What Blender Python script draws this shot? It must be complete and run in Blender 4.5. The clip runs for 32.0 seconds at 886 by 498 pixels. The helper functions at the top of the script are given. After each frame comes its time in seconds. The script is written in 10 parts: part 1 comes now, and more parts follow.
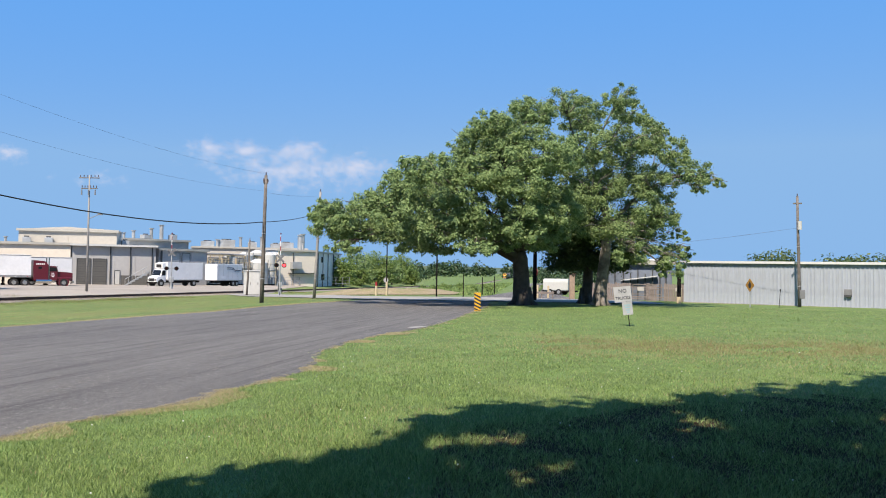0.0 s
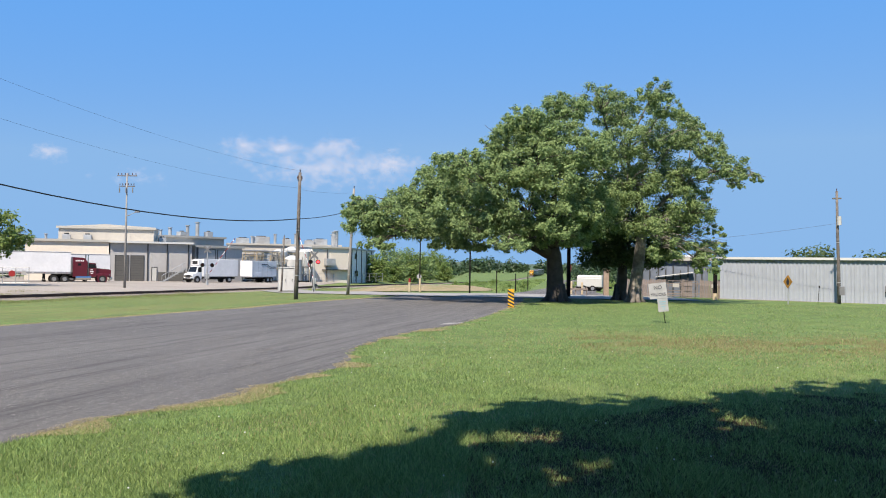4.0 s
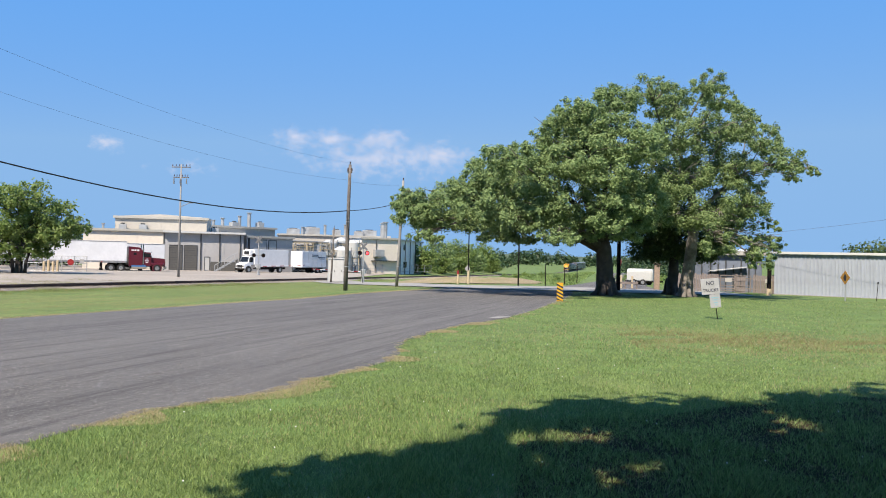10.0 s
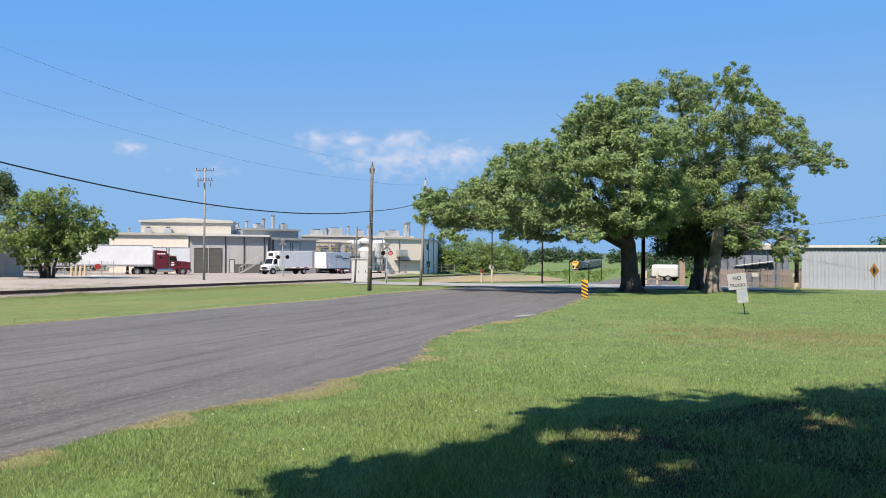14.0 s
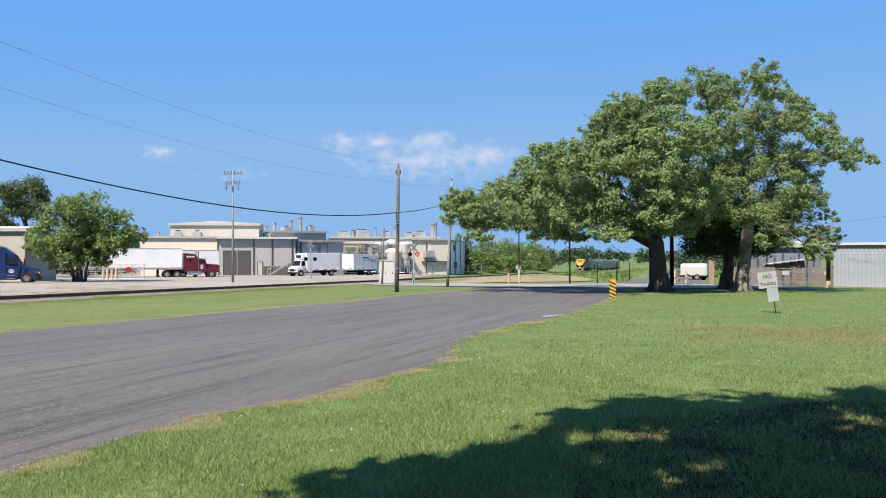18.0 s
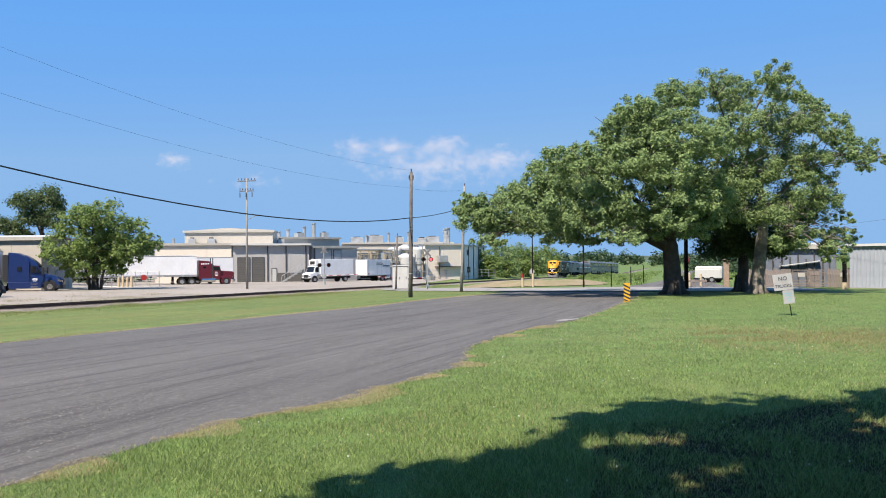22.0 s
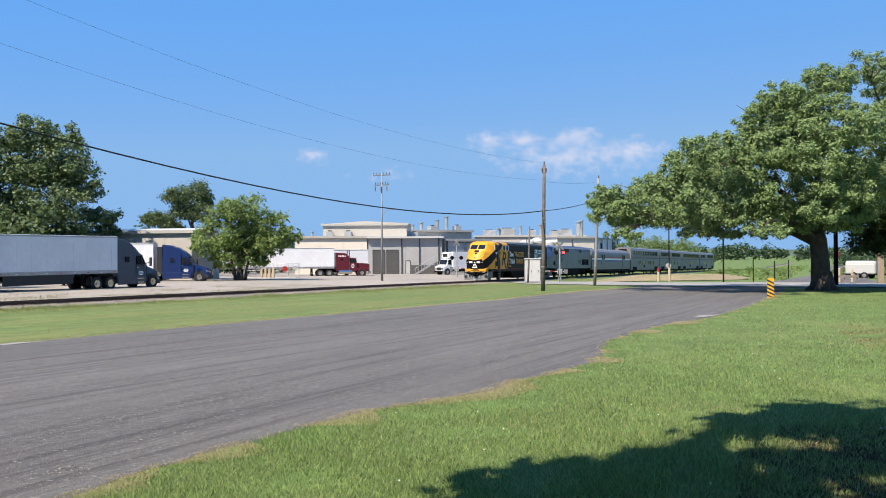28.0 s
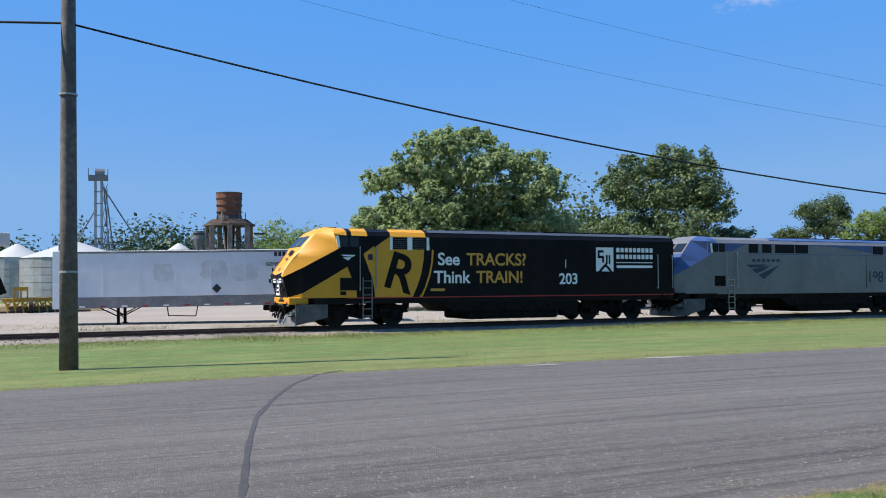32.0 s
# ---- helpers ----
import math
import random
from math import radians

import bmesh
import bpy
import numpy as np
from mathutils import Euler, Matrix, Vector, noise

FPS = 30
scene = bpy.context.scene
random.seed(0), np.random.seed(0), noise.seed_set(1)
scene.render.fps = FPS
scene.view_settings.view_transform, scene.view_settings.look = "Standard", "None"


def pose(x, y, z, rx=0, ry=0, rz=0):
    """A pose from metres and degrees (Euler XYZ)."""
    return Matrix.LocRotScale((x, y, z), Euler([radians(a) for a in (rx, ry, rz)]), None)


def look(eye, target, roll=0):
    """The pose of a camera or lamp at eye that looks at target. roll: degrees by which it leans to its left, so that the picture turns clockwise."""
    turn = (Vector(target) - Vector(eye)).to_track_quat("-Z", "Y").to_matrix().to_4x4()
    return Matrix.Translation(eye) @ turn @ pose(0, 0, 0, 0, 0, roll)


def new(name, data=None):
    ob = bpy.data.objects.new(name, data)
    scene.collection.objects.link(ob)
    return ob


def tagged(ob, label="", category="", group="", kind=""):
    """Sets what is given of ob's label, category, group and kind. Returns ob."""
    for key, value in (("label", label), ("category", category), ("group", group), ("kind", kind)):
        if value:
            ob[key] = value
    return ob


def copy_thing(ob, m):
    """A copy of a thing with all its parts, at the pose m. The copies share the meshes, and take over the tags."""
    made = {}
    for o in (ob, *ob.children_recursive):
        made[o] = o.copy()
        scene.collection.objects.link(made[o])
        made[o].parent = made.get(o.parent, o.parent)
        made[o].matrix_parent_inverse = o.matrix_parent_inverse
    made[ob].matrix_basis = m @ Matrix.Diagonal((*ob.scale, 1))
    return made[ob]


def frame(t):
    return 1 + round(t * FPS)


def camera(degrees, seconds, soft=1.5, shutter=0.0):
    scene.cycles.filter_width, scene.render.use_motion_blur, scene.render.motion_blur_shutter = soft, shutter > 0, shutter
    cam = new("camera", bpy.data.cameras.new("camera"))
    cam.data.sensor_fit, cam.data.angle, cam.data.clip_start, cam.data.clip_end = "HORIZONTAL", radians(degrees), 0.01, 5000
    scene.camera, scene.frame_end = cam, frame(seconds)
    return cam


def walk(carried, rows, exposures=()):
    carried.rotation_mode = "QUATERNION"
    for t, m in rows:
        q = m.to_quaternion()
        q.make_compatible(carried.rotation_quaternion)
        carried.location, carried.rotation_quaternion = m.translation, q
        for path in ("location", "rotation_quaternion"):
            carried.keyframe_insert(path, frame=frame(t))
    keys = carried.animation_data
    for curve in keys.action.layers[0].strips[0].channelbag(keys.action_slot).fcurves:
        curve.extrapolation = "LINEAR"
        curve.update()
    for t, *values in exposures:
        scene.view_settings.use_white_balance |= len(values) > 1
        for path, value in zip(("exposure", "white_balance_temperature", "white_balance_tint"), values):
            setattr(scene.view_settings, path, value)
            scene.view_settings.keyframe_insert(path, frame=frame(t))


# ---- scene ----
# camera: held by hand at eye height, panning to the left
cam = camera(53.67, 32.0, 1.0)
PATH = [
    (0, pose(0.060, -0.052, 1.693, 91.321, -0.907, -0.020)),
    (0.5, pose(0.056, -0.063, 1.694, 91.550, -1.263, -0.052)),
    (1, pose(0.051, -0.066, 1.692, 91.781, -1.587, -0.119)),
    (1.5, pose(0.047, -0.069, 1.691, 91.865, -1.735, -0.172)),
    (2, pose(0.034, -0.043, 1.686, 91.786, -1.823, -0.112)),
    (2.5, pose(0.046, -0.031, 1.690, 91.509, -1.651, 0.248)),
    (3, pose(0.043, -0.011, 1.692, 91.230, -1.365, 0.803)),
    (3.5, pose(0.049, -0.008, 1.690, 91.122, -1.032, 1.522)),
    (5.5, pose(0.030, -0.002, 1.700, 90.935, -1.081, 3.252)),
    (6, pose(0.026, -0.021, 1.700, 90.966, -1.178, 3.510)),
    (6.5, pose(0.021, -0.014, 1.712, 91.052, -1.300, 3.818)),
    (7, pose(0.013, -0.018, 1.718, 91.085, -1.408, 4.176)),
    (7.5, pose(0.015, -0.003, 1.728, 90.971, -1.365, 4.591)),
    (8, pose(0.014, -0.004, 1.735, 90.715, -1.317, 4.801)),
    (8.5, pose(0.026, -0.009, 1.729, 90.470, -1.361, 4.842)),
    (9, pose(0.023, 0.021, 1.737, 90.315, -1.383, 4.901)),
    (9.5, pose(0.018, 0.011, 1.742, 90.345, -1.422, 5.123)),
    (10, pose(0.027, 0.001, 1.752, 90.441, -1.329, 5.306)),
    (10.5, pose(0.019, 0.004, 1.761, 90.505, -1.286, 5.186)),
    (11, pose(0.036, 0.008, 1.754, 90.523, -1.135, 5.023)),
    (11.5, pose(0.036, 0.003, 1.753, 90.525, -1.003, 4.982)),
    (12, pose(0.034, 0.016, 1.745, 90.550, -0.874, 5.134)),
    (12.5, pose(0.031, -0.011, 1.762, 90.526, -0.731, 5.438)),
    (13, pose(0.028, 0.011, 1.762, 90.479, -0.584, 5.866)),
    (13.5, pose(0.007, 0.037, 1.756, 90.438, -0.514, 6.359)),
    (14, pose(-0.001, 0.034, 1.755, 90.354, -0.435, 6.813)),
    (14.5, pose(0.010, 0.005, 1.753, 90.310, -0.325, 7.197)),
    (15, pose(-0.003, 0.032, 1.758, 90.250, -0.358, 7.543)),
    (15.5, pose(0.006, 0.031, 1.753, 90.229, -0.325, 7.897)),
    (17.5, pose(0.009, 0.055, 1.754, 90.358, -0.058, 8.587)),
    (18, pose(0.008, 0.043, 1.756, 90.396, 0.030, 8.578)),
    (18.5, pose(0.012, 0.027, 1.760, 90.375, 0.156, 8.522)),
    (19, pose(0.007, 0.044, 1.757, 90.365, 0.312, 8.524)),
    (19.5, pose(0.014, 0.036, 1.766, 90.371, 0.402, 8.568)),
    (20, pose(0.014, 0.041, 1.763, 90.409, 0.534, 8.630)),
    (20.5, pose(0.021, 0.022, 1.763, 90.501, 0.622, 8.751)),
    (21, pose(0.015, 0.039, 1.765, 90.624, 0.648, 8.914)),
    (21.5, pose(0.011, 0.031, 1.766, 90.682, 0.631, 9.154)),
    (22, pose(0.005, 0.005, 1.764, 90.718, 0.558, 9.451)),
    (22.5, pose(0.006, 0.024, 1.758, 90.751, 0.517, 9.758)),
    (23, pose(0.001, 0.034, 1.755, 90.764, 0.440, 10.042)),
    (23.5, pose(-0.014, 0.041, 1.758, 90.756, 0.314, 10.267)),
    (24, pose(-0.003, 0.035, 1.765, 90.759, 0.236, 10.480)),
    (24.5, pose(-0.020, 0.037, 1.760, 90.855, 0.126, 10.692)),
    (26.5, pose(-0.050, 0.036, 1.764, 90.354, -0.030, 12.863)),
    (27, pose(-0.036, 0.032, 1.763, 90.237, 0.088, 14.041)),
    (27.5, pose(-0.038, 0.037, 1.767, 90.228, 0.176, 15.714)),
    (28, pose(-0.042, 0.017, 1.776, 90.319, 0.330, 18.057)),
    (28.5, pose(-0.075, 0.002, 1.781, 90.400, 0.492, 20.783)),
    (29, pose(-0.094, -0.015, 1.783, 90.504, 0.548, 23.904)),
    (29.5, pose(-0.102, -0.040, 1.780, 90.677, 0.662, 28.148)),
    (30, pose(-0.130, -0.066, 1.785, 90.926, 0.769, 32.267)),
    (30.5, pose(-0.144, -0.120, 1.796, 91.240, 0.867, 37.017)),
    (31, pose(-0.154, -0.176, 1.811, 91.534, 0.804, 42.561)),
    (31.5, pose(-0.154, -0.205, 1.813, 91.816, 0.880, 49.983)),
    (32, pose(-0.129, -0.301, 1.825, 91.925, 0.919, 57.704)),
]
walk(cam, PATH, ((0, 0.90, 6500, 10), (27.5, 0.92, 6450, 10), (29.2, 0.81, 6250, 10), (30, 0.70, 6120, 10), (31, 0.68, 6060, 10), (32, 0.78, 6060, 10)))

# nose of the train along the track, seconds and metres from the near end
NOSE = [(0, 716.2), (3, 648.7), (6, 581.2), (9, 513.8), (11, 469.0), (13, 424.2), (15, 379.3), (18, 311.7), (19, 289.0), (21, 243.4), (22, 220.5), (23, 197.5), (24, 174.5), (24.5, 162.9), (26.5, 116.4), (27, 104.4), (27.5, 92.3), (28, 80.2), (28.5, 68.5), (29, 56.8), (29.5, 45.6), (30, 35.2), (30.5, 26.4), (31, 17.85), (31.5, 9.1), (32, 0.4)]

# ---- world and sun ----
SUN_AZ, SUN_EL = radians(200.6), radians(52)      # where the sun stands: clockwise from +y, and above the horizon
world = bpy.data.worlds.new("world")
scene.world = world
world.use_nodes = True
wt = world.node_tree
sky = wt.nodes.new("ShaderNodeTexSky")
sky.sky_type = "NISHITA"
sky.sun_disc = False
sky.sun_elevation = SUN_EL
sky.sun_rotation = SUN_AZ
sky.altitude = 900
sky.air_density = 0.75
sky.dust_density = 0.0
sky.ozone_density = 5.0
wt.nodes["Background"].inputs["Strength"].default_value = 0.105
deep = wt.nodes.new("ShaderNodeHueSaturation")            # a clear, deep blue sky
deep.inputs["Saturation"].default_value = 1.12
wt.links.new(sky.outputs["Color"], deep.inputs["Color"])
split = wt.nodes.new("ShaderNodeSeparateColor")
wt.links.new(deep.outputs["Color"], split.inputs["Color"])
veil = wt.nodes.new("ShaderNodeMapRange")                 # where the sky is palest, humid air veils the blue
veil.inputs["From Min"].default_value, veil.inputs["From Max"].default_value = 1.5, 3.7
wt.links.new(split.outputs["Green"], veil.inputs["Value"])
even = wt.nodes.new("ShaderNodeMix")
even.data_type = "RGBA"
even.inputs["A"].default_value = (0.66, 1.96, 4.50, 1)
even.inputs["B"].default_value = (1.34, 2.46, 4.15, 1)
wt.links.new(veil.outputs["Result"], even.inputs["Factor"])
wt.links.new(even.outputs["Result"], wt.nodes["Background"].inputs["Color"])
sun_data = bpy.data.lights.new("sun", "SUN")
sun_data.energy = 5.0
sun_data.angle = radians(0.53)
sun_data.color = (1.0, 0.885, 0.75)
sun = new("sun", sun_data)
to_sun = Vector((math.sin(SUN_AZ) * math.cos(SUN_EL), math.cos(SUN_AZ) * math.cos(SUN_EL), math.sin(SUN_EL)))
sun.matrix_world = look(to_sun * 60, (0, 0, 0))

# ---- materials ----
MATS = {}
TONE = 0.70                                        # share of light that a surface of the named tone gives back


def material(name, color, rough=0.6, metal=0.0, var=0.12, scale=6.0, bump=0.0, bump_scale=40.0, second=None, second_scale=0.6, spec=0.5, island=0.0, dirt=0.0):
    """A surface with variation at two scales: fine grain and broad stains."""
    if name in MATS:
        return MATS[name]
    m = bpy.data.materials.new(name)
    m.use_nodes = True
    nt = m.node_tree
    b = nt.nodes["Principled BSDF"]
    b.inputs["Roughness"].default_value = rough
    b.inputs["Metallic"].default_value = metal
    b.inputs["Specular IOR Level"].default_value = spec
    tc = nt.nodes.new("ShaderNodeTexCoord")
    n1 = nt.nodes.new("ShaderNodeTexNoise")
    n1.inputs["Scale"].default_value = scale
    n1.inputs["Detail"].default_value = 6
    nt.links.new(tc.outputs["Object"], n1.inputs["Vector"])
    n2 = nt.nodes.new("ShaderNodeTexNoise")
    n2.inputs["Scale"].default_value = second_scale
    n2.inputs["Detail"].default_value = 4
    nt.links.new(tc.outputs["Object"], n2.inputs["Vector"])
    c = Vector(color[:3]) * TONE
    r1 = nt.nodes.new("ShaderNodeValToRGB")
    r1.color_ramp.elements[0].position, r1.color_ramp.elements[1].position = 0.3, 0.7
    r1.color_ramp.elements[0].color = (*[max(0, v * (1 - var)) for v in c], 1)
    r1.color_ramp.elements[1].color = (*[min(1, v * (1 + var)) for v in c], 1)
    nt.links.new(n1.outputs["Fac"], r1.inputs["Fac"])
    mix = nt.nodes.new("ShaderNodeMix")
    mix.data_type = "RGBA"
    r2 = nt.nodes.new("ShaderNodeValToRGB")
    r2.color_ramp.elements[0].position, r2.color_ramp.elements[1].position = 0.42, 0.68
    nt.links.new(n2.outputs["Fac"], r2.inputs["Fac"])
    nt.links.new(r1.outputs["Color"], mix.inputs["A"])
    s = [v * TONE for v in second] if second else [v * (1 - var * 1.2) for v in c]
    mix.inputs["B"].default_value = (*s[:3], 1)
    mul = nt.nodes.new("ShaderNodeMath")
    mul.operation = "MULTIPLY"
    mul.inputs[1].default_value = 0.85 if second else 0.6
    nt.links.new(r2.outputs["Color"], mul.inputs[0])
    nt.links.new(mul.outputs[0], mix.inputs["Factor"])
    out = mix.outputs["Result"]
    if island:
        geo = nt.nodes.new("ShaderNodeNewGeometry")
        hsv = nt.nodes.new("ShaderNodeHueSaturation")
        mp = nt.nodes.new("ShaderNodeMapRange")
        mp.inputs["To Min"].default_value, mp.inputs["To Max"].default_value = 1 - island, 1 + island
        nt.links.new(geo.outputs["Random Per Island"], mp.inputs["Value"])
        nt.links.new(mp.outputs["Result"], hsv.inputs["Value"])
        nt.links.new(out, hsv.inputs["Color"])
        out = hsv.outputs["Color"]
    nt.links.new(out, b.inputs["Base Color"])
    if bump:
        n3 = nt.nodes.new("ShaderNodeTexNoise")
        n3.inputs["Scale"].default_value = bump_scale
        n3.inputs["Detail"].default_value = 5
        nt.links.new(tc.outputs["Object"], n3.inputs["Vector"])
        bp = nt.nodes.new("ShaderNodeBump")
        bp.inputs["Strength"].default_value = bump
        bp.inputs["Distance"].default_value = 0.03
        nt.links.new(n3.outputs["Fac"], bp.inputs["Height"])
        nt.links.new(bp.outputs["Normal"], b.inputs["Normal"])
    MATS[name] = m
    return m


def leaf_material(name, color, other, thin=0.35, gloss=0.35, rough=0.5):
    if name in MATS:
        return MATS[name]
    m = bpy.data.materials.new(name)
    m.use_nodes = True
    nt = m.node_tree
    nt.nodes.remove(nt.nodes["Principled BSDF"])
    out = nt.nodes["Material Output"]
    geo = nt.nodes.new("ShaderNodeNewGeometry")
    ramp = nt.nodes.new("ShaderNodeValToRGB")
    ramp.color_ramp.elements[0].color = (*[v * TONE for v in color], 1)
    ramp.color_ramp.elements[1].color = (*[v * TONE for v in other], 1)
    nt.links.new(geo.outputs["Random Per Island"], ramp.inputs["Fac"])
    dif = nt.nodes.new("ShaderNodeBsdfPrincipled")
    dif.inputs["Roughness"].default_value = rough
    dif.inputs["Specular IOR Level"].default_value = gloss
    tr = nt.nodes.new("ShaderNodeBsdfTranslucent")
    nt.links.new(ramp.outputs["Color"], dif.inputs["Base Color"])
    nt.links.new(ramp.outputs["Color"], tr.inputs["Color"])
    mx = nt.nodes.new("ShaderNodeMixShader")
    mx.inputs["Fac"].default_value = thin
    nt.links.new(dif.outputs["BSDF"], mx.inputs[1])
    nt.links.new(tr.outputs["BSDF"], mx.inputs[2])
    nt.links.new(mx.outputs["Shader"], out.inputs["Surface"])
    MATS[name] = m
    return m


def glow_material(name, color, strength):
    m = bpy.data.materials.new(name)
    m.use_nodes = True
    b = m.node_tree.nodes["Principled BSDF"]
    b.inputs["Base Color"].default_value = (*color, 1)
    b.inputs["Emission Color"].default_value = (*color, 1)
    b.inputs["Emission Strength"].default_value = strength
    MATS[name] = m
    return m


# ---- building blocks ----
def place(mesh_name, verts, faces, mat):
    me = bpy.data.meshes.new(mesh_name)
    me.from_pydata(verts, [], faces)
    me.materials.append(mat)
    me.update()
    return me


def thing(name, m, label, category, group="", kind=""):
    ob = new(name)
    ob.empty_display_size = 0.3
    ob.matrix_basis = m
    return tagged(ob, label, category, group, kind)


def part(name, bm, mat, parent, label="", smooth=False):
    me = bpy.data.meshes.new(name)
    bm.to_mesh(me)
    bm.free()
    me.materials.append(mat)
    if smooth:
        for p in me.polygons:
            p.use_smooth = True
    ob = new(name, me)
    ob.parent = parent
    if label:
        ob["label"] = label
    return ob


def mesh_part(name, me, parent, label="", loc=(0, 0, 0), rz=0.0):
    """An object of its own on shared mesh data."""
    ob = new(name, me)
    ob.parent = parent
    ob.location = loc
    ob.rotation_euler = (0, 0, rz)
    if label:
        ob["label"] = label
    return ob


def box(x0, x1, y0, y1, z0, z1, bev=0.0, bm=None):
    own = bm is None
    b = bmesh.new()
    r = bmesh.ops.create_cube(b, size=1.0)
    bmesh.ops.scale(b, vec=(x1 - x0, y1 - y0, z1 - z0), verts=b.verts)
    bmesh.ops.translate(b, vec=((x0 + x1) / 2, (y0 + y1) / 2, (z0 + z1) / 2), verts=b.verts)
    if bev > 0:
        bmesh.ops.bevel(b, geom=b.edges[:], offset=bev, segments=2, affect="EDGES", profile=0.5)
    if own:
        return b
    merge(bm, b)
    return bm


def merge(bm, other, m=None):
    me = bpy.data.meshes.new("tmp")
    if m is not None:
        bmesh.ops.transform(other, matrix=m, verts=other.verts)
    other.to_mesh(me)
    other.free()
    bm.from_mesh(me)
    bpy.data.meshes.remove(me)
    return bm


def rod(a, b, r0, r1=None, seg=10, bm=None):
    """A tapered round bar from a to b."""
    own = bm is None
    bm2 = bmesh.new() if own else bm
    a, b = Vector(a), Vector(b)
    r1 = r0 if r1 is None else r1
    q = (b - a).to_track_quat("Z", "Y").to_matrix()
    rings = []
    for c, r in ((a, r0), (b, r1)):
        rings.append([bm2.verts.new(c + q @ Vector((math.cos(i * math.tau / seg) * r, math.sin(i * math.tau / seg) * r, 0))) for i in range(seg)])
    for i in range(seg):
        j = (i + 1) % seg
        bm2.faces.new((rings[0][i], rings[0][j], rings[1][j], rings[1][i]))
    bm2.faces.new(rings[0][::-1])
    bm2.faces.new(rings[1])
    return bm2


def disc(c, r, depth, axis="X", seg=24, bm=None, bev=0.0):
    """A short drum round an axis."""
    v = {"X": Vector((1, 0, 0)), "Y": Vector((0, 1, 0)), "Z": Vector((0, 0, 1))}[axis]
    c = Vector(c)
    return rod(c - v * depth / 2, c + v * depth / 2, r, r, seg, bm)


def prism(pts, axis, a, b, bm=None):
    """A flat outline pushed along an axis from a to b. axis X: pts are (y, z); Y: (x, z); Z: (x, y)."""
    bm2 = bmesh.new() if bm is None else bm
    def v(p, d):
        return (d, p[0], p[1]) if axis == "X" else (p[0], d, p[1]) if axis == "Y" else (p[0], p[1], d)
    A = [bm2.verts.new(v(p, a)) for p in pts]
    B = [bm2.verts.new(v(p, b)) for p in pts]
    n = len(pts)
    bm2.faces.new(A)
    bm2.faces.new(B[::-1])
    for i in range(n):
        j = (i + 1) % n
        bm2.faces.new((A[i], B[i], B[j], A[j]))
    bmesh.ops.recalc_face_normals(bm2, faces=bm2.faces)
    return bm2


def lettering(name, text, size, mat, parent, m, label="", bold=0.0, depth=0.004):
    """Raised letters in the built-in font, turned into a mesh."""
    cu = bpy.data.curves.new(name, "FONT")
    cu.body = text
    cu.size = size
    cu.align_x = "LEFT"
    cu.extrude = depth
    cu.offset = bold
    tmp = bpy.data.objects.new("tmp", cu)
    me = bpy.data.meshes.new_from_object(tmp)
    bpy.data.objects.remove(tmp)
    bpy.data.curves.remove(cu)
    me.materials.append(mat)
    for p in me.polygons:
        p.material_index = 0
    ob = new(name, me)
    ob.parent = parent
    ob.matrix_basis = m
    if label:
        ob["label"] = label
    return ob


# ---- lie of the land ----
TH, RX0, RY0 = 0.12312, -36.604, 14.0             # the track: its heading and a point on it
DX, DY = math.sin(TH), math.cos(TH)


def softplus(v, w):
    q = np.asarray(v, float) / w
    return w * np.logaddexp(0, q)


def step01(a, b, v):
    t = np.clip((np.asarray(v, float) - a) / (b - a), 0, 1)
    return t * t * (3 - 2 * t)


def ground_height(x, y):
    """Height of the ground: level by the camera, falling away towards the track and along it."""
    x, y = np.asarray(x, float), np.asarray(y, float)
    a, b = x - RX0, y - RY0
    s, u = np.minimum(a * DX + b * DY, 420.0), a * DY - b * DX
    rail = -0.18 - 0.0128 * softplus(s + 22, 8)
    lawn = -0.0095 * softplus(s + 5, 5)
    yard = -0.30 - 0.0105 * softplus(s + 3, 12)
    k = step01(4, 26, u)
    right = rail * (1 - k) + lawn * k
    k = step01(4, 14, -u)
    left = rail * (1 - k) + yard * k
    return np.where(u >= 4, right, left)


def gz(x, y):
    return float(ground_height(x, y))


def on_track(s, u=0.0):
    return RX0 + s * DX + u * DY, RY0 + s * DY - u * DX


def rail_top(s):
    return gz(*on_track(s)) + 0.25


def stand(x, y, rz=0.0, dz=0.0):
    return pose(x, y, gz(x, y) + dz, 0, 0, rz)


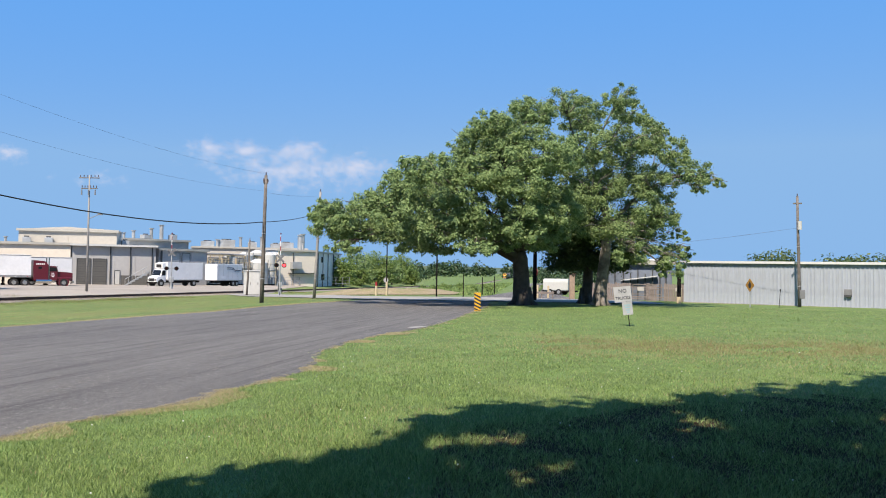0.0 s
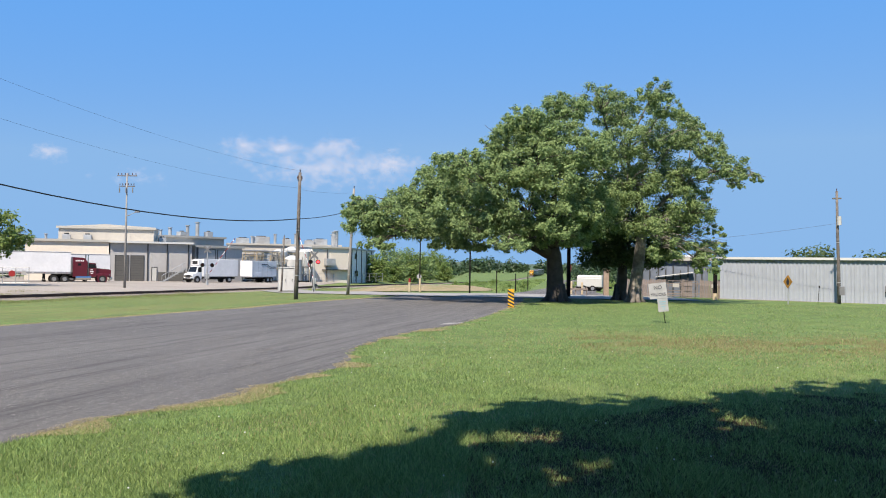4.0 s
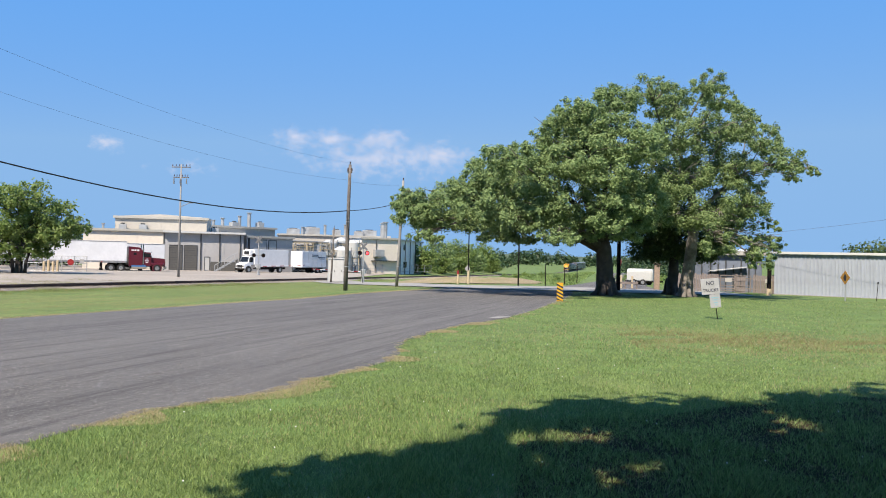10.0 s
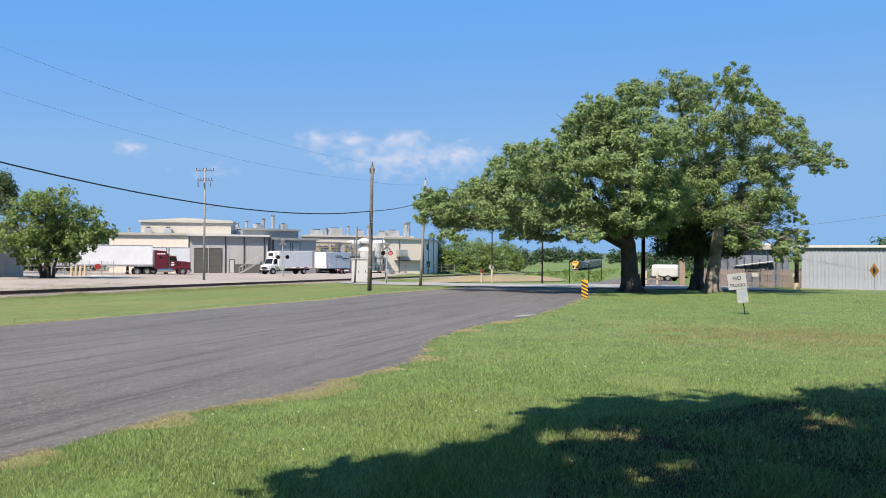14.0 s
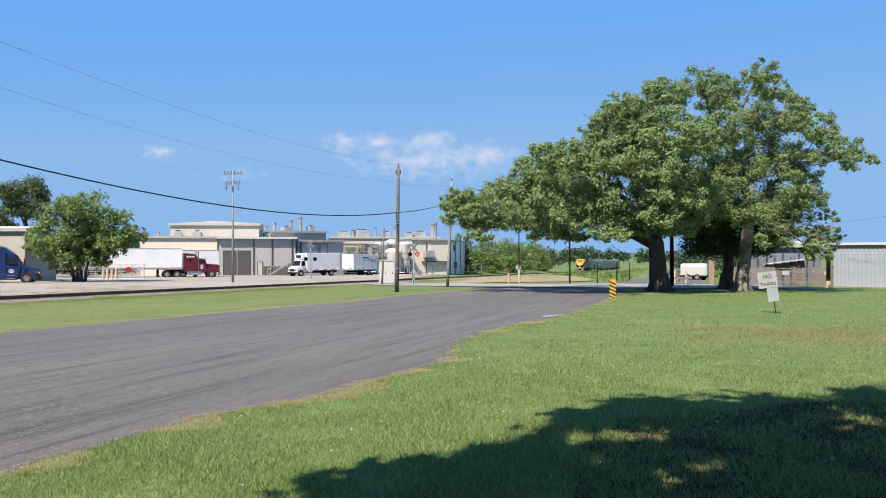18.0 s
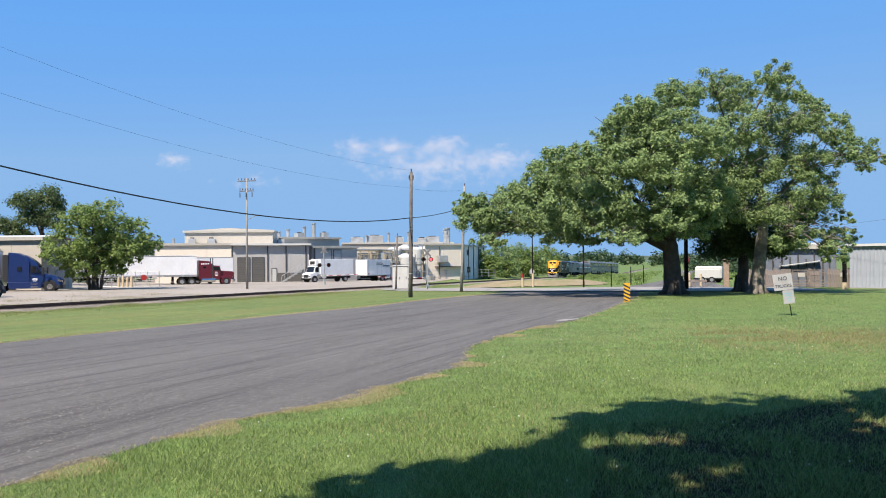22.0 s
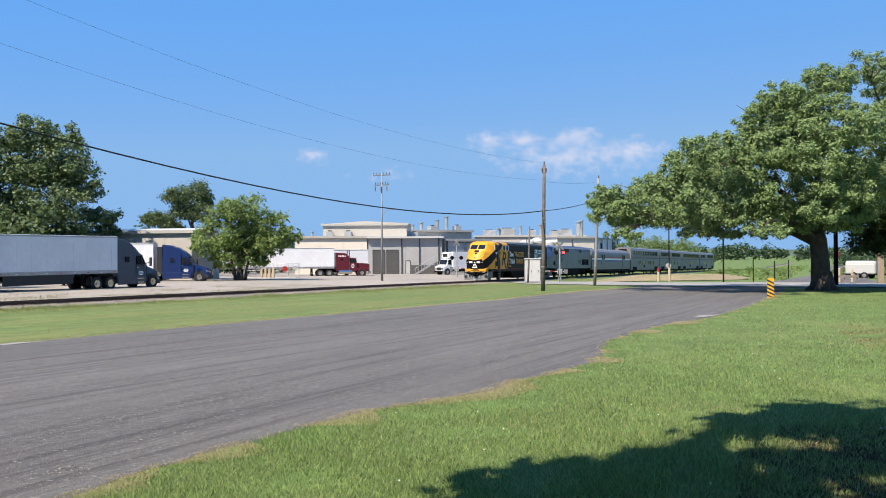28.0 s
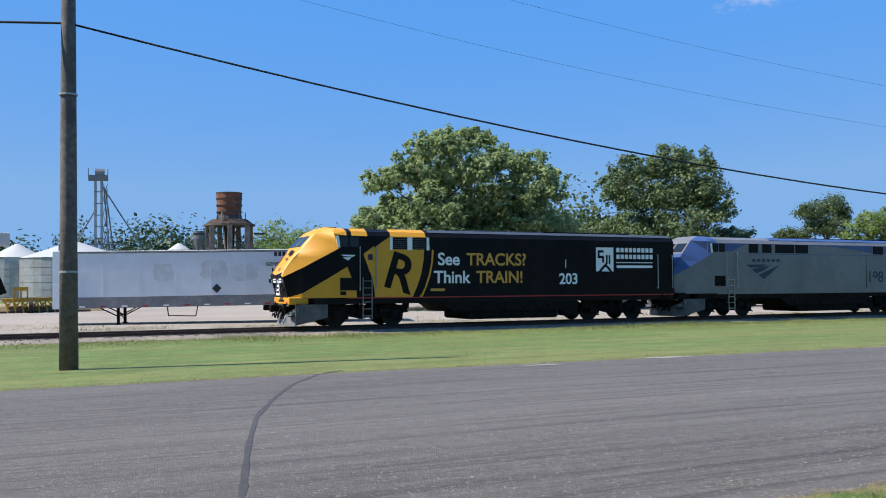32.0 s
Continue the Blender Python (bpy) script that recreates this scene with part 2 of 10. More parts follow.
# ---- surfaces of the ground ----
def grass_material():
    m = bpy.data.materials.new("lawn")
    m.use_nodes = True
    nt = m.node_tree
    b = nt.nodes["Principled BSDF"]
    b.inputs["Roughness"].default_value = 0.85
    b.inputs["Specular IOR Level"].default_value = 0.15
    tc = nt.nodes.new("ShaderNodeTexCoord")

    def noise_fac(scale, detail, lo, hi, rough=0.6):
        n = nt.nodes.new("ShaderNodeTexNoise")
        n.inputs["Scale"].default_value, n.inputs["Detail"].default_value = scale, detail
        n.inputs["Roughness"].default_value = rough
        nt.links.new(tc.outputs["Object"], n.inputs["Vector"])
        r = nt.nodes.new("ShaderNodeMapRange")
        r.inputs["From Min"].default_value, r.inputs["From Max"].default_value = lo, hi
        nt.links.new(n.outputs["Fac"], r.inputs["Value"])
        return r.outputs["Result"]

    def mix(fac, a, c):
        x = nt.nodes.new("ShaderNodeMix")
        x.data_type = "RGBA"
        nt.links.new(fac, x.inputs["Factor"])
        for key, v in (("A", a), ("B", c)):
            if isinstance(v, tuple):
                x.inputs[key].default_value = (*[q * TONE for q in v], 1)
            else:
                nt.links.new(v, x.inputs[key])
        return x.outputs["Result"]

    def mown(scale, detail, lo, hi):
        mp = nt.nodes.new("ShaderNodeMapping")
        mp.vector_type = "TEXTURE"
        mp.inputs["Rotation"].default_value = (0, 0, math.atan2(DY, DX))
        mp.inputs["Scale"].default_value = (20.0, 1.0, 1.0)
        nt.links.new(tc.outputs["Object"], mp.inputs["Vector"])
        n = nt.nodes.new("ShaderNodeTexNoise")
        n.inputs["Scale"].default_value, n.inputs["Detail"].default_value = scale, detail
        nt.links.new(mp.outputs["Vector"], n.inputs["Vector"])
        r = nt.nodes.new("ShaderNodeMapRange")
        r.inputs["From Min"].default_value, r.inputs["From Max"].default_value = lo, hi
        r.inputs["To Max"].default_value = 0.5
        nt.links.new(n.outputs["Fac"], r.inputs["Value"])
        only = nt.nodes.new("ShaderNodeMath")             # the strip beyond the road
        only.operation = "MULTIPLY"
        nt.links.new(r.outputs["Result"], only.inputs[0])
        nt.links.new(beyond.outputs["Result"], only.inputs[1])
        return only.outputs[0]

    xyz = nt.nodes.new("ShaderNodeSeparateXYZ")
    nt.links.new(tc.outputs["Object"], xyz.inputs["Vector"])
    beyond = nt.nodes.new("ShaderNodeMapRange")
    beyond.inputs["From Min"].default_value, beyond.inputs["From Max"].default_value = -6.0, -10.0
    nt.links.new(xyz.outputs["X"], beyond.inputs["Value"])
    col = mix(noise_fac(60, 8, 0.35, 0.65), (0.062, 0.098, 0.030), (0.205, 0.275, 0.090))
    col = mix(noise_fac(1.3, 6, 0.45, 0.72), col, (0.185, 0.295, 0.085))
    col = mix(noise_fac(0.22, 8, 0.50, 0.66, 0.75), col, (0.215, 0.265, 0.090))
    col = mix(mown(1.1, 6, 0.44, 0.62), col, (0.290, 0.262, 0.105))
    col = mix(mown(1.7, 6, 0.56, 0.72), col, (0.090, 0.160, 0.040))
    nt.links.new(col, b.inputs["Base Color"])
    bp = nt.nodes.new("ShaderNodeBump")
    bp.inputs["Strength"].default_value, bp.inputs["Distance"].default_value = 0.6, 0.05
    n3 = nt.nodes.new("ShaderNodeTexNoise")
    n3.inputs["Scale"].default_value, n3.inputs["Detail"].default_value = 25, 8
    nt.links.new(tc.outputs["Object"], n3.inputs["Vector"])
    nt.links.new(n3.outputs["Fac"], bp.inputs["Height"])
    nt.links.new(bp.outputs["Normal"], b.inputs["Normal"])
    MATS["lawn"] = m
    return m


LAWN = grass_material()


def asphalt_material():
    """Worn asphalt: pale grit, broad worn bands along the road, dark scuffs drawn out by tyres."""
    m = bpy.data.materials.new("asphalt")
    m.use_nodes = True
    nt = m.node_tree
    b = nt.nodes["Principled BSDF"]
    b.inputs["Roughness"].default_value = 0.88
    b.inputs["Specular IOR Level"].default_value = 0.25
    tc = nt.nodes.new("ShaderNodeTexCoord")

    def fac(scale, detail, lo, hi, stretch=(1, 1, 1), turn=0.0, rough=0.6):
        mp = nt.nodes.new("ShaderNodeMapping")
        mp.vector_type = "TEXTURE"
        mp.inputs["Rotation"].default_value = (0, 0, math.radians(turn))
        mp.inputs["Scale"].default_value = [1 / v for v in stretch]
        nt.links.new(tc.outputs["Object"], mp.inputs["Vector"])
        n = nt.nodes.new("ShaderNodeTexNoise")
        n.inputs["Scale"].default_value, n.inputs["Detail"].default_value, n.inputs["Roughness"].default_value = scale, detail, rough
        nt.links.new(mp.outputs["Vector"], n.inputs["Vector"])
        r = nt.nodes.new("ShaderNodeMapRange")
        r.inputs["From Min"].default_value, r.inputs["From Max"].default_value = lo, hi
        nt.links.new(n.outputs["Fac"], r.inputs["Value"])
        return r.outputs["Result"]

    def mix(f, a, c, k=1.0):
        x = nt.nodes.new("ShaderNodeMix")
        x.data_type = "RGBA"
        mu = nt.nodes.new("ShaderNodeMath")
        mu.operation, mu.use_clamp = "MULTIPLY", True
        mu.inputs[1].default_value = k
        nt.links.new(f, mu.inputs[0])
        nt.links.new(mu.outputs[0], x.inputs["Factor"])
        for key, v in (("A", a), ("B", c)):
            if isinstance(v, tuple):
                x.inputs[key].default_value = (*[q * TONE for q in v], 1)
            else:
                nt.links.new(v, x.inputs[key])
        return x.outputs["Result"]

    col = mix(fac(70, 5, 0.36, 0.66, rough=0.8), (0.054, 0.051, 0.049), (0.305, 0.287, 0.272))
    col = mix(fac(12, 5, 0.45, 0.66, (1.0, 0.5, 1), -9, 0.7), col, (0.088, 0.083, 0.080), 0.6)
    col = mix(fac(0.22, 4, 0.42, 0.64, (1.0, 0.12, 1), -9), col, (0.235, 0.220, 0.206), 0.45)
    col = mix(fac(0.9, 6, 0.50, 0.68, (1.0, 0.07, 1), -10, 0.7), col, (0.070, 0.066, 0.065), 0.42)
    col = mix(fac(1.6, 8, 0.57, 0.70, (1.0, 0.16, 1), -9, 0.78), col, (0.25, 0.237, 0.222), 0.45)
    col = mix(fac(5.0, 6, 0.50, 0.64, (1.0, 0.020, 1), -10, 0.7), col, (0.055, 0.052, 0.051), 0.55)
    col = mix(fac(7.0, 6, 0.56, 0.68, (1.0, 0.025, 1), -9, 0.75), col, (0.28, 0.264, 0.247), 0.45)
    col = mix(fac(22, 3, 0.62, 0.69), col, (0.42, 0.395, 0.365), 0.85)
    col = mix(fac(52, 2, 0.66, 0.72), col, (0.44, 0.41, 0.38), 0.8)
    nt.links.new(col, b.inputs["Base Color"])
    bp = nt.nodes.new("ShaderNodeBump")
    bp.inputs["Strength"].default_value, bp.inputs["Distance"].default_value = 0.8, 0.02
    nt.links.new(fac(60, 4, 0.2, 0.8), bp.inputs["Height"])
    nt.links.new(bp.outputs["Normal"], b.inputs["Normal"])
    MATS["asphalt"] = m
    return m


ASPHALT = asphalt_material()
CONCRETE = material("pale_concrete", (0.36, 0.34, 0.31), 0.9, 0, 0.15, 12, 0.2, 60, second=(0.28, 0.26, 0.23), second_scale=0.3)
GRAVEL = material("pale_gravel", (0.40, 0.35, 0.295), 0.95, 0, 0.22, 30, 0.5, 90, second=(0.31, 0.27, 0.22), second_scale=0.12)
BALLAST = material("ballast", (0.31, 0.26, 0.205), 0.95, 0, 0.5, 14, 1.0, 18, second=(0.17, 0.15, 0.13), second_scale=0.8)
DRY = material("dry_earth", (0.33, 0.26, 0.15), 0.95, 0, 0.25, 6, 0.5, 30, second=(0.24, 0.22, 0.09), second_scale=0.7)


def spaced(lo, hi, near_lo, near_hi, d, grow=1.13):
    v = list(np.arange(near_lo, near_hi + d, d))
    e = d
    while v[0] > lo:
        e *= grow
        v.insert(0, v[0] - e)
    e = d
    while v[-1] < hi:
        e *= grow
        v.append(v[-1] + e)
    return np.array(v)


def sheet(name, X, Y, Z, mat, keep=None):
    """A grid as one mesh."""
    ny, nx = X.shape
    verts = np.stack([X, Y, Z], -1).reshape(-1, 3)
    idx = np.arange(nx * ny).reshape(ny, nx)
    f = np.stack([idx[:-1, :-1], idx[:-1, 1:], idx[1:, 1:], idx[1:, :-1]], -1).reshape(-1, 4)
    if keep is not None:
        f = f[keep.reshape(-1)]
    me = bpy.data.meshes.new(name)
    me.from_pydata(verts.tolist(), [], f.tolist())
    me.materials.append(mat)
    for p in me.polygons:
        p.use_smooth = True
    return new(name, me)


gx, gy = spaced(-4200, 4200, -60, 40, 1.0), spaced(-1500, 4500, -20, 110, 1.0)
GX, GY = np.meshgrid(gx, gy)
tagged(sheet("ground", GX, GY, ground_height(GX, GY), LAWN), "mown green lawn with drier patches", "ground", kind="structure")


def strip(name, left, right, lift, mat, label, category, across=8, step=1.0):
    """A paved band between two edge lines, laid on the ground."""
    def along(line, n):
        p = np.array(line, float)
        d = np.r_[0, np.cumsum(np.hypot(*np.diff(p, axis=0).T))]
        t = np.linspace(0, d[-1], n)
        return np.stack([np.interp(t, d, p[:, 0]), np.interp(t, d, p[:, 1])], -1)
    n = max(8, int(np.hypot(*np.diff(np.array(left), axis=0).T).sum() / step))
    A, B = along(left, n), along(right, n)
    k = np.linspace(0, 1, across)[None, :, None]
    Q = A[:, None] * (1 - k) + B[:, None] * k
    return tagged(sheet(name, Q[..., 0], Q[..., 1], ground_height(Q[..., 0], Q[..., 1]) + lift, mat), label, category, kind="structure")


def paving(name, xs, ys, inside, lift, mat, label, category):
    X, Y = np.meshgrid(xs, ys)
    cx, cy = (X[:-1, :-1] + X[1:, 1:]) / 2, (Y[:-1, :-1] + Y[1:, 1:]) / 2
    return tagged(sheet(name, X, Y, ground_height(X, Y) + lift, mat, inside(cx, cy)), label, category, kind="structure")


NEAR_EDGE = [(-5.3, -40), (-5.0, -12), (-4.8, 0), (-4.7, 5.2), (-4.74, 6.2), (-4.52, 7.4), (-4.33, 8.4), (-4.1, 9.5), (-3.5, 10.6), (-3.1, 11.4), (-3.05, 12.4), (-2.72, 13.2), (-2.25, 15.2),
             (-2.33, 16.7), (-2.55, 18.9), (-2.2, 21.8), (-1.6, 24.8), (-0.6, 28), (-0.2, 30.2), (0.6, 35), (1.3, 40.5), (2.2, 47), (3.0, 54), (3.4, 62)]
FAR_EDGE = [(-20.3, -40), (-18.6, -8), (-17.72, 1.4), (-16.45, 8.5), (-15.1, 14.8), (-13.8, 22), (-12.9, 25.7), (-11.2, 33.7), (-9.9, 38.4), (-9.2, 45), (-8.0, 51), (-6.0, 58), (-5.2, 62)]


def on_line(line, step, wob, seed):
    p = np.array(line, float)
    d = np.r_[0, np.cumsum(np.hypot(*np.diff(p, axis=0).T))]
    t = np.arange(0, d[-1], step)
    r = random.Random(seed)
    return [(float(np.interp(v, d, p[:, 0])) + r.uniform(-wob, wob), float(np.interp(v, d, p[:, 1]))) for v in t]


NEAR_LINE, FAR_LINE = on_line(NEAR_EDGE, 0.35, 0.05, 4), on_line(FAR_EDGE, 0.5, 0.06, 5)
strip("road", FAR_LINE, NEAR_LINE, 0.005, ASPHALT, "worn dark asphalt road with frayed edges", "road", 14, 0.35)
strip("pavement", [(16, 62), (3.4, 61.5), (-5.3, 61.5), (-9.5, 66), (-16, 80), (-24.5, 99), (-33, 117)], [(16, 71), (3.0, 74.5), (-4.5, 71), (-7.5, 74), (-11.0, 84), (-18, 100), (-26, 118)], 0.05, CONCRETE, "pale worn concrete cross street", "road", 8)
strip("road_2", [(3, 74.7), (5.5, 88), (9, 110), (14, 150), (19, 205), (30, 320)], [(11, 71.3), (12, 88), (15.5, 110), (20.5, 150), (26, 205), (38, 320)], 0.04, ASPHALT, "narrow asphalt road running away between fields", "road", 6, 2.0)
YARD_L = [on_track(s, -75) for s in (-70, 0, 60, 120, 190, 260)]
YARD_R = [on_track(s, u) for s, u in ((-70, -4.2), (0, -4.2), (60, -4.2), (120, -5), (190, -14), (260, -20))]
strip("yard", YARD_L, YARD_R, 0.05, GRAVEL, "pale dusty gravel yard", "ground", 24, 2.0)

# ---- railway ----
RAIL_MAT = material("rail_steel", (0.115, 0.066, 0.048), 0.8, 0.1, 0.3, 20)
TIE_MAT = material("tie_wood", (0.075, 0.06, 0.05), 0.9, 0, 0.4, 9)


def extruded(name, outline, s0, s1, step, mat, parent, u0=0.0, label=""):
    """A section carried along the track. outline: (u, height over the railhead)."""
    ss = np.arange(s0, s1 + step, step)
    verts, faces, n = [], [], len(outline)
    for s in ss:
        z = rail_top(s)
        for u, h in outline:
            x, y = on_track(s, u + u0)
            verts.append((x, y, z + h))
    for i in range(len(ss) - 1):
        for j in range(n):
            k = (j + 1) % n
            faces.append((i * n + j, i * n + k, (i + 1) * n + k, (i + 1) * n + j))
    me = place(name, verts, faces, mat)
    ob = new(name, me)
    if parent:
        ob.parent = parent
    if label:
        ob["label"] = label
    return ob


track = thing("railway_track", pose(0, 0, 0), "single railway track with rusty rails on stone ballast", "railway track", kind="structure")
extruded("ballast_bed", [(-3.4, -0.46), (-1.7, -0.15), (1.7, -0.15), (3.2, -0.46)], -90, 640, 5, BALLAST, track, 0, "grey-brown crushed stone bed")
RAIL_SECTION = [(-0.07, -0.17), (-0.07, -0.15), (-0.012, -0.13), (-0.012, -0.045), (-0.036, -0.035), (-0.036, 0), (0.036, 0), (0.036, -0.035), (0.012, -0.045), (0.012, -0.13), (0.07, -0.15), (0.07, -0.17)]
for u0 in (-0.7525, 0.7525):
    extruded("rail", RAIL_SECTION, -90, 640, 5, RAIL_MAT, track, u0, "brown rusty steel rail")

# ---- trees ----
BARK = material("bark", (0.12, 0.10, 0.085), 0.95, 0, 0.4, 5, 1.0, 9, second=(0.06, 0.052, 0.045), second_scale=2.5)
PALE_BARK = material("pale_bark", (0.26, 0.235, 0.20), 0.95, 0, 0.35, 5, 1.0, 9, second=(0.12, 0.10, 0.09), second_scale=2.0)


def leaf_cloud(name, blobs, count, size, seed, spread=0.24, fill=0.18, clump=26, open_to=()):
    """Leaves on domed clumps in a set of ellipsoids: (x, y, z, rx, ry, rz). open_to: gaps in the crown, (x, y, radius) where the sun falls through to the ground."""
    g = np.random.default_rng(seed)
    w = np.array([(b[3] * b[4] + b[4] * b[5] + b[3] * b[5]) for b in blobs])
    w = w / w.sum()
    P, N = [], []
    for b, share in zip(blobs, w):
        n = int(count * share)
        k = max(6, int(1.35 * clump * (share * len(blobs)) ** 0.5))
        d = g.normal(size=(k, 3))
        d /= np.linalg.norm(d, axis=1)[:, None]
        d[:, 2] = np.where(d[:, 2] < -0.55, d[:, 2] * 0.5, d[:, 2])
        rad = np.where(g.random(k) < fill, g.uniform(0.2, 0.7, k), g.uniform(0.66, 1.08, k))
        c = d * rad[:, None]
        large = g.uniform(0.5, 1.5, k)
        odds = large ** 2
        pick = g.choice(k, n, p=odds / odds.sum())
        # each clump: leaves on a shell with a thin underside, frayed by single sprays
        o = g.normal(size=(n, 3))
        o /= np.linalg.norm(o, axis=1)[:, None]
        o[:, 2] = np.where((o[:, 2] < -0.2) & (g.random(n) < 0.5), -o[:, 2], o[:, 2])
        lump = 1 + 0.30 * np.sin(o[:, 0] * 5 + pick * 1.7) * np.sin(o[:, 1] * 5 + pick * 2.3) + 0.22 * np.sin(o[:, 2] * 7 + pick)
        far = g.random(n) ** 0.35 * lump + np.where(g.random(n) < 0.08, g.uniform(0.1, 0.55, n), 0)
        off = o * far[:, None] * (1.30 * spread * large[pick])[:, None]
        off[:, 2] *= 0.96
        even = (b[3] * b[4] * b[5]) ** (1 / 3)
        P.append(c[pick] * np.array(b[3:6]) + off * even + np.array(b[:3]))
        N.append((c[pick] * 0.35) / np.array(b[3:6]) * even + o * 1.0)
    P = np.concatenate(P)
    # leaf faces turn outwards and up to the light
    up = np.concatenate(N)
    if open_to:
        gx_, gy_ = P[:, 0] - to_sun.x / to_sun.z * P[:, 2], P[:, 1] - to_sun.y / to_sun.z * P[:, 2]
        keep = np.ones(len(P), bool)
        for x, y, r in open_to:
            keep &= np.hypot(gx_ - x, (gy_ - y) * 0.8) > r * (0.75 + 0.35 * np.sin(7 * np.arctan2(gy_ - y, gx_ - x) + x)) + g.normal(0, 0.05, len(P))
        P, up = P[keep], up[keep]
    n = len(P)
    up /= np.linalg.norm(up, axis=1)[:, None] + 1e-6
    up = up * 0.9 + g.normal(size=(n, 3)) * 0.42 + np.array([0, 0, 0.30])
    a = np.cross(up, g.normal(size=(n, 3)))
    a /= np.linalg.norm(a, axis=1)[:, None]
    side = np.cross(a, up)
    side /= np.linalg.norm(side, axis=1)[:, None]
    L = size * g.uniform(0.6, 1.35, n)[:, None]
    V = np.stack([P - a * L * 0.5, P + side * L * 0.32, P + a * L * 0.5, P - side * L * 0.32], 1).reshape(-1, 3)
    me = bpy.data.meshes.new(name)
    me.vertices.add(4 * n)
    me.vertices.foreach_set("co", V.astype(np.float32).ravel())
    me.loops.add(4 * n)
    me.loops.foreach_set("vertex_index", np.arange(4 * n, dtype=np.int32))
    me.polygons.add(n)
    me.polygons.foreach_set("loop_start", np.arange(0, 4 * n, 4, dtype=np.int32))
    me.update(calc_edges=True)
    return me


def limb(bm, pts, r0, r1, seg=9):
    """A bent, tapering limb through points."""
    n = len(pts) - 1
    rings = []
    for i, p in enumerate(pts):
        p = Vector(p)
        t = Vector((0, 0, 1)).rotation_difference(Vector(pts[min(i + 1, n)]) - Vector(pts[max(i - 1, 0)])).to_matrix()
        r = r0 + (r1 - r0) * (i / n)
        rings.append([bm.verts.new(p + t @ Vector((math.cos(j * math.tau / seg) * r, math.sin(j * math.tau / seg) * r, 0))) for j in range(seg)])
    for i in range(n):
        for j in range(seg):
            k = (j + 1) % seg
            bm.faces.new((rings[i][j], rings[i][k], rings[i + 1][k], rings[i + 1][j]))
    bm.faces.new(rings[0][::-1])
    bm.faces.new(rings[-1])


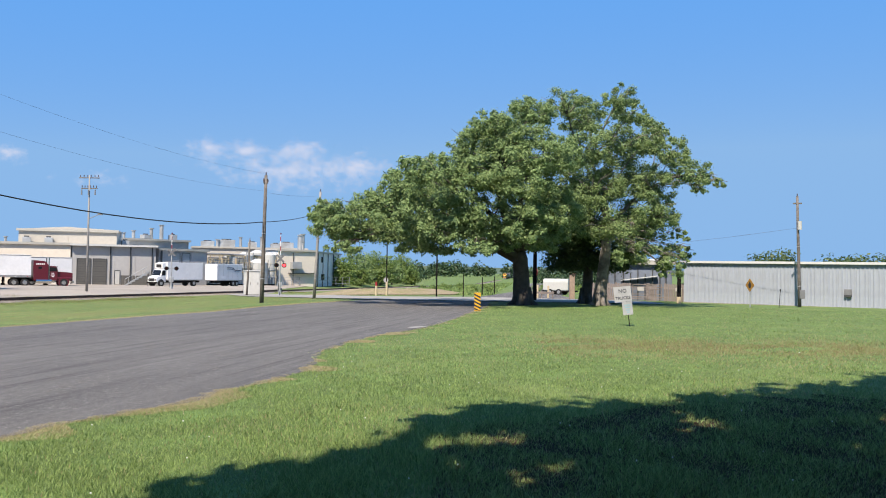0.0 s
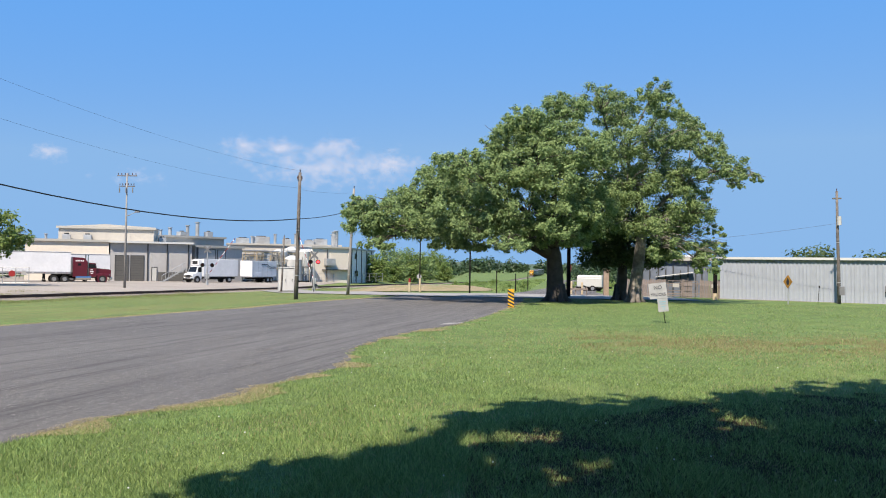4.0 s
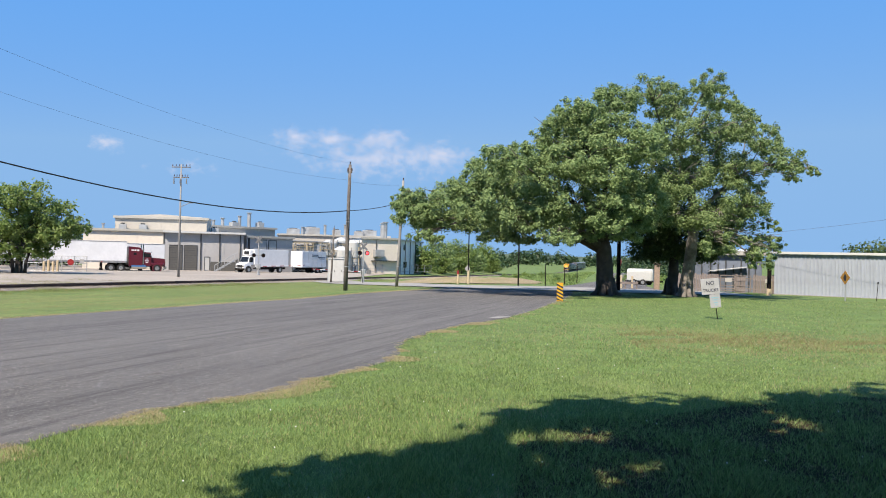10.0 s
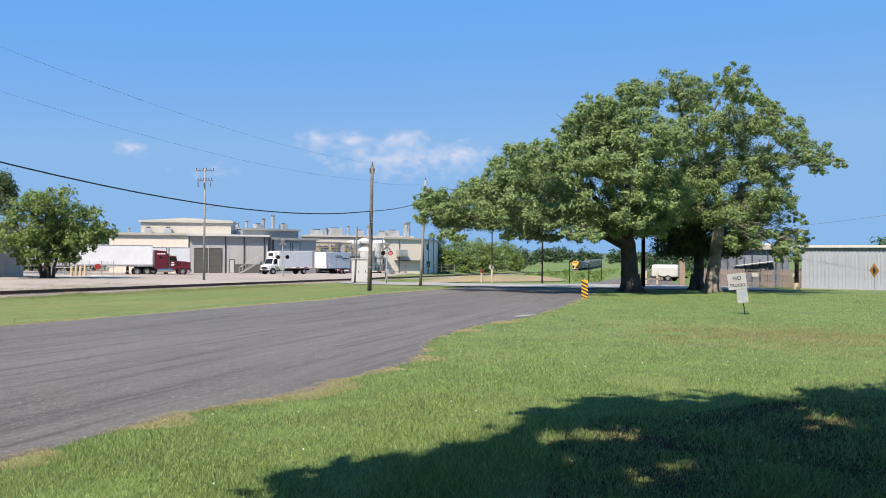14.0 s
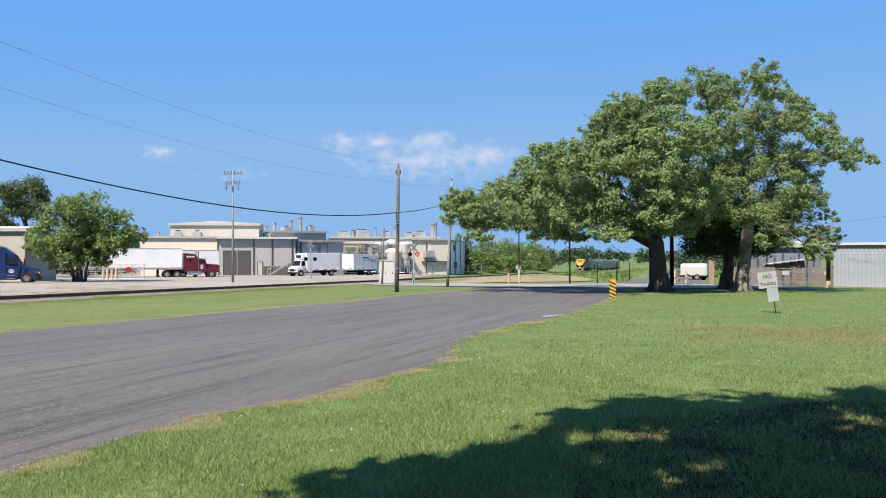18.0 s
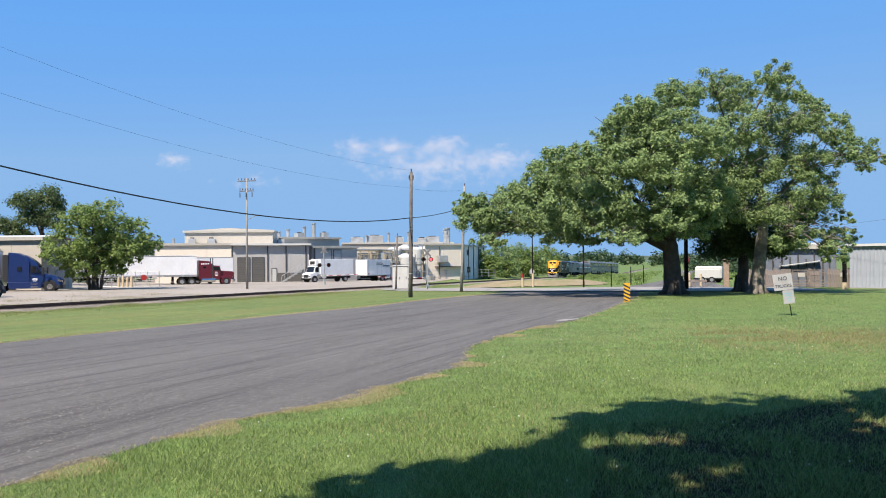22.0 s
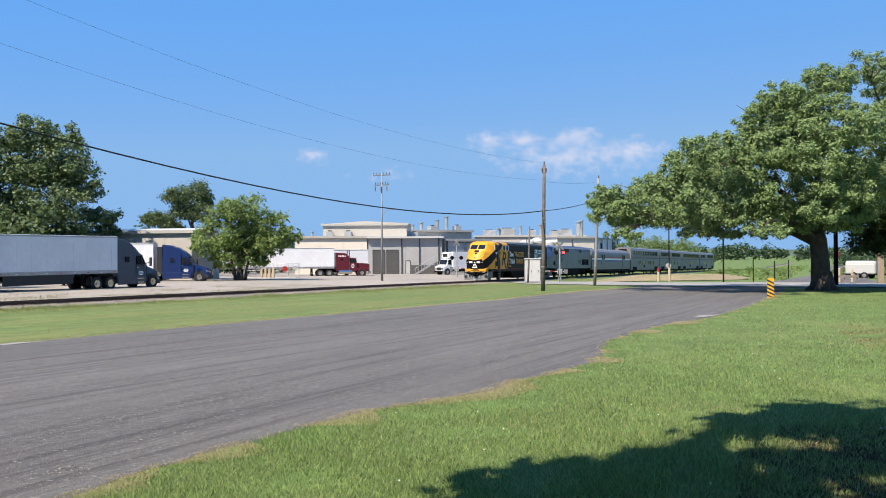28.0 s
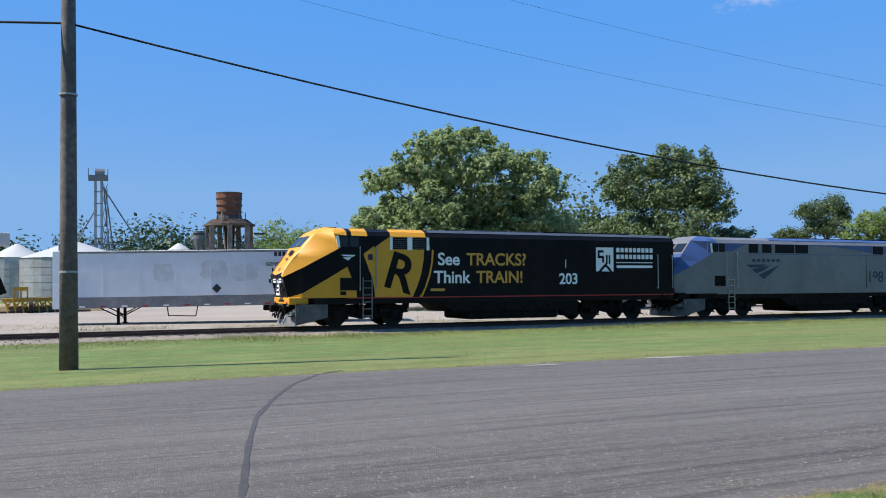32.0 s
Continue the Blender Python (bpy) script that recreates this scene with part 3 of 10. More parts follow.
def tree(name, x, y, blobs, trunk, leaves, size, leaf_mat, bark, label, seed, group="", spread=0.24, deep=0.85, fill=0.18, clump=26, sink=0.0, lead=0.0):
    """trunk: list of (x, y, z, radius) from the root up. blobs: (x, z, rx, rz) as seen from the road; their depth is drawn by the seed."""
    r = random.Random(seed)
    az = math.degrees(math.atan2(-x, y))
    t = thing(name, pose(x, y, gz(x, y) - sink, 0, 0, az), label, "tree" if name != "bush" else "bush", group)
    full = []
    far = math.hypot(x, y)
    eye = 1.75 - gz(x, y)
    lo, hi = min(b[0] - b[2] for b in blobs), max(b[0] + b[2] for b in blobs)
    mid_x, half = (lo + hi) / 2, (hi - lo) / 2
    for bx, bz, rx, rz in blobs:
        ry = max(rx, rz) * r.uniform(0.8, 1.05)
        reach = max(0.25, 1 - ((bx - mid_x) / half) ** 2) ** 0.5 * max(0.0, half - ry) * deep
        for sgn in (-1, 1):
            dy = sgn * r.uniform(0.1, 1.0) * reach - lead
            k = (far + dy) / far
            full.append((bx * k, dy, eye + (bz - eye) * k, rx * k, ry, rz * k))
    if trunk:
        bm = bmesh.new()
        pts = [(p[0], p[1], p[2]) for p in trunk]
        wob = [pts[0]]
        for a, b in zip(pts, pts[1:]):
            mid = [(a[i] + b[i]) / 2 + r.uniform(-0.06, 0.06) * (i < 2) for i in range(3)]
            wob += [mid, b]
        limb(bm, wob, trunk[0][3], trunk[-1][3], 12)
        for i in range(6):
            a_ = i * math.tau / 6 + r.uniform(-0.3, 0.3)
            c_, s__ = math.cos(a_) * trunk[0][3], math.sin(a_) * trunk[0][3]
            limb(bm, [(pts[0][0] + c_ * 1.55, pts[0][1] + s__ * 1.55, -0.12), (pts[0][0] + c_ * 0.95, pts[0][1] + s__ * 0.95, 0.22), (pts[0][0] + c_ * 0.62, pts[0][1] + s__ * 0.62, 1.1)], trunk[0][3] * 0.42, trunk[0][3] * 0.30, 8)
        part("trunk", bm, bark, t, "", True)
        top = Vector(pts[-1])
        ends = [Vector(b[:3]) for b in full]
        stout = [Vector(b[:3]) for b in full if b[3] > 0.6 * max(q[3] for q in full)]
        hubs = [max(stout, key=lambda v: v.x), min(stout, key=lambda v: v.x), max(stout, key=lambda v: v.z)]
        while len(hubs) < min(7, len(stout)):
            hubs.append(max(stout, key=lambda v: min((v - h).length for h in hubs)))
        forks = []
        for e in hubs:
            bm = bmesh.new()
            st = top + Vector((0, 0, -r.uniform(0, 0.22) * top.z))
            way = e - st
            f1 = st + way * 0.28 + Vector((r.uniform(-0.3, 0.3), r.uniform(-0.3, 0.3), 0.10 * way.length))
            f2 = st + way * 0.46 + Vector((r.uniform(-0.4, 0.4), r.uniform(-0.4, 0.4), 0.10 * way.length))
            limb(bm, [st - way.normalized() * 0.3, f1, f2, st + way * 0.60], trunk[-1][3] * 0.58, trunk[-1][3] * 0.12, 8)
            part("limb", bm, bark, t, "", True)
            forks += [f1, f2]
        for (bx, by, bz, rx, ry, rz), e in zip(full, ends):
            bm = bmesh.new()
            st = min(forks, key=lambda v: (v - e).length)
            mid = st.lerp(e, 0.5) + Vector((r.uniform(-0.4, 0.4), r.uniform(-0.4, 0.4), r.uniform(0.0, 0.7)))
            limb(bm, [st, mid, mid.lerp(e, 0.72) + Vector((0, 0, 0.25 * rz))], trunk[-1][3] * 0.24 * min(1.0, rx / 1.6), 0.02, 7)
            for _ in range(5):
                f = e + Vector((r.uniform(-0.9, 0.9) * rx, r.uniform(-0.9, 0.9) * ry, r.uniform(-0.3, 0.9) * rz))
                limb(bm, [mid.lerp(e, 0.6), mid.lerp(e, 0.6).lerp(f, 0.55) + Vector((0, 0, 0.2)), f], 0.04 * min(1.0, rx / 1.6), 0.01, 5)
            part("branch", bm, bark, t, "", True)
    me = leaf_cloud("crown", full, leaves, size, seed, spread, fill, clump)
    me.materials.append(leaf_mat)
    ob = new("crown", me)
    ob.parent = t
    return t


OAK_LEAF = leaf_material("oak_leaf", (0.150, 0.240, 0.090), (0.420, 0.540, 0.225), 0.34, 0.12, 0.55)
PECAN_LEAF = leaf_material("pecan_leaf", (0.145, 0.228, 0.085), (0.400, 0.510, 0.210), 0.34, 0.12, 0.55)
SPREADING_LEAF = leaf_material("spreading_leaf", (0.200, 0.290, 0.105), (0.490, 0.590, 0.270), 0.42, 0.15, 0.55)
BRIGHT_LEAF = leaf_material("bright_leaf", (0.155, 0.250, 0.055), (0.350, 0.450, 0.135), 0.48)
YARD_LEAF = leaf_material("yard_leaf", (0.075, 0.130, 0.044), (0.215, 0.285, 0.105), 0.28, 0.35, 0.5)
DARK_LEAF = leaf_material("dark_leaf", (0.070, 0.120, 0.036), (0.170, 0.230, 0.085), 0.42)
tree("oak_tree", 5.15, 55.34, [(-12.31, 4.87, 1.51, 1.44), (-13.22, 5.77, 0.79, 1.0), (-10.47, 5.44, 1.79, 1.51), (-7.9, 7.1, 1.51, 1.25), (-7.53, 5.1, 2.15, 1.51), (-6.2, 8.5, 1.72, 1.29), (-5.01, 6.94, 2.15, 1.61), (-4.62, 4.78, 2.22, 1.36), (-3.43, 9.95, 1.61, 1.22), (-2.26, 11.29, 1.36, 1.0), (-1.79, 8.22, 2.22, 1.79), (-2.1, 5.16, 2.15, 1.61), (-2.98, 3.54, 1.44, 0.57), (-0.57, 10.57, 1.79, 1.44), (0.48, 12.01, 1.51, 1.0), (0.19, 7.52, 1.87, 1.72), (0.05, 4.83, 1.79, 1.44), (1.94, 9.32, 1.79, 1.79), (1.99, 5.74, 1.44, 1.79), (-11.54, 3.42, 1.08, 0.43), (-6.77, 3.48, 1.44, 0.5), (-9.0, 6.15, 1.44, 1.2), (-6.28, 6.93, 1.79, 1.51), (-3.59, 8.21, 1.79, 1.58), (-6.06, 4.4, 1.79, 1.08), (-8.61, 4.37, 1.61, 0.93), (-11.19, 4.34, 1.44, 0.93), (-0.9, 8.95, 1.79, 1.79), (-5.2, 3.35, 1.0, 0.5), (-1.5, 3.75, 1.1, 0.6), (0.9, 3.8, 1.2, 0.7), (1.9, 4.4, 1.1, 0.8)], [(0, 0, 0, 0.56), (-0.10, 0, 1.43, 0.5), (-0.18, 0, 2.5, 0.46), (-0.3, 0, 3.3, 0.44)], 305000, 0.130, OAK_LEAF, BARK, "broad live oak with a dense dark crown and thick trunk", 11, fill=0.12, clump=24, spread=0.155, lead=2.5)
tree("pecan_tree", 10.34, 56.98, [(-2.49, 12.99, 1.79, 1.05), (-1.2, 12.04, 1.68, 1.31), (1.15, 13.48, 1.12, 0.9), (1.81, 12.36, 1.27, 1.12), (-0.26, 9.99, 2.24, 1.57), (2.08, 10.52, 1.79, 1.57), (3.5, 10.87, 1.12, 1.12), (4.57, 9.77, 1.12, 0.97), (5.29, 8.49, 1.57, 0.97), (6.69, 8.19, 0.75, 0.52), (7.45, 7.95, 0.5, 0.38), (6.2, 7.6, 0.7, 0.42), (1.39, 7.95, 2.05, 1.68), (3.36, 7.58, 1.49, 1.49), (3.9, 5.76, 1.12, 1.49), (-0.78, 7.4, 1.87, 1.68), (-0.21, 5.19, 1.68, 1.68), (1.96, 5.2, 1.68, 1.49), (3.39, 3.75, 1.49, 1.05), (4.64, 2.86, 1.05, 0.82), (1.8, 3.19, 1.49, 1.05), (5.23, 3.49, 0.67, 0.6), (4.29, 2.24, 0.9, 0.49), (4.97, 4.5, 0.6, 0.52)], [(0, 0, 0, 0.42), (0.12, 0, 1.88, 0.36), (0.35, 0, 4.09, 0.33), (0.59, 0, 5.56, 0.28)], 128000, 0.125, PECAN_LEAF, PALE_BARK, "tall pecan tree with an airy crown and pale trunk", 12, spread=0.16, clump=17)
tree("dark_tree", 10.06, 61.14, [(-1.14, 4.63, 1.6, 1.6), (-1.51, 2.84, 1.6, 1.12), (0.05, 3.26, 1.6, 1.2), (-0.17, 5.43, 1.6, 1.6), (1.41, 2.68, 1.4, 0.88), (-0.78, 7.41, 1.6, 1.6), (-3.7, 4.4, 1.3, 1.2), (-3.0, 6.2, 1.6, 1.5), (-4.3, 5.8, 1.2, 1.2), (2.6, 3.5, 1.3, 1.1), (3.2, 5.2, 1.3, 1.2)], [(0, 0, 0, 0.4), (0.15, 0, 1.48, 0.34), (0.05, 0, 3.45, 0.3)], 44000, 0.19, DARK_LEAF, BARK, "dark leafy tree standing close behind two others", 13)
small_tree = tree("small_shade_tree", -51.40, 85.13, [(0.36, 7.62, 2.44, 2.05), (-1.46, 6.68, 2.24, 1.92), (-2.38, 4.5, 2.57, 1.8), (-3.88, 3.88, 1.41, 1.15), (1.58, 6.06, 2.57, 2.18), (3.43, 5.75, 2.18, 1.67), (5.29, 4.8, 1.54, 1.15), (0.65, 4.18, 3.85, 1.54), (0.04, 2.62, 1.92, 0.9), (-2.38, 2.82, 1.92, 1.15), (0.95, 2.18, 2.18, 1.03), (2.8, 3.42, 2.18, 1.28), (-1.48, 1.82, 1.54, 0.77)], [(0, 0, 0, 0.32), (-0.03, 0, 1.37, 0.26), (-0.02, 0, 2.62, 0.22)], 30000, 0.27, BRIGHT_LEAF, BARK, "small bright green shade tree by the yard entrance", 14, spread=0.17, clump=17, fill=0.1)
for dx, top in ((-0.5, -1.3), (0.55, 1.2)):
    bm = bmesh.new()
    limb(bm, [(dx, 0.1, -0.15), (dx * 1.2, 0.1, 1.2), (top, 0.2, 3.2)], 0.2, 0.1, 9)
    part("stem", bm, BARK, small_tree, "", True)
tree("old_oak_tree", -75.96, 111.64, [(0.88, 12.06, 2.09, 1.57), (-1.93, 11.61, 1.92, 1.22), (-0.74, 9.53, 1.92, 1.39), (-3.93, 8.1, 2.09, 1.05), (-5.89, 8.42, 1.05, 0.87), (1.27, 9.13, 1.74, 1.74), (2.49, 10.82, 1.05, 1.22), (-2.35, 7.02, 1.74, 0.87)], [(0, 0, 0, 0.45), (0.69, 0, 4.09, 0.4), (0.46, 0, 7.45, 0.3)], 16000, 0.3, DARK_LEAF, BARK, "sparse old oak rising behind a warehouse", 15, "", 0.3)
tree("yard_tree", -71.57, 75.52, [(-4.52, 14.88, 2.42, 1.88), (-5.8, 13.24, 1.88, 1.88), (-3.59, 11.94, 3.36, 2.68), (0.3, 15.26, 3.02, 2.01), (2.91, 15.62, 2.55, 1.74), (0.91, 11.96, 4.03, 3.02), (4.51, 12.64, 2.55, 2.68), (5.47, 9.97, 2.35, 2.01), (-6.17, 7.37, 3.02, 2.35), (-8.37, 6.73, 2.15, 1.74), (-2.35, 7.35, 4.03, 2.68), (2.83, 7.98, 3.36, 2.68), (7.43, 6.97, 2.01, 1.21), (8.41, 5.62, 1.48, 0.94), (-1.75, 4.06, 4.7, 1.61), (-6.83, 4.12, 3.36, 1.61), (4.1, 4.66, 3.36, 1.48)], [(0, 0, 0, 0.5), (-0.47, 0, 2.73, 0.42), (-0.76, 0, 6.02, 0.36)], 70000, 0.32, YARD_LEAF, BARK, "large dark green tree behind parked trailers", 16, fill=0.2, clump=30, spread=0.18)
tree("big_yard_tree", -56.45, 35.89, [(0.11, 12.55, 1.64, 1.21), (-1.89, 12.28, 1.47, 1.21), (2.16, 13.02, 1.47, 0.95), (-3.09, 10.6, 1.73, 1.3), (-5.05, 9.74, 1.51, 1.21), (-0.71, 10.22, 2.37, 1.73), (2.14, 10.69, 2.16, 1.81), (4.22, 11.37, 1.64, 1.21), (6.31, 10.56, 1.64, 1.3), (5.45, 8.61, 2.16, 1.73), (8.01, 9.07, 1.21, 1.55), (2.12, 7.73, 2.59, 1.73), (-1.52, 7.71, 2.59, 1.64), (-4.28, 7.28, 2.16, 1.3), (-5.84, 6.66, 1.55, 1.21), (-6.99, 5.44, 1.12, 1.12), (-3.12, 5.63, 2.16, 1.3), (-5.07, 5.23, 1.55, 0.86), (6.28, 6.91, 1.94, 1.51), (3.75, 5.54, 2.5, 1.12), (7.98, 6.05, 1.55, 1.21), (1.29, 6.05, 2.59, 1.47), (-0.34, 4.59, 1.99, 0.86), (4.58, 4.69, 1.99, 0.69), (-2.34, 4.39, 1.55, 0.69), (-6.42, 4.21, 0.6, 0.6)], [(0, 0, 0, 0.44), (0.4, 0, 1.45, 0.4), (0.29, 0, 2.62, 0.38), (-0.02, 0, 4.17, 0.36)], 95000, 0.26, SPREADING_LEAF, BARK, "big spreading green tree in the gravel yard", 17, fill=0.2, clump=28, spread=0.17, deep=0.6, lead=2.0)

# ---- the train ----
YELLOW = material("loco_yellow", (0.86, 0.40, 0.010), 0.5, 0, 0.05, 3, second=(0.80, 0.36, 0.009), second_scale=0.8)
LOCO_BLACK = material("loco_black", (0.008, 0.008, 0.010), 0.42, 0, 0.3, 3, second=(0.012, 0.011, 0.011), second_scale=0.7, spec=0.10)
LOCO_GREY = material("loco_silver_grey", (0.245, 0.243, 0.248), 0.42, 0.15, 0.10, 3, second=(0.185, 0.182, 0.186), second_scale=0.5)
LOCO_BLUE = material("loco_blue", (0.062, 0.112, 0.29), 0.42, 0.0, 0.1, 3, second=(0.048, 0.088, 0.235))
ROOF_GREY = material("roof_dark_grey", (0.075, 0.08, 0.09), 0.5, 0.1, 0.3, 4)
UNDER = material("underframe_grime", (0.017, 0.015, 0.014), 0.9, 0.0, 0.5, 5, 0.3, 20, spec=0.1)
WHEEL_MAT = material("wheel_steel", (0.018, 0.015, 0.013), 0.8, 0.0, 0.4, 8)
PILOT_GREY = material("pilot_grey", (0.13, 0.13, 0.13), 0.6, 0.1, 0.2, 6, second=(0.075, 0.072, 0.07), second_scale=1.6)
RED_STRIPE = material("red_stripe", (0.50, 0.025, 0.03), 0.45)
WHITE_PAINT = material("white_paint", (1.05, 1.05, 1.05), 0.45, 0, 0.06, 5)
LETTER_YELLOW = material("letter_yellow", (0.82, 0.40, 0.05), 0.5, 0, 0.05)
STEEL_BRIGHT = material("handrail_steel", (0.55, 0.56, 0.57), 0.35, 0.8, 0.1)
STAINLESS = material("stainless_steel", (0.27, 0.25, 0.25), 0.42, 0.2, 0.06, 5, second=(0.20, 0.183, 0.18), second_scale=0.4)
BLUE_STRIPE = material("blue_stripe", (0.05, 0.10, 0.36), 0.45)
DARK_BLUE = material("emblem_blue", (0.018, 0.035, 0.085), 0.45)
PLOUGH = material("plough_grey", (0.26, 0.26, 0.26), 0.6, 0.1, 0.2, 6, second=(0.15, 0.145, 0.14), second_scale=1.6)


def glass_material():
    m = bpy.data.materials.new("dark_glass")
    m.use_nodes = True
    b = m.node_tree.nodes["Principled BSDF"]
    b.inputs["Base Color"].default_value = (0.012, 0.014, 0.017, 1)
    b.inputs["Roughness"].default_value = 0.06
    b.inputs["IOR"].default_value = 1.5
    b.inputs["Specular IOR Level"].default_value = 0.3
    MATS["glass"] = m
    return m


GLASS = glass_material()
SIDE = -1.5                                        # the flank that faces the road


def flank(name, pts, mat, parent, lift=0.006, label="", x=SIDE):
    """A flat piece on the flank. pts: (metres behind the nose, height)."""
    s = -1 if x < 0 else 1
    return part(name, prism([(-a, z) for a, z in pts], "X", x + s * lift, x - s * 0.02), mat, parent, label)


def rect(a0, a1, z0, z1):
    return [(a0, z0), (a1, z0), (a1, z1), (a0, z1)]


def on_flank(a, z, lift=0.012, x=SIDE, tilt=0.0):
    m = Matrix(((0, 0, -1, x - lift), (-1, 0, 0, -a), (0, 1, 0, z), (0, 0, 0, 1)))
    return m @ Matrix.Rotation(tilt, 4, "Z")


def shell(section, a0, a1, name, mat, parent, label=""):
    """A body of constant section from a0 to a1 behind the nose."""
    return part(name, prism(section, "Y", -a0, -a1), mat, parent, label)


def wheelset(a, parent, r=0.51):
    w = part("wheelset", rod((-1.05, -a, r), (1.05, -a, r), 0.09, 0.09, 10), WHEEL_MAT, parent)
    for x in (-0.76, 0.76):
        bm = disc((x, -a, r), r, 0.13, "X", 28)
        disc((x - 0.05 if x < 0 else x + 0.05, -a, r), r * 0.45, 0.1, "X", 20, bm)
        part("wheel", bm, WHEEL_MAT, w)


def bogie(a, spacing, parent, axles=2):
    y0, y1 = -a - spacing / 2, -a + spacing / 2
    dip = [(y0 - 0.62, 0.62), (y0 - 0.5, 0.95), (y0 + 0.5, 0.98), (-a - 0.45, 0.78), (-a + 0.45, 0.78), (y1 - 0.5, 0.98), (y1 + 0.5, 0.95), (y1 + 0.62, 0.62), (y1 - 0.35, 0.50), (-a + 0.5, 0.40), (-a - 0.5, 0.40), (y0 + 0.35, 0.50)]
    t = part("bogie_frame", prism(dip, "X", -1.16, -1.02), UNDER, parent)
    part("side_frame", prism(dip, "X", 1.02, 1.16), UNDER, t)
    part("bolster", box(-1.0, 1.0, -a - 0.35, -a + 0.35, 0.45, 0.95, 0.04), UNDER, t)
    for x in (-1.16, 1.16):
        for k in (-1, 1):
            part("axle_box", box(x - 0.13, x + 0.13, -a + k * spacing / 2 - 0.2, -a + k * spacing / 2 + 0.2, 0.33, 0.74, 0.05), UNDER, t)
            bm = rod((x, -a + k * 0.30, 0.36), (x, -a + k * 0.30, 1.0), 0.14, 0.14, 12)
            for q in range(4):
                disc((x, -a + k * 0.30, 0.45 + q * 0.15), 0.17, 0.05, "Z", 12, bm)
            part("spring", bm, UNDER, t)
            part("brake_cylinder", disc((x, -a + k * (spacing / 2 - 0.62), 0.72), 0.13, 0.42, "Y", 12), UNDER, t)
            part("sand_box", box(x - 0.1, x + 0.1, -a + k * (spacing / 2 + 0.5) - 0.14, -a + k * (spacing / 2 + 0.5) + 0.14, 0.78, 1.12, 0.03), UNDER, t)
            part("brake_shoe", box(x * 0.66 - 0.09, x * 0.66 + 0.09, -a + k * (spacing / 2 - 0.56) - 0.06, -a + k * (spacing / 2 - 0.56) + 0.06, 0.34, 0.74, 0.02), UNDER, t)
    for k in (-1, 1):
        wheelset(-(-a + k * spacing / 2), parent)


def ladder(a, z0, z1, parent, mat, w=0.42, n=5):
    bm = bmesh.new()
    for k in (-w / 2, w / 2):
        box(SIDE - 0.05, SIDE - 0.01, -a + k - 0.02, -a + k + 0.02, z0, z1, 0, bm)
    for i in range(n):
        z = z0 + (z1 - z0) * (i + 0.4) / n
        box(SIDE - 0.07, SIDE + 0.15, -a - w / 2, -a + w / 2, z, z + 0.035, 0, bm)
    return part("step_ladder", bm, mat, parent)


def handrail(a, z0, z1, parent):
    bm = rod((SIDE - 0.09, -a, z0), (SIDE - 0.09, -a, z1), 0.022, 0.022, 8)
    for z in (z0 + 0.05, z1 - 0.05):
        rod((SIDE, -a, z), (SIDE - 0.09, -a, z), 0.02, 0.02, 6, bm)
    part("handrail", bm, STEEL_BRIGHT, parent)


def nose_mesh():
    """Slanted cab front. F: the centre strip from roof to sill (back, height, half width); R: the ridge from cab window to nose tip (back, height, half width)."""
    F = [(1.62, 4.42, 0.78), (1.06, 4.16, 0.94), (0.42, 3.46, 1.02), (-0.38, 2.30, 0.92), (-0.20, 1.95, 0.98), (-0.10, 1.30, 1.04)]
    R = [(1.80, 4.10, 1.47), (1.95, 3.80, 1.50), (2.05, 3.46, 1.50), (1.30, 3.06, 1.42), (0.50, 2.62, 1.26), (-0.34, 2.20, 1.00)]
    return F, R


def facet(parent, name, mat, quads, lift=0.0, weld=False):
    bm = bmesh.new()
    for q in quads:
        vs = [bm.verts.new(p) for p in q]
        bm.faces.new(vs)
    if weld:
        bmesh.ops.remove_doubles(bm, verts=bm.verts, dist=0.002)
        bmesh.ops.recalc_face_normals(bm, faces=bm.faces)
        bmesh.ops.bevel(bm, geom=[e for e in bm.edges if len(e.link_faces) == 2 and e.calc_face_angle() > 0.12], offset=0.13, segments=4, affect="EDGES", profile=0.5)
    bmesh.ops.recalc_face_normals(bm, faces=bm.faces)
    return part(name, bm, mat, parent, "", weld)


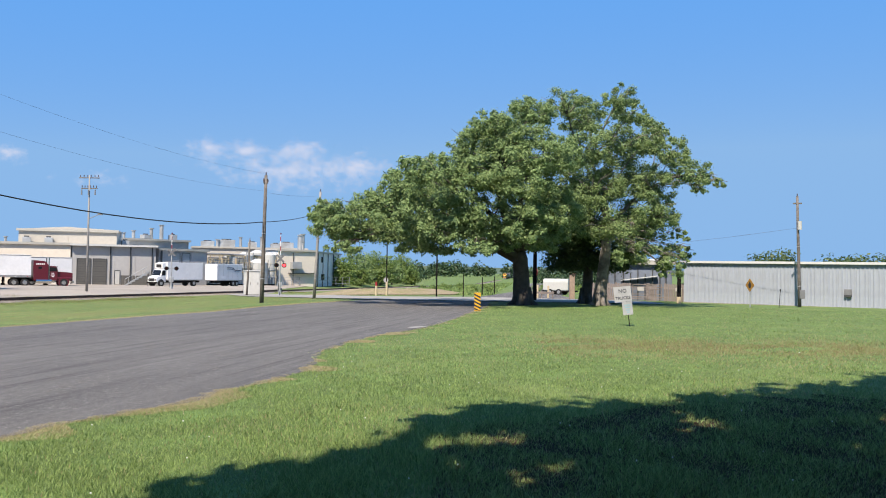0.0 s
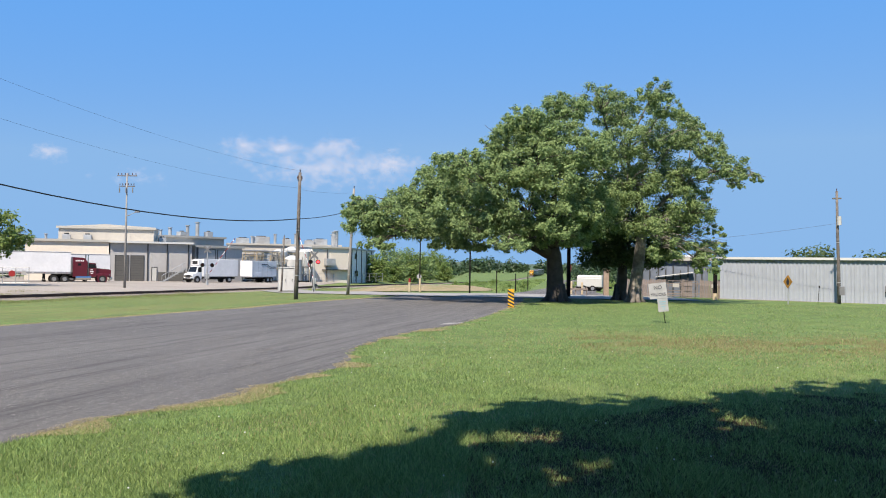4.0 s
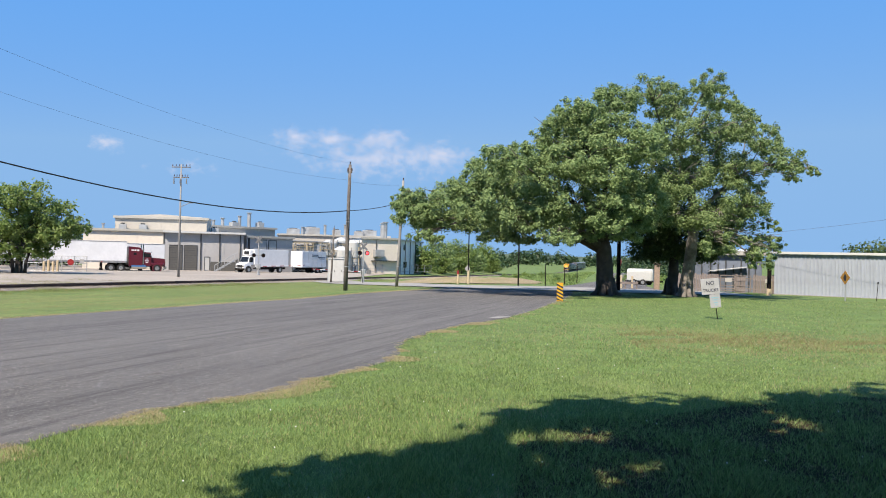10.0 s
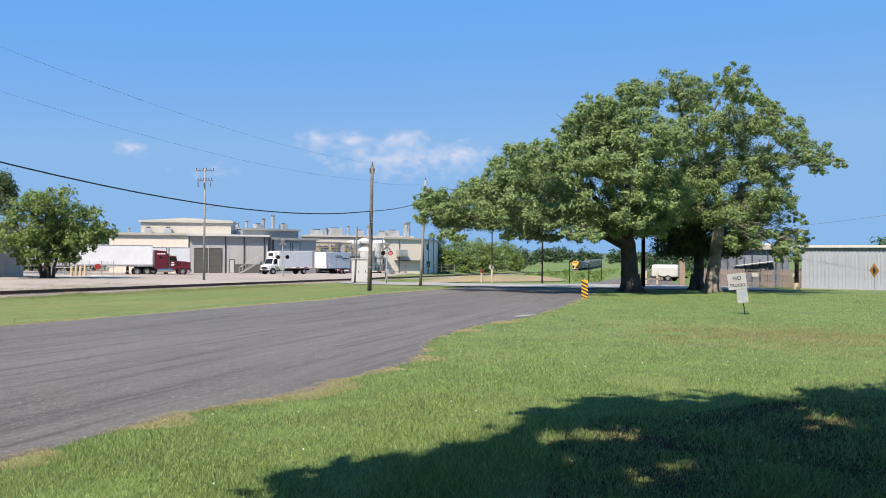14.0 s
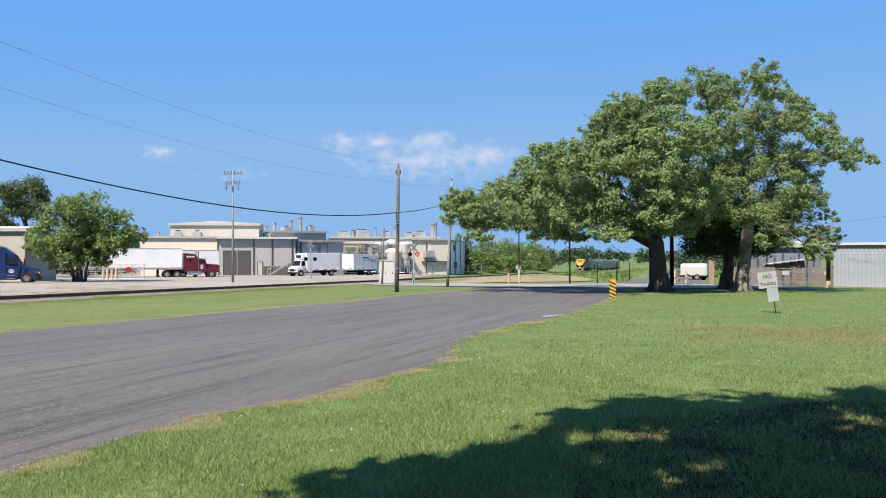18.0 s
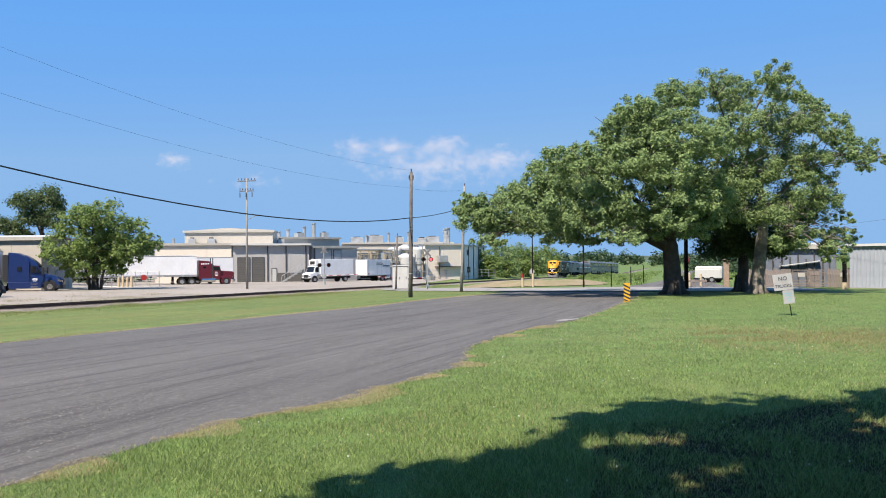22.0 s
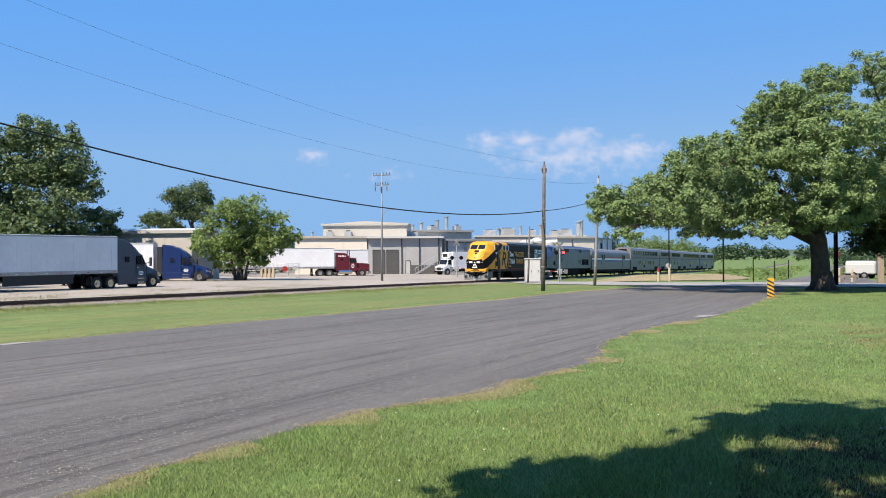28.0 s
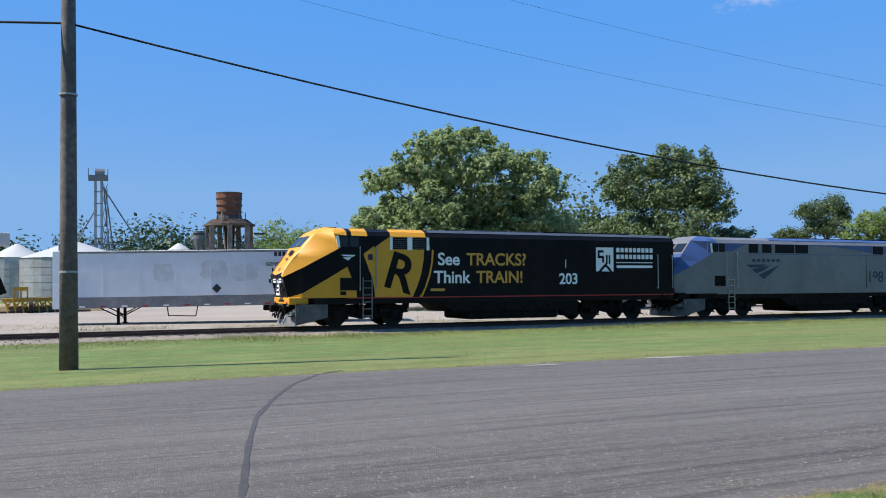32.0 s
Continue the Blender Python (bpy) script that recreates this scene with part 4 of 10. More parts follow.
def locomotive(livery):
    own = livery == "yellow"
    t = thing("locomotive", pose(0, 0, 0), "black and yellow passenger diesel locomotive with bold lettering" if own else "silver-grey and blue passenger diesel locomotive", "locomotive")
    body = LOCO_BLACK if own else LOCO_GREY
    L = 20.45
    side = [(-1.5, 1.25), (-1.5, 4.02), (-1.36, 4.22), (-1.0, 4.36), (1.0, 4.36), (1.36, 4.22), (1.5, 4.02), (1.5, 1.25)]
    hull = shell(side, 2.4, L, "body", body, t)
    # slanted front
    F, R = nose_mesh()
    front = [[(-w, -a, z), (w, -a, z), (v, -b, y), (-v, -b, y)] for (a, z, w), (b, y, v) in zip(F, F[1:])]
    hood = [F[0], F[1], F[2]] + [tuple(p + (q - p) * f for p, q in zip(F[2], F[3])) for f in (0.36, 0.70)] + [F[3]]
    upper = []
    for k in (-1, 1):
        for (a, z, w), (b, y, v), (ra, rz_, rw), (rb, ry_, rv) in zip(hood, hood[1:], R, R[1:]):
            upper.append([(k * w, -a, z), (k * rw, -ra, rz_), (k * rv, -rb, ry_), (k * v, -b, y)])
    top_mat = YELLOW if own else LOCO_BLUE
    if own:
        facet(t, "cab_front", top_mat, front[:3] + upper, weld=True)
    else:
        facet(t, "cab_front", LOCO_GREY, front[:2])
        facet(t, "blue_nose", LOCO_BLUE, front[2:3] + upper)
    facet(t, "front_mask", LOCO_BLACK if own else LOCO_BLUE, front[3:4])
    facet(t, "front_apron", LOCO_BLACK if own else LOCO_GREY, front[4:5])
    # upright walls below the ridge, tapering in plan towards the tip, with a slanted band of colour
    cols = np.unique(np.concatenate([np.linspace(-0.34, 2.05, 25), [0.5, 1.3]]))
    ra, rz_, rw = [np.array(v)[::-1] for v in zip(*R[2:])]
    for k in (-1, 1):
        over, under = [], []
        for a, b in zip(cols, cols[1:]):
            za, zb, xa, xb = *np.interp((a, b), ra, rz_), *np.interp((a, b), ra, rw)
            ma, mb = np.interp((a, b), (-0.34, 0.46, 2.05), (1.34, 1.50, 2.44))
            low_a, low_b = a + max(0.0, 0.24 * (1 - (a + 0.34) / 0.8)), b + max(0.0, 0.24 * (1 - (b + 0.34) / 0.8))
            over.append([(k * xa, -a, za), (k * xb, -b, zb), (k * xb, -low_b, mb), (k * xa, -low_a, ma)])
            under.append([(k * xa, -low_a, ma), (k * xb, -low_b, mb), (k * xb, -low_b, 1.30), (k * xa, -low_a, 1.30)])
        facet(t, "cheek_band", LOCO_BLACK if own else LOCO_GREY, over)
        facet(t, "lower_cheek", YELLOW if own else LOCO_GREY, under)
        facet(t, "tip_cheek", LOCO_BLACK if own else LOCO_GREY, [[(k * 0.92, 0.38, 2.30), (k * 1.00, 0.34, 2.20), (k * 1.00, 0.10, 1.34), (k * 1.04, 0.10, 1.30), (k * 0.98, 0.20, 1.95)]])
        facet(t, "cab_side", YELLOW if own else LOCO_GREY, [[(k * 1.47, -1.80, 4.10), (k * 1.5, -1.95, 3.80), (k * 1.5, -2.05, 3.46), (k * 1.5, -2.05, 1.30), (k * 1.5, -2.4, 1.30), (k * 1.5, -2.4, 4.02)]])
        facet(t, "cab_roof_edge", top_mat, [[(k * 1.47, -1.80, 4.10), (k * 1.5, -2.4, 4.02), (k * 1.36, -2.4, 4.22), (k * 1.25, -1.86, 4.28)],
                                            [(k * 1.25, -1.86, 4.28), (k * 1.36, -2.4, 4.22), (k * 1.0, -2.4, 4.36), (k * 0.78, -1.62, 4.42)],
                                            [(k * 0.78, -1.62, 4.42), (k * 1.25, -1.86, 4.28), (k * 1.47, -1.80, 4.10)]])
    facet(t, "cab_roof", top_mat, [[(-0.78, -1.62, 4.42), (0.78, -1.62, 4.42), (1.0, -2.4, 4.36), (-1.0, -2.4, 4.36)]])
    part("bumper_beam", box(-1.25, 1.25, -0.75, 0.12, 1.02, 1.34, 0.05), YELLOW if own else UNDER, t)
    # windscreens on the slanted face
    def slant(k0, k1, f0, f1, lift=0.012):
        (a, z, w), (b, y, v) = F[1], F[2]
        n = Vector((0, (z - y), (a - b))).normalized() * lift
        def at(k, f):
            return Vector((k, -(a + (b - a) * f), z + (y - z) * f)) + n
        return [at(k0, f0), at(k1, f0), at(k1 * 1.06, f1), at(k0 * 1.06, f1)]
    for k in (-1, 1):
        facet(t, "windscreen", GLASS, [slant(k * 0.06, k * 0.84, 0.22, 0.90)])
    (a, z, w), (b, y, v) = F[2], F[3]
    n = Vector((0, (z - y), (a - b))).normalized()
    def low(x, f, lift=0.012):
        return Vector((x, -(a + (b - a) * f), z + (y - z) * f)) + n * lift
    if own:
        facet(t, "number_board", LOCO_BLACK, [[low(-0.26, 0.05), low(0.26, 0.05), low(0.26, 0.24), low(-0.26, 0.24)]])
        facet(t, "emblem", LOCO_BLACK, [[low(-0.2, 0.34), low(0.2, 0.34), low(0.02, 0.46)]])
        facet(t, "chevron", LOCO_BLACK, [[low(-0.93, 0.90), low(0.0, 1.0), low(-0.92, 1.0)], [low(0.93, 0.90), low(0.92, 1.0), low(0.0, 1.0)]])
        facet(t, "red_lamp", RED_STRIPE, [[low(-0.1, 0.72), low(0.1, 0.72), low(0.1, 0.84), low(-0.1, 0.84)]])
        for k in (-1, 1):
            facet(t, "grab_iron", LOCO_BLACK, [[low(k * 0.72, 0.78), low(k * 0.8, 0.78), low(k * 0.8, 0.84), low(k * 0.72, 0.84)]])
        # black band running on over the cab side
        for k in (-1, 1):
            flank("black_band", [(2.05, 2.45), (2.05, 3.46), (2.8, 3.46), (2.8, 2.86), (2.60, 2.76)], LOCO_BLACK, t, 0.005, x=k * 1.5)
            flank("cab_roof_band", [(2.10, 3.46), (2.02, 4.03), (2.9, 4.03), (2.9, 3.46)], LOCO_BLACK, t, 0.004, x=k * 1.5)
        part("cab_hatch", box(SIDE - 0.012, SIDE + 0.01, -2.36, -2.10, 1.42, 1.58), LOCO_BLACK, t)
        flank("black_figure", [(2.09, 2.17), (2.62, 2.17), (2.36, 2.84), (2.85, 3.40), (2.85, 4.0), (4.36, 4.0), (3.16, 3.22), (3.62, 2.1), (3.70, 1.3), (2.87, 1.3), (2.85, 1.62), (2.09, 1.62)], LOCO_BLACK, t, 0.010)
        flank("yellow_panel", [(2.41, 1.3), (2.86, 1.3), (2.84, 1.62), (2.4, 1.62)], YELLOW, t, 0.006)
        flank("yellow_panel", [(2.4, 2.17), (2.61, 2.17), (2.4, 2.7)], YELLOW, t, 0.013)
        flank("yellow_panel", [(3.16, 3.22), (3.66, 3.58), (3.70, 1.5), (3.60, 2.1)], YELLOW, t, 0.012)
        shield = [(3.70, 1.3), (3.66, 3.5), (4.40, 4.0), (6.30, 4.02), (6.40, 3.5), (6.32, 2.8), (6.16, 2.2), (5.90, 1.3)]
        flank("yellow_shield", shield, YELLOW, t, 0.008)
        part("roof_shield", prism([(-1.507, 4.02), (-1.366, 4.227), (-1.0, 4.367), (-0.9, 4.367), (-0.9, 4.30), (-1.49, 4.0)], "Y", -4.45, -6.18), YELLOW, t)
        part("roof_patch", prism([(-1.507, 4.02), (-1.366, 4.227), (-1.0, 4.367), (-0.9, 4.367), (-0.9, 4.30), (-1.49, 4.0)], "Y", -2.62, -3.35), YELLOW, t)
        arc_o = [(6.46, 3.45), (6.42, 2.9), (6.30, 2.3), (6.10, 1.75), (5.88, 1.3)]
        flank("black_arc", [(p[0] - 0.02, p[1]) for p in arc_o] + [(p[0] - 0.36, p[1]) for p in arc_o[::-1]], LOCO_BLACK, t, 0.012)
        flank("yellow_arc", [(p[0] + 0.12, p[1]) for p in arc_o] + [(p[0] + 0.03, p[1]) for p in arc_o[::-1]], YELLOW, t, 0.014)
        lettering("letter", "R", 2.32, LOCO_BLACK, t, on_flank(4.02, 1.86, 0.013, tilt=-0.30), "big black slanted letter", 0.045)
        lettering("slogan", "See", 0.80, WHITE_PAINT, t, on_flank(6.78, 2.76), "white lettering", 0.015)
        lettering("slogan", "TRACKS?", 0.80, LETTER_YELLOW, t, on_flank(8.26, 2.76), "yellow lettering", 0.015)
        lettering("slogan", "Think", 0.80, WHITE_PAINT, t, on_flank(6.58, 1.93), "white lettering", 0.015)
        lettering("slogan", "TRAIN!", 0.80, LETTER_YELLOW, t, on_flank(8.77, 1.93), "yellow lettering", 0.015)
        lettering("road_number", "203", 0.74, WHITE_PAINT, t, on_flank(13.34, 1.86), "white number", 0.015)
        flank("small_bar", rect(6.42, 7.14, 1.56, 1.68), LETTER_YELLOW, t, 0.008)
        flank("sign_panel", rect(15.54, 16.60, 2.47, 3.68), WHITE_PAINT, t, 0.008, "white square emblem with black strokes")
        for pts in (rect(15.64, 16.0, 3.42, 3.54), rect(15.64, 15.75, 3.2, 3.5), rect(15.64, 16.0, 3.14, 3.26), rect(15.9, 16.02, 2.92, 3.2), rect(16.14, 16.24, 2.85, 3.3), rect(16.3, 16.4, 2.85, 3.3)):
            flank("emblem_stroke", pts, LOCO_BLACK, t, 0.012)
        flank("emblem_stroke", [(15.66, 2.47), (15.84, 2.47), (16.12, 2.72), (16.36, 2.47), (16.52, 2.47), (16.12, 2.9)], LOCO_BLACK, t, 0.012)
        for i in range(9):
            flank("letter_bar", rect(16.79 + i * 0.262, 16.98 + i * 0.262, 3.45, 3.67), WHITE_PAINT, t, 0.008)
            flank("letter_bar", rect(16.79 + i * 0.262, 16.98 + i * 0.262, 3.11, 3.33), WHITE_PAINT, t, 0.008)
        flank("thin_bar", rect(16.77, 19.08, 2.90, 2.94), WHITE_PAINT, t, 0.008)
        flank("small_bar", rect(16.79, 19.05, 2.65, 2.78), WHITE_PAINT, t, 0.008)
        flank("white_tick", rect(13.72, 13.76, 2.62, 3.05), WHITE_PAINT, t, 0.008)
        flank("white_emblem", [(2.10, 3.18), (2.78, 3.18), (2.70, 3.10), (2.3, 3.12)], WHITE_PAINT, t, 0.016)
        flank("white_emblem", [(2.2, 3.06), (2.62, 3.08), (2.46, 2.93)], WHITE_PAINT, t, 0.016)
        flank("red_stripe", rect(2.4, L, 1.26, 1.31), RED_STRIPE, t, 0.012)
    else:
        flank("blue_sweep", [(1.72, 3.46), (2.2, 3.60), (3.4, 3.56), (4.5, 4.02), (1.75, 4.02)], LOCO_BLUE, t, 0.006)
        flank("blue_roof_band", [(4.5, 3.97), (9.1, 4.02), (4.2, 4.02)], LOCO_BLUE, t, 0.006)
        flank("blue_sweep", [(8.6, 4.0), (11.4, 3.92), (14.4, 3.60), (14.4, 4.02), (8.6, 4.02)], LOCO_BLUE, t, 0.006)
        flank("blue_sweep", [(15.5, 3.6), (20.4, 3.72), (20.4, 4.02), (15.5, 4.02)], LOCO_BLUE, t, 0.006)
        for pts in ([(4.41, 2.86), (6.0, 2.88), (5.55, 2.72), (4.75, 2.70)], [(4.85, 2.62), (6.25, 2.84), (5.75, 2.55), (5.2, 2.38)], [(5.35, 2.30), (6.95, 2.86), (6.35, 2.45), (5.75, 2.06)]):
            flank("emblem", pts, DARK_BLUE, t, 0.008, "dark blue swept emblem")
        for i in range(6):
            flank("letter_bar", rect(4.9 + i * 0.36, 5.14 + i * 0.36, 3.02, 3.18), DARK_BLUE, t, 0.008)
        lettering("road_number", "198", 0.95, DARK_BLUE, t, on_flank(13.95, 1.86), "dark blue number", 0.01)
        for a in (15.75, 17.6):
            flank("radiator_grille", rect(a, a + 1.72, 1.72, 2.55), UNDER, t, 0.01, "black radiator grille")
        flank("door_panel", rect(2.2, 2.95, 1.7, 2.25), UNDER, t, 0.01)
        flank("seam", rect(13.88, 13.92, 1.5, 3.45), UNDER, t, 0.004)
        flank("seam", rect(4.1, 15.4, 3.44, 3.47), LOCO_BLUE, t, 0.004)
    # glass and grilles on the flank
    for k in (-1, 1):
        flank("cab_window", [(2.10, 3.54), (2.46, 3.54), (2.46, 3.98), (2.03, 3.98)], GLASS, t, 0.016, x=k * 1.5)
        flank("cab_window", rect(2.52, 2.94, 3.54, 3.98), GLASS, t, 0.016, x=k * 1.5)
        flank("window_post", [(1.97, 3.50), (2.10, 3.50), (2.03, 4.0), (1.90, 4.0)], WHITE_PAINT, t, 0.017, x=k * 1.5)
    if own:
        for a in (4.56, 5.52):
            v = flank("vent_grille", rect(a, a + 0.70, 3.45, 3.98), LOCO_BLACK, t, 0.013)
            for q in range(5):
                flank("louvre", rect(a + 0.03, a + 0.67, 3.50 + q * 0.095, 3.53 + q * 0.095), ROOF_GREY, v, 0.022)
        for a in (4.42, 5.28, 6.22):
            flank("window_post", rect(a, a + 0.13 + (0.1 if a == 5.28 else 0), 3.42, 4.0), WHITE_PAINT, t, 0.014)
    else:
        for a, b in ((4.66, 5.34), (5.66, 6.34), (6.62, 8.08), (8.16, 9.15), (14.5, 15.4)):
            flank("vent_window", rect(a, b, 3.52, 4.0), LOCO_BLACK, t, 0.013)
    # roof gear
    part("roof_hatch", box(-0.9, 0.9, -12.8, -7.4, 4.36, 4.42, 0.02), ROOF_GREY, t)
    part("exhaust_housing", box(-0.7, 0.7, -18.2, -12.9, 4.36, 4.46, 0.03), UNDER, t)
    part("horn_cluster", box(-0.35, 0.35, -2.3, -1.7, 4.36, 4.46, 0.03), UNDER, t)
    part("roof_panel", prism([(-1.37, 4.235), (-1.0, 4.372), (1.0, 4.372), (1.37, 4.235), (1.0, 4.34), (-1.0, 4.34)], "Y", -6.4, -L + 0.05), ROOF_GREY if own else LOCO_BLUE, t)
    # lower works
    part("sill", box(-1.46, 1.46, -L, -1.0, 1.02, 1.25, 0.02), LOCO_BLACK if own else UNDER, t)
    part("skirt", prism([(-7.0, 1.02), (-14.2, 1.02), (-13.4, 0.60), (-7.6, 0.60)], "X", -1.44, 1.44), UNDER, t)
    part("fuel_tank", box(-1.35, 1.35, -13.4, -8.4, 0.22, 0.85, 0.12), UNDER, t)
    part("air_tank", disc((-1.15, -9.6, 0.48), 0.2, 2.2, "Y", 16), UNDER, t)
    part("equipment_box", box(-1.42, -1.0, -14.5, -13.55, 0.3, 1.0, 0.04), UNDER, t)
    bm = bmesh.new()
    for k in (-1, 1):
        A, B, C, D = Vector((0, 0.34, 0.10)), Vector((k * 1.42, -0.10, 0.10)), Vector((k * 1.46, -0.20, 0.92)), Vector((0, 0.14, 0.46))
        back = Vector((0, -0.06, 0.0))
        q = [bm.verts.new(p) for p in (A, B, C, D, A + back, B + back, C + back, D + back)]
        for f in ((0, 1, 2, 3), (7, 6, 5, 4), (0, 4, 5, 1), (1, 5, 6, 2), (2, 6, 7, 3), (3, 7, 4, 0)):
            bm.faces.new([q[i] for i in f])
    bmesh.ops.recalc_face_normals(bm, faces=bm.faces)
    part("pilot_plow", bm, PLOUGH, t, "pale grey steel pilot plough")
    part("draft_pocket", box(-1.38, 1.38, -0.5, -0.24, 0.42, 1.02, 0.03), UNDER, t, "dark coupler pocket")
    for k in (-1, 1):
        part("step_bracket", box(k * 1.05, k * 1.32, -0.24, 0.04, 0.66, 0.72, 0.01), STEEL_BRIGHT, t)
    for x in (-0.6, -0.25, 0.25, 0.6):
        part("air_hose", rod((x, 0.05, 0.98), (x * 1.15, 0.22, 0.4), 0.04, 0.03, 8), UNDER, t)
    part("cut_lever", rod((-1.2, 0.12, 0.98), (1.2, 0.12, 0.98), 0.025, 0.025, 8), STEEL_BRIGHT, t)
    for k in (-1, 1):
        part("pilot_wing", prism([(-0.1, 1.02), (-0.15, 0.14), (-0.9, 0.30), (-1.55, 0.45), (-1.55, 1.02)], "X", k * 1.45, k * 1.39), PILOT_GREY, t)
        part("coupler_hose", rod((k * 0.45, 0.25, 1.0), (k * 0.3, 0.35, 0.45), 0.035, 0.03, 8), UNDER, t)
    bm = box(-0.16, 0.16, -0.2, 0.42, 0.72, 1.0, 0.05)
    box(-0.24, 0.06, 0.36, 0.66, 0.70, 1.02, 0.05, bm)
    box(0.10, 0.22, 0.40, 0.62, 0.74, 0.98, 0.04, bm)
    part("coupler", bm, UNDER, t)
    for k in (-1, 1):
        bm = bmesh.new()
        limb(bm, [(k * 0.5, 0.10, 1.02), (k * 0.62, 0.34, 0.80), (k * 0.48, 0.40, 0.52), (k * 0.30, 0.36, 0.62)], 0.035, 0.03, 7)
        part("jumper_cable", bm, UNDER, t)
        part("jumper_box", box(k * 0.75 - 0.12, k * 0.75 + 0.12, 0.10, 0.26, 0.86, 1.06, 0.02), UNDER, t)
        part("corner_step", box(k * 1.05, k * 1.40, -0.10, 0.10, 0.50, 0.54), UNDER, t)
    part("rear_coupler", box(-0.16, 0.16, -L - 0.35, -L + 0.2, 0.72, 1.0, 0.06), UNDER, t)
    part("diaphragm", box(-0.62, 0.62, -L - 0.28, -L, 1.2, 3.6, 0.05), UNDER, t)
    for x in (-0.62, -0.36, 0.36, 0.62):
        part("headlamp", disc((x, 0.22, 1.66 if own else 2.10), 0.075, 0.12, "Y", 16), GLASS if own else STEEL_BRIGHT, t)
    if own:
        part("white_triangle", prism([(-0.3, 1.42), (0.3, 1.42), (0.0, 2.18)], "Y", 0.24, 0.28), WHITE_PAINT, t)
        for z, w in ((1.52, 0.2), (1.70, 0.14), (1.88, 0.08)):
            part("dark_rung", box(-w, w, 0.281, 0.286, z, z + 0.09), LOCO_BLACK, t)
        part("front_lettering", box(-0.45, 0.45, 0.121, 0.126, 1.14, 1.22), LOCO_BLACK, t)
        for k in (-1, 1):
            part("marker_lamp", disc((k * 0.98, 0.13, 1.10), 0.05, 0.06, "Y", 14), RED_STRIPE, t)
            part("ditch_lamp", disc((k * 0.90, 0.27, 2.06), 0.07, 0.10, "Y", 16), STEEL_BRIGHT, t)
            for z in (2.08, 1.97):
                part("letter_bar", box(min(k * 0.26, k * 0.66), max(k * 0.26, k * 0.66), 0.20, 0.31, z, z + 0.07), WHITE_PAINT, t)
    ladder(3.35, 0.35, 2.2, t, STEEL_BRIGHT if not own else LOCO_GREY, n=6)
    handrail(2.98, 1.6, 3.55, t)
    handrail(3.76, 1.6, 3.55, t)
    ladder(19.85, 0.35, 1.3, t, UNDER, n=3)
    handrail(19.35, 1.6, 3.35, t)
    handrail(20.3, 1.6, 3.35, t)
    part("cab_door", prism([(-3.05, 1.55), (-3.68, 1.55), (-3.68, 3.5), (-3.05, 3.5)], "X", SIDE - 0.004, SIDE + 0.02), body, t) if not own else None
    if own:
        door = flank("cab_door", rect(3.12, 3.66, 1.34, 3.46), LOCO_BLACK, t, 0.011)
        flank("door_window", rect(3.38, 3.60, 2.96, 3.22), GLASS, door, 0.016)
        for z in (3.28, 2.45):
            flank("notice", rect(3.44, 3.58, z, z + 0.16), LETTER_YELLOW, door, 0.016)
        for a in (8.6, 10.2, 11.6, 14.8, 17.4):
            flank("panel_seam", rect(a, a + 0.025, 1.32, 4.0), UNDER, t, 0.005)
        flank("panel_seam", rect(6.6, 20.3, 3.44, 3.465), UNDER, t, 0.005)
    for k in (-1, 1):
        for a in (2.08, 4.82, 15.53, 18.27):
            part("brake_rod", rod((k * 1.2, -a + 0.35, 0.40), (k * 1.2, -a - 0.35, 0.30), 0.035, 0.035, 6), UNDER, t)
    for a in (1.5, 7.3):
        part("under_pipe", rod((-1.3, -a, 0.55), (-1.3, -a - 5.6 if a > 5 else -a - 0.6, 0.5), 0.05, 0.05, 8), UNDER, t)
    for q in range(9):
        part("roof_rib", box(-1.0, 1.0, -7.0 - q * 1.45, -6.92 - q * 1.45, 4.375, 4.40), ROOF_GREY, t)
    bogie(3.45, 2.74, t)
    bogie(16.9, 2.74, t)
    return t


def trailing_car(name, L, h, label):
    t = thing(name, pose(0, 0, 0), label, "railway car")
    return t


